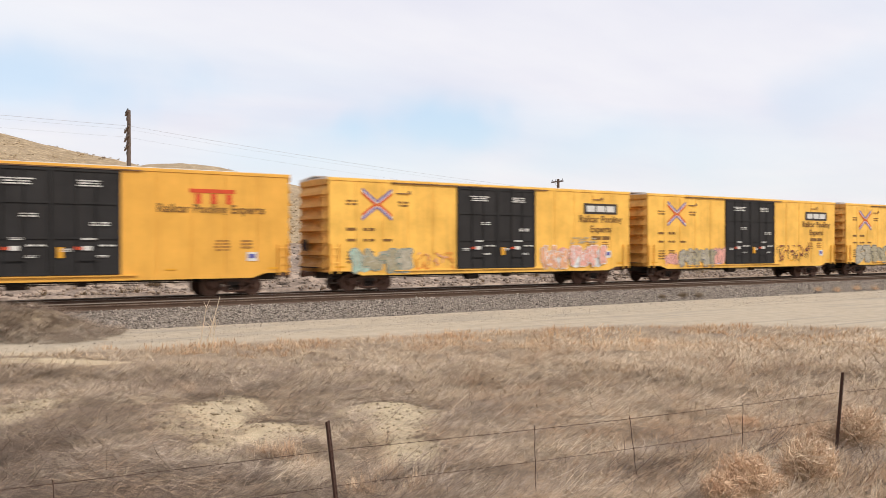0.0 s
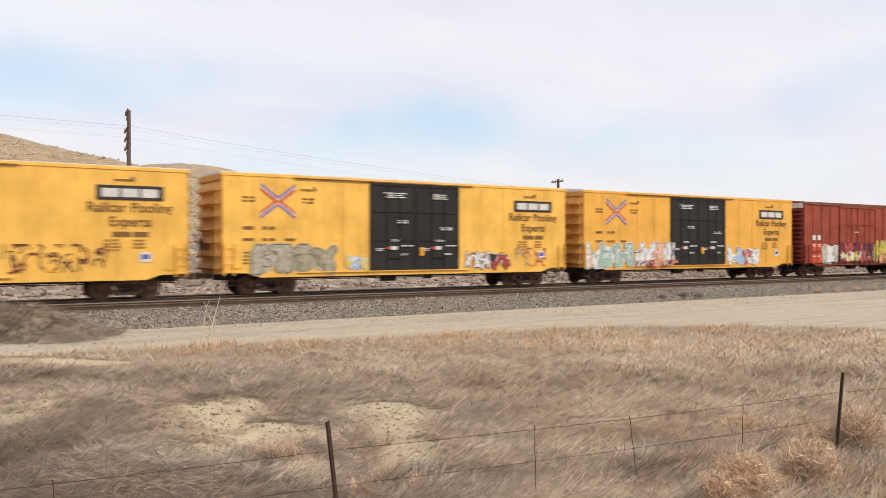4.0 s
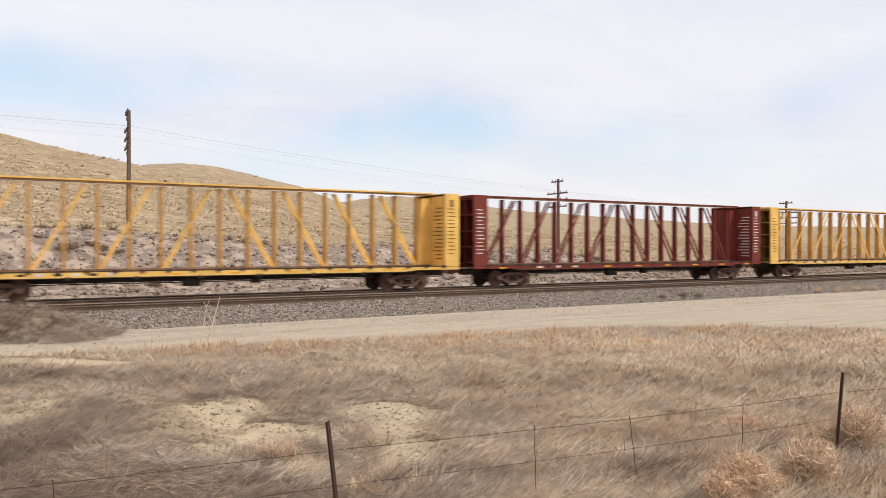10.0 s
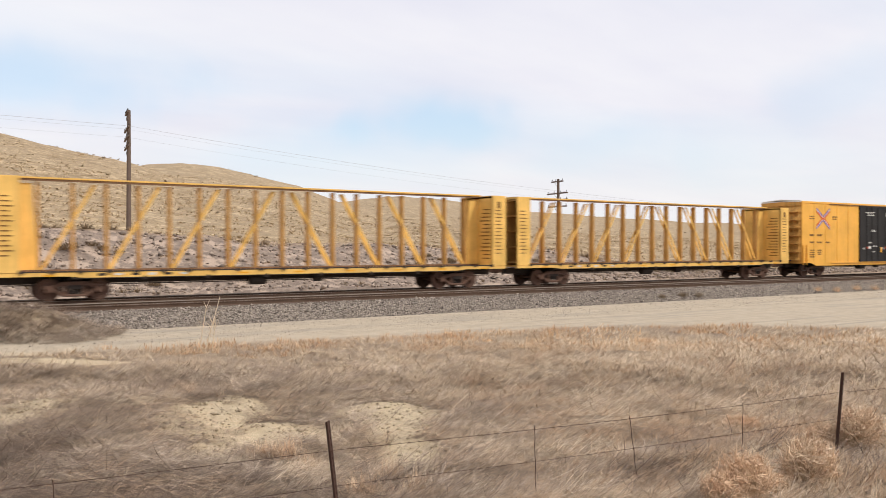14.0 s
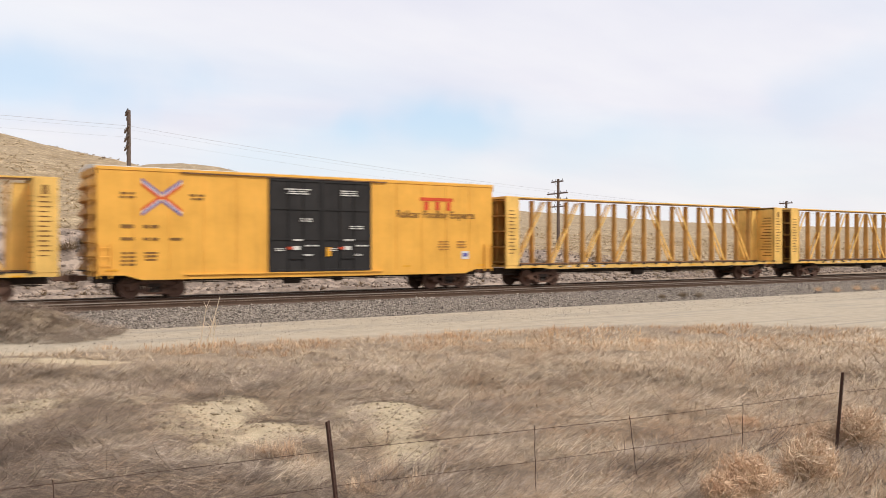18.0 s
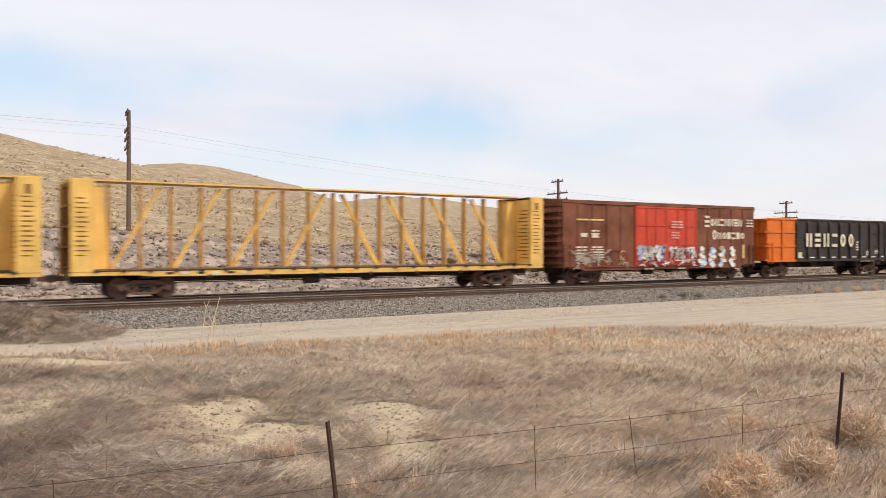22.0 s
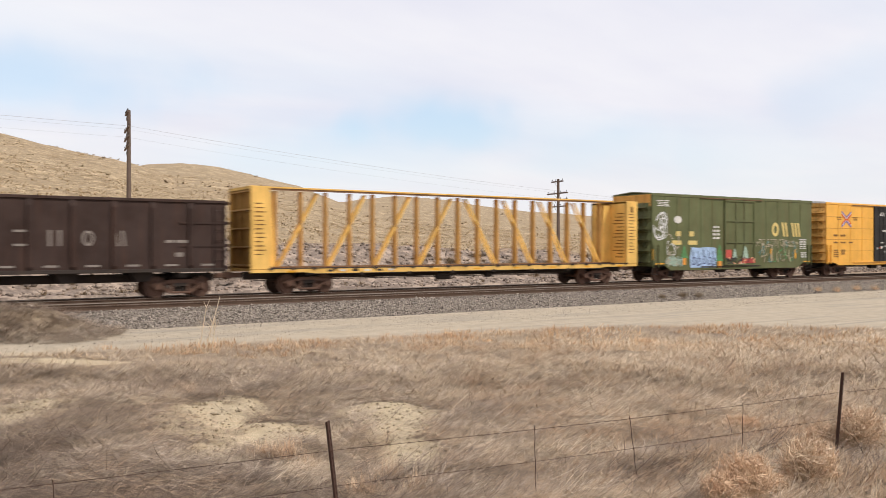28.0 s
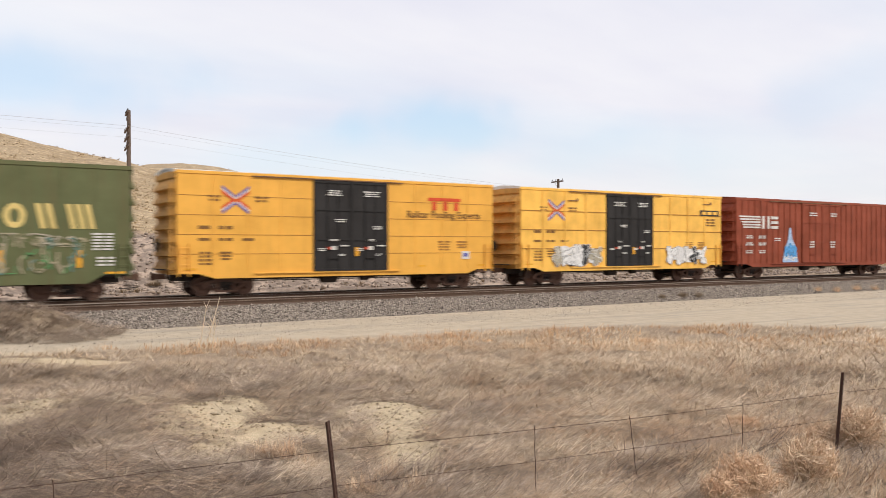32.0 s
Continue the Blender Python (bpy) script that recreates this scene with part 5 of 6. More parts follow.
def couple(car, place):
    TRAIN.append((car, LEAD + place))
    car.matrix_basis = pose(LEAD + place, 0, 0)
    return car


def pool_car(place, new_style, mat, label):
    car = box_car("box_car", 18.65, EAVE, mat, ROOF_GREY, (6.86, 11.74, 2), BLACK_DOOR, label, roof_edge=mat, posts=6, end_mat=YELLOW_END)
    marks_rail_pool(car, 18.65, EAVE, new_style, 6.86, 11.74)
    return couple(car, place)


car = pool_car(-20.43, True, YELLOW_NEW, POOL + " and red emblem")

car = pool_car(0.0, False, YELLOW, POOL + ", pink and grey graffiti")
graffiti(car, 1.0, 4.4, 0.98, 2.2, ["khaki", "grey", "mint", "grey"], 11, 3, "grey", 0.19, line="teal")
scribble(car, 4.5, 6.7, 1.1, 2.0, ["peach", "orange"], 12, 4, 0.07)
scribble(car, 14.2, 16.2, 2.3, 2.75, ["grey", "khaki"], 14, 4, 0.04)
graffiti(car, 12.1, 16.8, 1.02, 2.35, ["pink", "pink", "peach"], 13, 5, "white", line="peach")

car = pool_car(20.05, False, YELLOW, POOL + ", grey and pink graffiti")
graffiti(car, 2.6, 6.0, 0.98, 2.15, ["grey", "khaki", "grey"], 21, 4, "khaki", line="navy")
graffiti(car, 5.8, 6.85, 1.1, 2.2, ["pink", "lilac"], 22, 2, "pink")
graffiti(car, 1.4, 2.6, 1.1, 1.9, ["pink"], 24, 2, "pink", 0.1)
scribble(car, 12.0, 15.6, 1.25, 2.35, ["maroon", "black"], 23, 7, 0.05, label="thin dark sprayed scribble")

car = pool_car(40.0, False, YELLOW, POOL + ", pale green graffiti")
graffiti(car, 1.2, 5.4, 0.98, 2.4, ["grey", "khaki", "grey"], 31, 3, "grey", 0.2)
graffiti(car, 5.6, 6.8, 1.1, 1.9, ["sky", "yellow"], 32, 2, "white")
graffiti(car, 12.0, 14.9, 1.05, 2.05, ["white", "red", "orange"], 33, 4, "black", 0.12)
scribble(car, 15.2, 17.3, 1.2, 2.2, ["orange", "mint", "red"], 34, 4, 0.06)

car = pool_car(59.9, False, YELLOW_NEW, POOL + ", white and green block graffiti")
graffiti(car, 0.1, 4.0, 0.98, 2.5, ["mint", "white", "mint"], 41, 3, "white", 0.20, line="teal")
graffiti(car, 3.9, 7.2, 1.0, 2.55, ["white", "white", "peach"], 42, 3, "white", 0.18, line="navy")
scribble(car, 3.9, 7.4, 1.0, 1.5, ["red", "maroon", "peach"], 44, 6, 0.07, FRONT - 0.12)
graffiti(car, 11.9, 15.1, 1.05, 2.25, ["sky", "white", "red", "white"], 43, 3, "white", 0.16, line="navy")

car = box_car("box_car", 15.1, 5.25, OXIDE, OXIDE, (4.1, 8.7, 2), OXIDE, "red oxide steel box car covered with graffiti", end_ribs=12, posts=6, door_style="slide",
              end_mat=MAROON, post_depth=0.04, inset=2.0, roof_edge=BROWN)
part("end_cap", Geo().box(-0.09, -0.05, -HALF + 0.05, HALF - 0.05, 4.85, 5.2), WHITE, car, "whitish sheet at the roof's end")
g = Geo()
for x in (0.95, 1.52):
    g.box(x, x + 0.34, FRONT - 0.046, FRONT - 0.042, 2.68, 3.02)
for x in (0.92, 1.52, 2.15):
    bars(g, x, 2.4, 0.42, 0.2, 2, FRONT - 0.05)
    bars(g, x, 1.62, 0.38, 0.12, 1, FRONT - 0.05)
bars(g, 5.9, 3.3, 0.5, 0.1, 1, FRONT - 0.11)
parts("lettering", g, WHITE, car, "worn white stencils")
g = Geo()
for x, z in ((0.9, 1.05), (1.5, 1.1), (1.5, 1.95), (0.9, 1.95), (2.1, 1.9)):
    g.box(x, x + 0.46, FRONT - 0.045, FRONT - 0.041, z, z + (0.7 if z < 1.5 else 0.52))
parts("red_patch", g, RED_MARK, car)
for x, z, w, h, q in ((11.1, 3.0, 0.7, 0.55, 56), (12.95, 3.05, 0.75, 0.35, 57), (14.15, 3.15, 0.7, 0.75, 58), (13.9, 2.5, 1.1, 0.6, 59)):
    graffiti(car, x, x + w, z, z + h, ["white"], q, 2, "white", 0.16, FRONT - 0.045, "", "grey")
part("shield_mark", Geo().prism([(12.3, 4.2), (12.85, 4.2), (12.83, 3.85), (12.58, 3.66), (12.32, 3.85)], FRONT - 0.05, FRONT - 0.044), WHITE, car, "white shield-shaped mark")
graffiti(car, 1.95, 4.0, 1.0, 2.35, ["white", "grey", "white"], 51, 2, "white", 0.2, FRONT - 0.052, "", "grey")
graffiti(car, 3.9, 8.3, 1.0, 2.6, ["maroon", "navy", "red", "maroon"], 52, 5, "maroon", 0.15, FRONT - 0.108)
graffiti(car, 4.0, 8.4, 1.15, 1.95, ["white", "yellow", "teal", "red"], 54, 6, "grey", 0.09, FRONT - 0.15)
graffiti(car, 8.3, 15.0, 1.0, 2.75, ["lime", "lime", "yellow"], 53, 5, "peach", 0.17, FRONT - 0.05)
graffiti(car, 8.9, 13.6, 1.02, 1.85, ["peach", "orange", "peach"], 55, 5, "peach", 0.13, FRONT - 0.14)
couple(car, 79.85)

CB = "steel centre-beam flat car, empty, with lattice wall"
couple(center_beam(22.86, YELLOW_OLD, "yellow " + CB), 95.95)
couple(center_beam(22.6, MAROON, "maroon " + CB), 119.68)
couple(center_beam(22.95, YELLOW_OLD, "faded yellow " + CB), 143.36)
couple(center_beam(22.86, YELLOW_OLD, "yellow " + CB), 167.05)

car = pool_car(191.16, True, YELLOW_NEW, POOL + " and red emblem")

couple(center_beam(22.9, YELLOW_OLD, "yellow " + CB), 210.73)
couple(center_beam(22.85, YELLOW_OLD, "yellow " + CB), 234.6)

car = box_car("box_car", 16.15, 4.72, BROWN, BROWN, (5.4, 10.6, 2), DOOR_RED, "rusty brown box car with bright red double doors", end_ribs=8, posts=6, inset=2.2, post_depth=0.045, end_mat=BROWN)
g = Geo()
blocks(g, "e", 11.35, 3.42, 4.12, 0.5, 0.42, 0.15, FRONT - 0.05)
blocks(g, "riziiei", 11.87, 3.5, 3.95, 0.44, 0.36, 0.115, FRONT - 0.05)
blocks(g, "r", 12.05, 2.66, 3.26, 0.5, 0.4, 0.13, FRONT - 0.05)
blocks(g, "irbzbr", 12.55, 2.7, 3.12, 0.44, 0.34, 0.115, FRONT - 0.05)
bars(g, 15.3, 3.95, 0.7, 0.55, 3, FRONT - 0.05)
bars(g, 2.0, 3.15, 0.7, 0.5, 3, FRONT - 0.05)
for x in (1.3, 2.1):
    g.box(x, x + 0.45, FRONT - 0.05, FRONT - 0.046, 2.75, 2.98)
bars(g, 0.9, 2.25, 0.9, 1.0, 6, FRONT - 0.05)
bars(g, 2.0, 2.25, 1.0, 0.7, 5, FRONT - 0.05)
bars(g, 6.2, 0.99, 0.7, 0.12, 1, FRONT - 0.05)
bars(g, 9.0, 0.99, 0.6, 0.12, 1, FRONT - 0.05)
parts("lettering", g, CREAM, car, "cream painted name and stencils")
g = bars(Geo(), 1.0, 3.75, 2.0, 0.16, 1, FRONT - 0.05)
g.box(14.9, 15.1, FRONT - 0.055, FRONT - 0.05, 1.5, 2.35)
parts("lettering", g, GOLD, car)
g = Geo()
bars(g, 8.3, 3.75, 1.1, 0.5, 3, FRONT - 0.11)
bars(g, 8.3, 3.1, 0.8, 0.45, 3, FRONT - 0.11)
parts("door_lettering", g, SPRAY["pink"], car)
graffiti(car, 5.5, 7.9, 1.35, 2.35, ["white", "navy", "grey", "lilac"], 61, 4, "white", 0.12, FRONT - 0.105)
graffiti(car, 8.1, 10.5, 1.4, 2.3, ["white", "maroon", "grey"], 62, 4, "white", 0.07, FRONT - 0.105)
graffiti(car, 0.9, 2.7, 1.2, 2.0, ["grey", "maroon"], 63, 3, "grey", 0.06, FRONT - 0.052)
g = Geo()
rnd = random.Random(9)
y = FRONT - 0.053
for x in (11.1, 12.05, 13.0, 13.95):
    for q in range(9):
        cx, cz, r0 = x + rnd.uniform(-0.26, 0.26) * (1 - q / 14), 1.12 + 0.125 * q, rnd.uniform(0.14, 0.24)
        g.poly([(cx + r0 * 1.2 * math.cos(a / 10 * 6.283) * rnd.uniform(0.75, 1.15), y, cz + r0 * 0.8 * math.sin(a / 10 * 6.283) * rnd.uniform(0.75, 1.15)) for a in range(10)], rnd.choice((0, 0, 0, 0, 0, 0, 1, 4)))
        y -= 0.0006
    stroke(g, [(x - 0.15, 1.55), (x + 0.2, 1.5)], 0.09, y, 3)
    y -= 0.0006
part("graffiti", g, [SPRAY["white"], SPRAY["sky"], SPRAY["lilac"], SPRAY["orange"], SPRAY["grey"]], car, "row of whitish spray-painted blobs")
scribble(car, 0.3, 4.9, 1.0, 2.1, ["grey", "maroon", "peach", "khaki"], 64, 8, 0.05, FRONT - 0.054, "smeared whitish sprayed lines")
scribble(car, 5.5, 10.5, 1.05, 1.5, ["white", "grey", "maroon"], 65, 9, 0.06, FRONT - 0.155)
couple(car, 258.67)

car = gondola(14.4, GONDOLA, ORANGE, 3.08, "black high-sided gondola with an orange end section", "orange")
g = Geo()
blocks(g, "ieizrr", 4.05, 2.22, 3.14, 1.0, 0.62, 0.21, -1.62)
g.box(3.2, 3.75, -1.49, -1.486, 1.5, 1.85)
bars(g, 11.5, 1.95, 0.6, 0.4, 3, -1.49)
bars(g, 10.2, 2.6, 0.35, 0.7, 4, -1.49)
bars(g, 12.6, 2.0, 0.8, 0.3, 3, -1.49)
parts("lettering", g, CREAM, car, "row of cream block letters painted plain")
couple(car, 276.26)

car = gondola(14.7, GONDOLA_RUST, GONDOLA_RUST, 1.6, "rusty black high-sided gondola with white end stripes", "white")
g = Geo()
parts("lettering", bars(Geo(), 2.2, 3.25, 1.0, 0.7, 3, -1.49, ragged=0.1), CREAM, car)
blocks(g, "rszirs", 4.6, 2.25, 2.85, 1.15, 0.42, 0.09, -1.49)
bars(g, 12.2, 2.5, 1.0, 0.2, 1, -1.49)
bars(g, 12.6, 2.0, 0.4, 0.3, 1, -1.49)
parts("lettering", g, CHALK, car)
couple(car, 292.2)

couple(center_beam(22.84, YELLOW_OLD, "yellow " + CB), 307.98)

car = box_car("box_car", 15.57, EAVE, GREEN, GREEN, (6.37, 9.33, 1), GREEN, "olive green box car with gold letters and graffiti", end_ribs=6, posts=6, door_style="slide", inset=2.2, post_depth=0.02, sill=(1.08, 0.84))
g = Geo()
blocks(g, "rs", 11.15, 2.9, 3.82, 1.02, 0.74, 0.2, FRONT - 0.026)
blocks(g, "t", 13.2, 2.9, 3.82, 1.0, 1.05, 0.2, FRONT - 0.026)
for x in (2.05, 3.2):
    g.box(x, x + 0.4, FRONT - 0.026, FRONT - 0.022, 2.85, 3.15)
for x in (1.7, 3.1):
    g.box(x, x + 0.8, FRONT - 0.026, FRONT - 0.022, 2.35, 2.6)
parts("lettering", g, GOLD, car, "gold painted block letters")
g = Geo()
bars(g, 0.4, 4.95, 1.1, 0.4, 4, FRONT - 0.026)
g.poly([(2.2 + 0.33 * math.cos(a / 16 * 6.283), FRONT - 0.026, 3.83 + 0.22 * math.sin(a / 16 * 6.283)) for a in range(16)])
bars(g, 5.3, 3.5, 0.7, 0.9, 4, FRONT - 0.026)
bars(g, 14.1, 2.75, 0.8, 0.7, 6, FRONT - 0.026)
bars(g, 14.2, 1.85, 0.8, 0.4, 3, FRONT - 0.026)
parts("lettering", g, WHITE, car)
g = Geo()
rnd = random.Random(3)
for q in range(9):
    cx, cz, r0 = 0.75 + rnd.uniform(-0.35, 0.35), 3.5 + rnd.uniform(-0.4, 0.4), rnd.uniform(0.2, 0.45)
    a0 = rnd.uniform(0, 6)
    stroke(g, [(max(0.05, cx + r0 * math.cos(a0 + s * 0.55)), cz + r0 * 1.2 * math.sin(a0 + s * 0.55)) for s in range(8)], 0.06, FRONT - 0.027 - q * 0.0005, 0)
part("graffiti", g, SPRAY["white"], car, "white spray-painted scribble")
g = Geo().poly([(x, FRONT - 0.03, z) for x, z in ((3.3, 0.97), (5.6, 0.97), (5.66, 1.5), (5.58, 2.17), (4.7, 2.22), (4.0, 2.16), (3.4, 2.2), (3.24, 1.6))])
part("graffiti", g, SPRAY["sky"], car, "pale blue spray-painted block")
g = Geo()
for q, (x, z) in enumerate(((3.5, 2.0), (3.95, 1.95), (4.45, 2.05), (4.9, 2.0), (5.3, 1.95))):
    stroke(g, [(x, z), (x + 0.05, z - 0.4), (x - 0.05, z - 0.85), (x + 0.25, z - 0.8), (x + 0.22, z - 0.45), (x + 0.05, z - 0.4)], 0.07, FRONT - 0.034 - q * 0.0005, 0)
part("graffiti", g, SPRAY["navy"], car, "thin dark blue spray strokes")
graffiti(car, 1.1, 2.6, 1.05, 1.7, ["mint", "grey", "mint"], 71, 4, "khaki", 0.08, line="teal")
for x, z, w, h, ink, y in ((2.75, 1.55, 0.75, 0.8, "green", FRONT - 0.036), (5.95, 1.35, 0.75, 1.05, "green", FRONT - 0.036), (7.3, 1.55, 0.5, 0.6, "mint", FRONT - 0.110), (8.35, 1.5, 0.7, 0.8, "mint", FRONT - 0.110)):
    outline = []
    for q in range(4):
        outline += [(x - w / 2 * (1 - q / 4.6), z + h * q / 4), (x - w / 2 * (0.62 - q / 5.5), z + h * (q + 0.75) / 4)]
    outline.append((x, z + h))
    g = Geo().poly([(px_, y, pz_) for px_, pz_ in outline + [(2 * x - px_, pz_) for px_, pz_ in outline[-2::-1]]])
    part("graffiti", g, SPRAY[ink], car, "sprayed tree shape")
g = Geo().box(2.62, 2.9, FRONT - 0.036, FRONT - 0.032, 1.15, 1.55).box(5.8, 6.15, FRONT - 0.036, FRONT - 0.032, 0.95, 1.35)
parts("graffiti", g, SPRAY["orange"], car, "orange sprayed trunk")
g = Geo().box(6.45, 7.0, FRONT - 0.112, FRONT - 0.109, 1.5, 2.05).box(7.9, 9.3, FRONT - 0.112, FRONT - 0.109, 1.2, 1.48)
parts("graffiti", g, SPRAY["red"], car, "red sprayed block")
scribble(car, 6.45, 9.3, 1.12, 1.6, ["white", "black", "maroon", "peach"], 74, 6, 0.06, FRONT - 0.116)
scribble(car, 9.5, 14.0, 1.2, 2.6, ["khaki", "khaki", "teal", "green"], 75, 9, 0.06, label="thin pale green and tan sprayed lines")
scribble(car, 1.25, 2.3, 1.7, 3.1, ["grey", "white"], 78, 2, 0.05)
scribble(car, 9.6, 13.6, 2.2, 2.75, ["grey", "khaki"], 79, 7, 0.045)
part("end_plate", Geo().box(-0.065, -0.032, -HALF + 0.04, HALF - 0.04, EAVE - 0.75, EAVE - 0.04, c=0.01), YELLOW_END, car, "tan-yellow upper end plate")
g = Geo()
for x in (0.05, 11.0, 13.6):
    g.box(x, x + 0.16, FRONT - 0.03, FRONT - 0.026, 1.45, 2.1)
for x in (0.3, 14.6):
    g.box(x, x + 0.7, FRONT - 0.03, FRONT - 0.026, 1.2, 1.28)
parts("reflector", g, REFLECT, car, "amber reflector strip")
couple(car, 331.86)

car = box_car("box_car", 15.7, EAVE, YELLOW_NEW, ROOF_GREY, (5.94, 9.63, 2), BLACK_DOOR, "clean " + POOL + " and red emblem", roof_edge=YELLOW_NEW, posts=5, inset=2.2, bands=4, band=(0.022, 0.012), band_mat=SEAM, end_mat=YELLOW_END)
marks_rail_pool(car, 15.7, EAVE, True, 5.94, 9.63, k=0.75)
couple(car, 349.07)

car = box_car("box_car", 15.8, EAVE, YELLOW, ROOF_GREY, (6.05, 9.7, 2), BLACK_DOOR, POOL + ", ribbed sides, white graffiti", roof_edge=YELLOW, posts=5, bands=3, band=(0.035, 0.03), band_mat=SEAM, inset=2.2, post_depth=0.035, end_mat=YELLOW_END)
marks_rail_pool(car, 15.8, EAVE, False, 6.05, 9.7, INK_BROWN, k=0.75, words_too=False)
graffiti(car, 2.1, 5.7, 1.1, 2.4, ["white", "grey", "black"], 81, 4, "white", 0.15, FRONT - 0.045)
graffiti(car, 10.8, 14.4, 1.1, 2.3, ["white", "black"], 82, 4, "white", 0.14, FRONT - 0.045)
couple(car, 366.47)

car = box_car("box_car", 18.65, EAVE, BROWN_RED, BROWN_RED, (6.85, 11.5, 2), BROWN_RED, "red-brown box car with white emblem and blue graffiti", end_ribs=6, posts=13, inset=2.3, post_depth=0.04)
g = Geo()
for i in range(5):
    g.box(0.3 + 0.1 * i, 2.4, FRONT - 0.046, FRONT - 0.042, 4.1 - i * 0.17, 4.2 - i * 0.17)
blocks(g, "i", 2.6, 3.4, 4.2, 0.9, 0.75, 0.22, FRONT - 0.046)
blocks(g, "e", 3.5, 3.4, 4.2, 0.9, 0.75, 0.18, FRONT - 0.046)
for x, z in ((0.9, 2.95), (2.2, 2.95), (0.9, 2.5), (2.2, 2.5), (3.8, 2.8), (0.9, 2.0), (2.2, 2.0)):
    bars(g, x, z, 0.8, 0.24, 2, FRONT - 0.046)
for x in (7.6, 10.0):
    bars(g, x, 4.55, 0.9, 0.3, 2, FRONT - 0.11)
    bars(g, x, 2.6, 0.6, 0.5, 3, FRONT - 0.11)
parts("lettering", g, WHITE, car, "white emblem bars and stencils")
graffiti(car, 4.75, 6.35, 1.2, 1.75, ["white"], 92, 1, "white", 0.12, FRONT - 0.05)
g = Geo().poly([(x, FRONT - 0.058, z) for x, z in ((4.7, 1.2), (6.4, 1.2), (6.15, 2.2), (5.75, 2.75), (5.6, 3.5), (5.45, 3.5), (5.3, 2.7), (4.95, 2.1))])
part("graffiti", g, SPRAY["sky"], car, "pale blue sprayed spike")
graffiti(car, 4.9, 6.2, 1.55, 2.5, ["blue", "blue"], 91, 2, "blue", 0.16, FRONT - 0.066)
couple(car, 383.65)


# ---- poles, wires, fence ----
POLES = ((-24.5, 12.6), (12.3, 11.43), (50.35, 8.47), (85.0, 7.47), (120.0, 6.9))
POLE_Y = 23.3
ARM_TURN = 7.0    # the crossarms stand a little off square to the track
ARMS = ((0.2, 0.95), (1.30, 1.65), (1.90, 1.65), (2.52, 1.55))


def telegraph_pole(x, top):
    base = float(land(np.array([x]), np.array([POLE_Y]))[0][0])
    pole = new("telegraph_pole")
    tagged(pole, "weathered wooden telegraph pole with crossarms and insulators", "pole", "poles along the track")
    pole.matrix_basis = pose(x, POLE_Y, base, 0, 0, -ARM_TURN)
    h = top - base
    part("shaft", Geo().tube((0, 0, -0.3), (0.02, 0.05, h), 0.17, 12, 0.115), POLE, pole)
    part("cap", Geo().tube((0.02, 0.05, h), (0.02, 0.05, h + 0.05), 0.12, 10, 0.05), POLE, pole)
    for drop, half in ARMS:
        arm = part("crossarm", Geo().box(-0.17, -0.07, -half, half, h - drop - 0.06, h - drop + 0.06, c=0.01), POLE, pole)
        pins = Geo()
        n = 2 if half < 0.7 else 4
        for i in range(n):
            y = -half + 0.12 + (2 * half - 0.24) * i / (n - 1)
            pins.tube((-0.12, y, h - drop + 0.05), (-0.12, y, h - drop + 0.15), 0.015, 6).tube((-0.12, y, h - drop + 0.13), (-0.12, y, h - drop + 0.22), 0.045, 8, 0.03)
        parts("insulator", pins, UNDER, arm)
        if half > 0.7:
            for s in (-1, 1):
                part("brace", Geo().tube((-0.13, s * 0.45, h - drop - 0.05), (-0.13, 0, h - drop - 0.5), 0.015, 6), POLE, arm)
    return pole


for x, top in POLES:
    telegraph_pole(x, top)


def hung_wire(a, b, sag, r, name, material, label, n=14):
    g = Geo()
    a, b = Vector(a), Vector(b)
    pts = [a.lerp(b, i / n) - Vector((0, 0, 4 * sag * (i / n) * (1 - i / n))) for i in range(n + 1)]
    for p in pts:
        g.v += [tuple(p + Vector((0, r * math.cos(k * 1.5708), r * math.sin(k * 1.5708)))) for k in range(4)]
    for i in range(n):
        for k in range(4):
            g.f.append((4 * i + k, 4 * i + (k + 1) % 4, 4 * i + 4 + (k + 1) % 4, 4 * i + 4 + k))
            g.k.append(0)
    return tagged(new(name, g.mesh(name, material)), label, "wire", "wires on the poles")


for (xa, ta), (xb, tb) in zip(POLES, POLES[1:]):
    for drop, y in ((1.15, -0.82), (1.15, 0.82), (1.76, 0.4)):
        off = y * math.sin(radians(ARM_TURN)) - 0.12
        hung_wire((xa + off, POLE_Y + y, ta - drop), (xb + off, POLE_Y + y, tb - drop), 0.28, 0.0075 if y < -0.5 else 0.0038, "overhead_wire", WIRE, "thin grey wire strung between the poles")

FENCE = [(-15.2, 1.95), (-8.2, 5.3), (-1.07, 8.65), (5.77, 12.0), (12.85, 15.35), (19.9, 18.7)]


def ground_at(x, y):
    return float(land(np.array([float(x)]), np.array([float(y)]))[0][0])


def fence_post(r, w, lean):
    x, y = spot(r, w)
    z = ground_at(x, y)
    post = new("fence_post")
    tagged(post, "rusty brown steel fence post in dry grass", "fence post", "posts of the wire fence")
    post.matrix_basis = pose(x, y, z, *lean, 35)
    h = 0.40 - z
    part("flange", Geo().box(-0.026, 0.026, -0.004, 0.004, -0.3, h), POST, post)
    part("stem", Geo().box(-0.004, 0.004, 0.004, 0.036, -0.3, h - 0.01), POST, post)
    studs = Geo()
    for i in range(16):
        studs.box(-0.008, 0.008, -0.014, -0.004, 0.1 + i * (h - 0.15) / 16, 0.125 + i * (h - 0.15) / 16)
    part("studs", studs, POST, post)
    return x, y, z


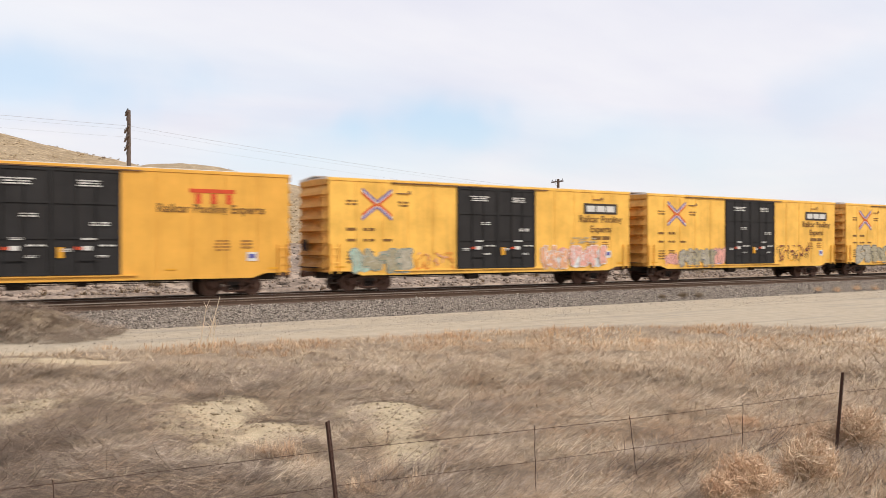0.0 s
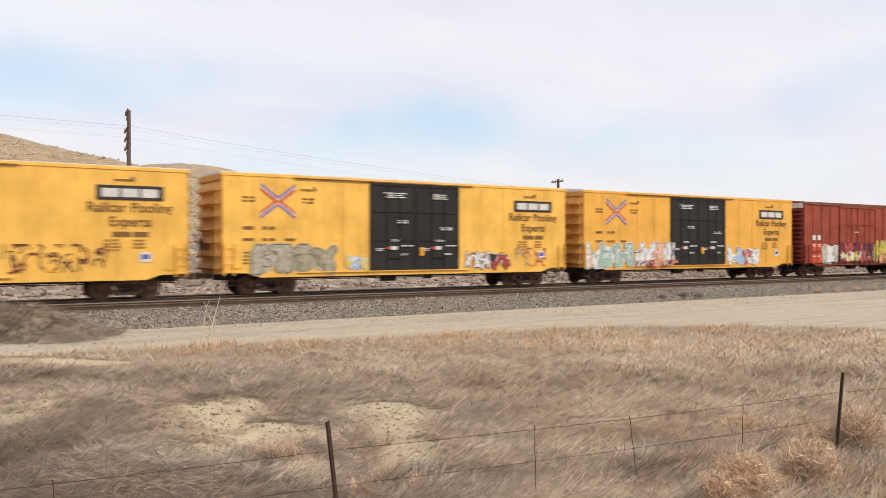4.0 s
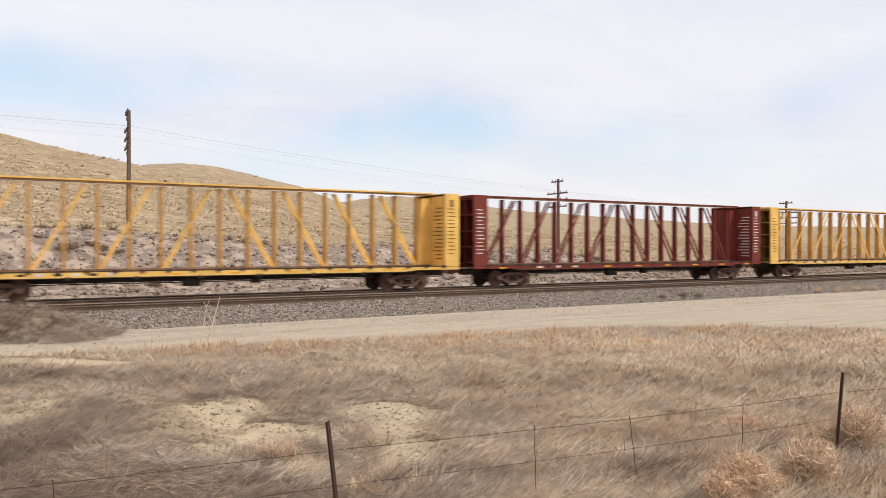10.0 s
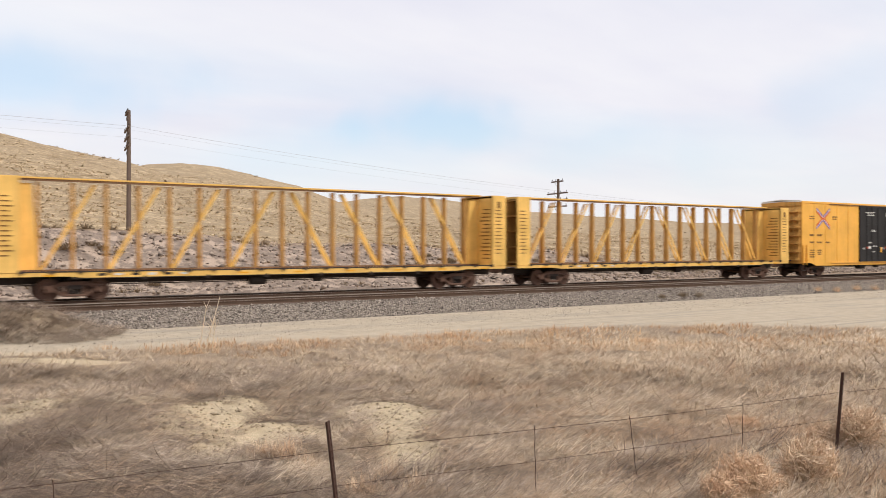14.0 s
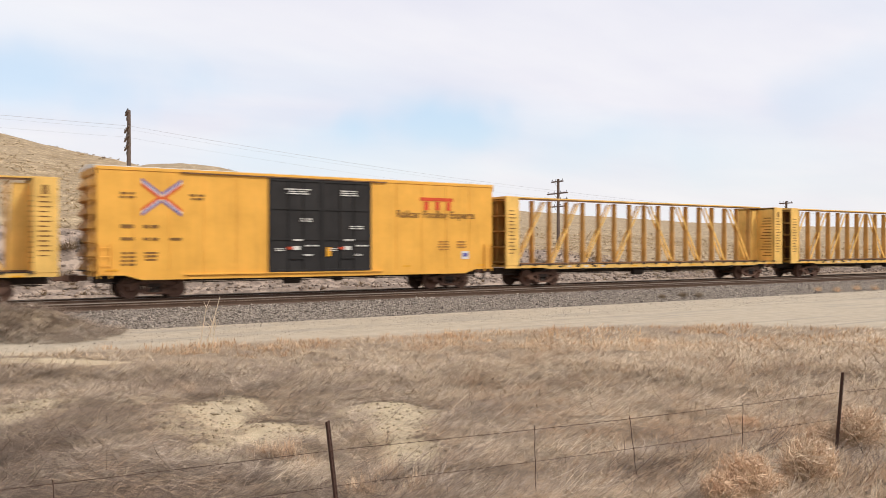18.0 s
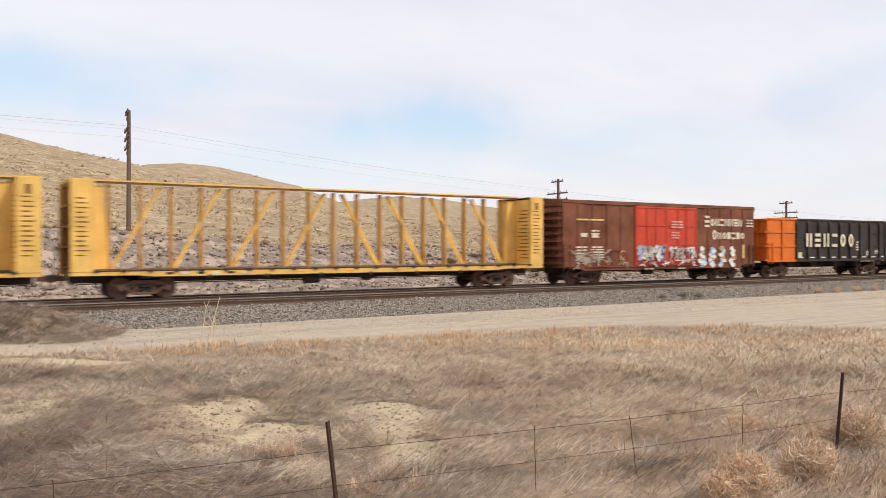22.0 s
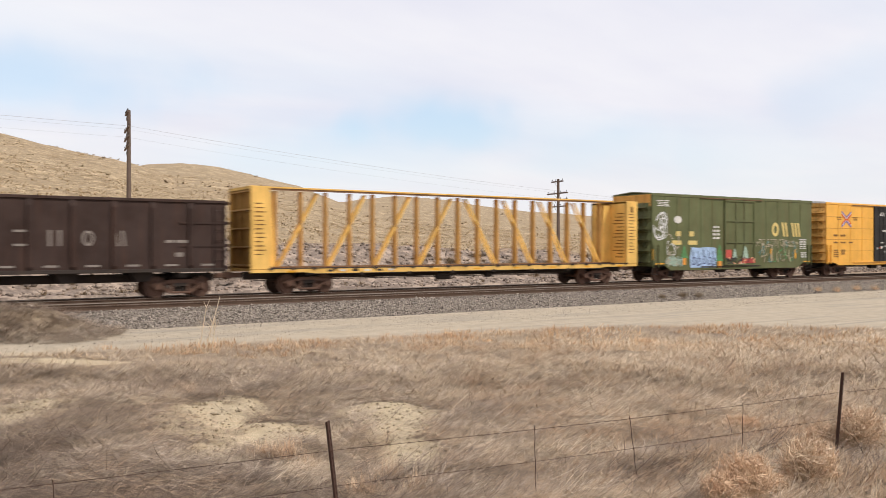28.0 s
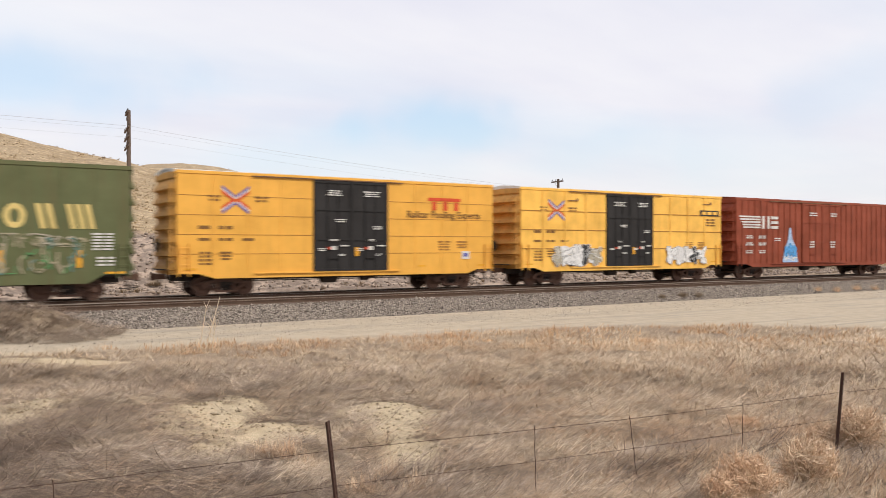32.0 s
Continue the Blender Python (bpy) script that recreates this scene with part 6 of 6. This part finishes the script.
LEANS = ((0, 0), (1, 1), (-5.8, -2.4), (4.2, 1.7), (1, 1), (0, 0))
FEET = [fence_post(r, w, lean) for (r, w), lean in zip(FENCE, LEANS)]
STRANDS = (0.09, -0.29)
for (xa, ya, za), (xb, yb, zb) in zip(FEET, FEET[1:]):
    for s in STRANDS:
        g = Geo()
        n = 60
        pts = [Vector((xa + (xb - xa) * i / n, ya + (yb - ya) * i / n, s - 0.12 * (i / n) * (1 - i / n))) for i in range(n + 1)]
        for i, (p, q) in enumerate(zip(pts, pts[1:])):
            g.tube(p, q, 0.0026, 4)
            d = Vector((0.5 * math.sin(i * 2.3), 0.5 * math.cos(i * 2.3), 0.7)) * 0.028
            g.tube(p - d, p + d, 0.0015, 3)
        tagged(new("barbed_wire", g.mesh("barbed_wire", POST)), "rusty barbed wire strand of the fence", "wire", "strands of the wire fence")
for k, t, lean in ((2, 0.315, 0.02), (2, 0.50, 0.14), (2, 0.755, -0.02), (1, 0.65, 0.03), (3, 0.3, 0.02)):
    (xa, ya, za), (xb, yb, zb) = FEET[k], FEET[k + 1]
    x, y = xa + (xb - xa) * t, ya + (yb - ya) * t
    g = Geo()
    for i in range(16):
        p, q = (0.10 - i * 0.052, 0.10 - (i + 1) * 0.052)
        g.tube((x + lean * i / 16 + 0.004 * math.sin(i), y + 0.004 * math.cos(i), p), (x + lean * (i + 1) / 16 + 0.004 * math.sin(i + 1), y + 0.004 * math.cos(i + 1), q), 0.0045, 5)
    tagged(new("fence_stay", g.mesh("fence_stay", POST)), "twisted wire stay hanging between the fence strands", "fence stay", "stays of the wire fence")


# ---- dry plants ----
def blades(x, y, z, length, width, lean, head, seed, curl=0.5, fallen=False):
    """Bent blades as arrays: foot x, y, z, length, width, lean from upright and heading, both in radians."""
    g = np.random.default_rng(seed)
    n = len(x)
    l1 = lean * (g.uniform(0.9, 1.1, n) if fallen else g.uniform(0.5, 0.9, n))
    l2 = np.clip(lean + (g.normal(0, 0.35, n) if fallen else curl * g.uniform(0.1, 1.0, n)), 0, 1.85)
    turn_ = head + g.normal(0, 0.75 if fallen else 0.2, n)
    dx, dy, ex, ey = np.cos(head), np.sin(head), np.cos(turn_), np.sin(turn_)
    sx, sy = -dy * width * 0.5, dx * width * 0.5
    mx, my, mz = x + dx * length * 0.5 * np.sin(l1), y + dy * length * 0.5 * np.sin(l1), z + length * 0.5 * np.cos(l1)
    tx, ty, tz = mx + ex * length * 0.5 * np.sin(l2), my + ey * length * 0.5 * np.sin(l2), mz + length * 0.5 * np.cos(l2)
    v = np.stack([np.stack([x - sx, y - sy, z - 0.01], -1), np.stack([x + sx, y + sy, z - 0.01], -1),
                  np.stack([mx - sx * 0.8, my - sy * 0.8, mz], -1), np.stack([mx + sx * 0.8, my + sy * 0.8, mz], -1), np.stack([tx, ty, tz], -1)], 1)
    f = np.array([(0, 1, 2), (1, 3, 2), (2, 3, 4)])
    f = (f[None] + 5 * np.arange(n)[:, None, None]).reshape(-1, 3)
    return v.reshape(-1, 3), f


def join(pieces):
    vs, fs, o = [], [], 0
    for v, f in pieces:
        vs.append(v)
        fs.append(f + o)
        o += len(v)
    return np.concatenate(vs), np.concatenate(fs)


def tufts(g, n, per, near, far_, spread, side=0.62, power=1.0):
    """Places in tufts, thicker near the camera: right and ahead, in metres."""
    w = near * (far_ / near) ** (g.uniform(0, 1, n) ** power)
    r = g.uniform(-side, side, n) * w
    w, r = np.repeat(w, per), np.repeat(r, per)
    w, r = w + g.normal(0, spread, len(w)), r + g.normal(0, spread, len(r))
    c, s = math.cos(TURN), math.sin(TURN)
    return EYE[0] + r * c + w * s, EYE[1] - r * s + w * c, w


def stuff(name, mesh_, label, category):
    return tagged(new(name, mesh_), label, category, kind="stuff")


def sow(name, label, material, seed, n, per, near, far_, spread, length, width, lean, keep, side=0.62, power=1.0, thick=0.0):
    """Grass in tufts; thick: the depth of a fallen mat, 0 for standing grass."""
    g = np.random.default_rng(seed)
    x, y, w = tufts(g, n, per, near, far_, spread, side, power)
    z, road, sand = land(x, y)[:3]
    ok = keep(x, y, w, road, sand, g.uniform(0, 1, len(x)))
    x, y, z, w = x[ok], y[ok], z[ok], w[ok]
    m = len(x)
    size = 0.7 + 0.6 * hashed(np.floor(x * 2), np.floor(y * 2), seed)
    # fallen grass is combed along the pasture, standing grass leans any way
    head = (0.55 if thick else 2.6) * rough_waves(x * 0.5, y * 0.5, 3, seed) - TURN + 0.25 + g.normal(0, 0.42 if thick else 0.8, m) + math.pi * (g.uniform(0, 1, m) > 0.72)
    if thick:
        heap = np.clip(0.5 + 0.6 * rough_waves(x * 1.1, y * 1.1, 3, seed + 9) + 0.7 * rough_waves(x * 3.3, y * 3.3, 2, seed + 19), 0.05, 1.6)
        z = z + thick * heap * g.uniform(0.1, 1.0, m) ** 0.6
    v, f = blades(x, y, z, g.uniform(*length, m) * size, width * np.clip(w / 12, 0.7, 2.2) * g.uniform(0.6, 1.3, m), np.clip(g.normal(lean, 0.22 if thick else 0.42, m), 0, 1.6), head, seed, 0.5, thick > 0)
    return stuff(name, cloud_mesh(name, v, f, material), label, "grass")


def in_field(x, y, back=1.0):
    return y < road_edge(x) - back


def dark_part(x, y):
    """How much dark fallen grass lies here, 0 to 1."""
    r, w = from_tripod(x, y)
    left = ease(13.5, 11.0, w + 0.28 * (r + 3.0) + 1.4 * rough_waves(x * 0.4, y * 0.4, 3, 93)) * ease(1.2, -0.8, r)
    right = 1.8 * ease(1.4, 0.6, np.hypot((r - 5.5) / 1.2, (w - 10.7) / 1.0)) + 1.6 * ease(1.4, 0.6, np.hypot((r - 3.35) / 0.5, (w - 11.5) / 0.6)) + ease(1.3, 0.6, np.hypot((r - 3.0) / 1.0, (w - 10.6) / 0.8)) + ease(1.3, 0.6, np.hypot((r - 4.6) / 0.7, (w - 12.3) / 0.6))
    return np.clip(left + 0.4 * right, 0, 1)


sow("matted_grass", "grey-brown matted dead grass of the pasture", GRASS_GREY, 101, 10440, 12, 7.0, 24.0, 0.14, (0.22, 0.6), 0.0092, 1.42,
    lambda x, y, w, road, sand, u: in_field(x, y) & (u > np.maximum(sand * 1.02 - 0.06, 0.6 * ease(-2.0, 2.0, from_tripod(x, y)[0]))) & (w < 19.6 + 1.5 * rough_waves(x * 0.3, y * 0.3, 2, 15)), thick=0.16)
sow("tan_grass", "warm tan tangled dry grass", GRASS_TAN, 110, 7920, 13, 7.0, 24.0, 0.12, (0.13, 0.38), 0.0078, 1.36,
    lambda x, y, w, road, sand, u: in_field(x, y) & (u > sand * 1.02 - 0.06) & (u < 0.1 + ease(-3.0, 1.5, from_tripod(x, y)[0])), thick=0.18)
sow("bent_grass", "half-fallen pale dry grass in the pasture", GRASS_PALE, 106, 2592, 9, 7.0, 25.0, 0.15, (0.2, 0.45), 0.0077, 1.3,
    lambda x, y, w, road, sand, u: in_field(x, y) & (u > sand * 1.02 - 0.06) & (rough_waves(x * 0.25, y * 0.25, 3, 77) > -0.05) & (dark_part(x, y) < 0.2), thick=0.18)
sow("fallen_grass", "dark brown fallen grass combed by wind", GRASS_DARK, 108, 3744, 13, 6.5, 14.5, 0.16, (0.35, 0.85), 0.0081, 1.48,
    lambda x, y, w, road, sand, u: (u < dark_part(x, y)) & (u > sand * 1.02 - 0.05), thick=0.20)
sow("blond_grass", "blond bent grass in the middle of the pasture", GRASS_PALE, 109, 4680, 12, 9.5, 22.0, 0.16, (0.13, 0.34), 0.0076, 1.33,
    lambda x, y, w, road, sand, u: in_field(x, y) & (u > sand * 1.02 - 0.06) & (rough_waves(x * 0.35, y * 0.35, 3, 88) > -0.25 + 0.8 * (from_tripod(x, y)[0] < -4)), thick=0.18)
sow("upright_grass", "thin upright straw stems in the pasture", GRASS_PALE, 102, 500, 6, 8.0, 30.0, 0.09, (0.12, 0.28), 0.0050, 0.5,
    lambda x, y, w, road, sand, u: in_field(x, y) & (u > sand * 0.8), power=0.8)
sow("russet_grass", "short russet grass in uneven clumps along the dirt road", GRASS_RUST, 103, 10400, 13, 17.0, 46.0, 0.16, (0.07, 0.30), 0.0056, 1.0,
    lambda x, y, w, road, sand, u: (y < road_edge(x) + 0.5 * rough_waves(x * 0.8, y * 0.8, 3, 5)) & (w > 22.6 + 1.6 * rough_waves(x * 0.25, y * 0.25, 2, 78)) & (x > 4.2) & (u > 0.1) & (rough_waves(x * 0.7, y * 0.7, 3, 79) > -0.35), power=0.9)
sow("straw_grass", "straw-coloured grass behind the russet strip", GRASS_PALE, 104, 9200, 10, 14.5, 40.0, 0.16, (0.12, 0.34), 0.0090, 1.1,
    lambda x, y, w, road, sand, u: in_field(x, y, 0.3) & (u > sand) & (w > 16.0 + 2.0 * rough_waves(x * 0.3, y * 0.3, 2, 16)), power=0.9, thick=0.05)
sow("grey_seams", "grey-brown low grass in patches of the straw", GRASS_GREY, 111, 4200, 12, 15.0, 34.0, 0.17, (0.12, 0.30), 0.0070, 1.2,
    lambda x, y, w, road, sand, u: in_field(x, y, 0.8) & (rough_waves(x * 0.45, y * 0.9, 3, 95) > 0.55) & (w < 22), thick=0.10)
sow("long_strands", "long pale dead stems tangled over the mat", WEED, 107, 2400, 6, 7.0, 17.0, 0.3, (0.35, 0.8), 0.0062, 1.5,
    lambda x, y, w, road, sand, u: in_field(x, y) & (u > sand * 0.75) & (rough_waves(x * 0.8, y * 0.8, 2, 97) > -0.3), thick=0.24)
sow("bank_grass", "brown dead grass on the roadside bank", GRASS_GREY, 105, 10500, 11, 21.0, 29.0, 0.14, (0.2, 0.42), 0.0085, 1.35,
    lambda x, y, w, road, sand, u: (mound(x, y) > 0.04) & (u > sand) & (u > 0.35 * (mound(x, y) > 0.85)), thick=0.12)


def shrubs(name, label, material, seed, n, xs, ys, size, keep=None, per=18, thin=0.34):
    """Low twiggy bushes, joined."""
    g = np.random.default_rng(seed)
    x, y = g.uniform(*xs, n), g.uniform(*ys, n)
    dens = rough_waves(x * 0.05, y * 0.05, 3, seed)
    ok = (dens > -0.3) if keep is None else keep(x, y)
    x, y = x[ok], y[ok]
    z = land(x, y)[0]
    m = len(x)
    s = np.repeat(size * np.exp(g.normal(0, 0.35, m)), per)
    x, y, z = np.repeat(x, per), np.repeat(y, per), np.repeat(z, per)
    k = len(x)
    head = g.uniform(0, 6.28, k)
    off = g.uniform(0, 0.5, k) * s
    v, f = blades(x + np.cos(head) * off, y + np.sin(head) * off, z, s * g.uniform(0.5, 1.0, k), s * thin * g.uniform(0.6, 1.4, k), np.abs(g.normal(1.05, 0.35, k)), head, seed, 0.6)
    return stuff(name, cloud_mesh(name, v, f, material), label, "shrubs")


shrubs("sagebrush", "low tan sagebrush scattered over the hillside", SCRUB, 201, 900, (-10, 190), (28, 120), 0.20)
shrubs("hill_grass", "grey-brown bunch grass in broken rows on the slope", HILL_GRASS, 205, 40000, (-6, 150), (18.5, 90), 0.125, lambda x, y: rough_waves(x * 0.16, y * 0.30, 3, 206) > -0.25, 5, 0.6)
shrubs("pale_hill_grass", "pale straw bunch grass on the slope", PALE_HILL, 207, 20000, (-6, 150), (18.5, 120), 0.16, lambda x, y: rough_waves(x * 0.2, y * 0.35, 3, 208) > -0.1, 5, 0.6)
shrubs("far_sagebrush", "small dark scrub dotted on the hills", SCRUB, 202, 2600, (-20, 420), (100, 330), 0.34, lambda x, y: rough_waves(x * 0.05, y * 0.05, 3, 202) > ease(60, 220, x) * 1.2 - 0.2, 9)
shrubs("bank_brush", "round grey-brown brush along the cut bank", SCRUB, 204, 420, (4, 75), (11, 20), 0.5, lambda x, y: rough_waves(x * 0.12, y * 0.3, 3, 19) > 0.0, 170, 0.03)
shrubs("ditch_weeds", "brown dead weeds in the ditch behind the track", SCRUB, 203, 900, (-2, 140), (4.0, 17), 0.20, lambda x, y: rough_waves(x * 0.2, y * 0.4, 3, 9) > -0.1, 40, 0.08)


def tumbleweed(x, y, r, seed, name="tumbleweed", label="round dry tan tumbleweed caught in the grass", squash=0.85, n=620, material=None):
    """A ball of fine curved stems that spring from its foot."""
    g = np.random.default_rng(seed)
    z = max(ground_at(x, y), float(bed_height(x, y)) if y > -7.2 else -9.0)
    a, e = g.uniform(0, 6.28, n), np.arccos(g.uniform(0.02, 1.0, n))
    s = r * g.uniform(0.05, 0.62, n)
    px_, py_, pz_ = x + s * np.sin(e) * np.cos(a), y + s * np.sin(e) * np.sin(a), z + s * np.cos(e) * squash * 1.3
    v, f = blades(px_, py_, pz_, r * g.uniform(0.3, 0.62, n), 0.0062 + 0 * px_, g.uniform(0.1, 1.9, n), a + g.normal(0, 1.1, n), seed, 0.9, True)
    return tagged(new(name, cloud_mesh(name, v, f, material or WEED)), label, "weed", "dry weeds")


def round_weed(x, y, r, seed, tall=1.0):
    """A tumbleweed where it grew: stems fan out of one foot and bend round into a ball."""
    g = np.random.default_rng(seed)
    n, k = 700, 6
    z = ground_at(x, y) + 0.06
    a, up = g.uniform(0, 6.283, n), g.uniform(-0.55, 1.0, n)
    flat = np.sqrt(1 - up ** 2)
    out = r * g.uniform(0.72, 1.06, n) * (1 + 0.12 * np.sin(a * 3 + seed))
    end = np.stack([np.cos(a) * flat * out, np.sin(a) * flat * out, (0.72 * r + up * out * 0.85) * tall], -1)
    a2 = a + g.normal(0, 1.0, n)
    mid = np.stack([np.cos(a2) * flat * out * 1.0, np.sin(a2) * flat * out * 1.0, (0.75 * r + up * out * 0.55) * tall], -1) + g.normal(0, 0.2 * r, (n, 3))
    foot = g.normal(0, 0.05 * r, (n, 3))
    t = np.linspace(0.25, 1, k)[None, :, None]
    p = foot[:, None] * (1 - t) ** 2 + 2 * mid[:, None] * t * (1 - t) + end[:, None] * t ** 2
    p = p + g.normal(0, 0.02, p.shape)
    side = g.normal(0, 1, (n, 1, 3))
    side = side / np.linalg.norm(side, axis=-1, keepdims=True) * 0.0042
    v = np.stack([p - side, p + side], 2).reshape(-1, 3) + np.array([x, y, z])
    q = np.array([(0, 1, 3), (0, 3, 2)])
    f = (q[None, None] + 2 * np.arange(k - 1)[None, :, None, None] + 2 * k * np.arange(n)[:, None, None, None]).reshape(-1, 3)
    # twigs at the outside
    m = 700
    i = g.integers(0, n, m)
    e = end[i] * g.uniform(0.75, 1.0, (m, 1))
    tw = blades(x + e[:, 0], y + e[:, 1], z + e[:, 2], r * g.uniform(0.2, 0.5, m), 0.005 + 0 * e[:, 0], g.uniform(0.2, 1.8, m), a[i] + g.normal(0, 1.2, m), seed, 0.9, True)
    v, f = join([(v, f), tw])
    return tagged(new("tumbleweed", cloud_mesh("tumbleweed", v, f, WEED)), "round wiry reddish-tan tumbleweed rooted in grass", "weed", "dry weeds")


for i, (r, w, size, tall) in enumerate(((6.2, 12.2, 0.36, 1.25), (5.75, 12.3, 0.28, 0.95), (4.60, 10.3, 0.38, 1.1), (4.9, 10.75, 0.22, 0.9), (3.6, 9.75, 0.36, 1.1), (3.25, 9.55, 0.26, 0.95), (4.0, 10.0, 0.2, 0.9), (4.95, 13.6, 0.3, 0.45))):
    round_weed(*spot(r, w), size, 300 + i, tall)
for i, (px_, w, r) in enumerate(((505, 12.0, 0.5), (465, 12.2, 0.42), (545, 11.7, 0.42), (690, 10.7, 0.42), (640, 10.0, 0.45), (735, 10.2, 0.4))):
    x, y = spot((px_ - 784) / 1450 * w, w)
    tumbleweed(x, y, r, 330 + i, "dead_bush", "low dead twiggy bush among grass", 0.5, 420, WEED)
for i, (x, y, r) in enumerate(((31.1, -6.6, 0.34), (32.7, -6.6, 0.45), (33.7, -6.7, 0.45), (44.0, -6.7, 0.45), (45.6, -6.9, 0.5), (47.8, -6.8, 0.55), (49.6, -6.9, 0.5))):
    tumbleweed(x, y, r, 360 + i, "dead_bush", "brown dead bush at the foot of the ballast", 0.6, 420, SAGE if i < 3 else WEED)


def stalk(r, w, h, lean, seed):
    x, y = spot(r, w)
    z = ground_at(x, y)
    g = Geo()
    rnd = random.Random(seed)
    c, s = math.cos(TURN), math.sin(TURN)
    tip = Vector((x + lean * c, y - lean * s, z + h))
    foot = Vector((x, y, z - 0.05))
    g.tube(foot, tip, 0.016, 6, 0.008)
    for q in range(7):
        t = rnd.uniform(0.45, 1.0)
        p = foot.lerp(tip, t)
        d = rnd.choice((-1, 1)) * rnd.uniform(0.06, 0.2)
        g.tube(p, p + Vector((d * c, -d * s, rnd.uniform(0.1, 0.28))), 0.008, 5, 0.004)
    return tagged(new("dry_stalk", g.mesh("dry_stalk", GRASS_PALE)), "tall pale dry weed stalk by the road", "weed", "dry weeds")


stalk(-6.55, 22.5, 1.50, 0.42, 1)
stalk(-6.7, 22.5, 1.25, 0.20, 2)
stalk(-6.3, 22.3, 0.9, 0.12, 3)


# ---- what moves ----
def motions():
    """The train rolls west at an even pace; its wheels turn with it."""
    for car_, x in TRAIN:
        walk(car_, [(4.0 * i, pose(x - way_, 0, 0)) for i, way_ in enumerate(ROLLED)])
    ticks = [i / FPS for i in range(int(CLIP * FPS) + 1)]
    gone = np.interp(ticks, [4.0 * i for i in range(len(ROLLED))], ROLLED)
    for wheel, x in WHEELS:
        walk(wheel, [(t, pose(x, 0, 0.42, 0, -math.degrees(d / 0.42))) for t, d in zip(ticks, gone)])


motions()
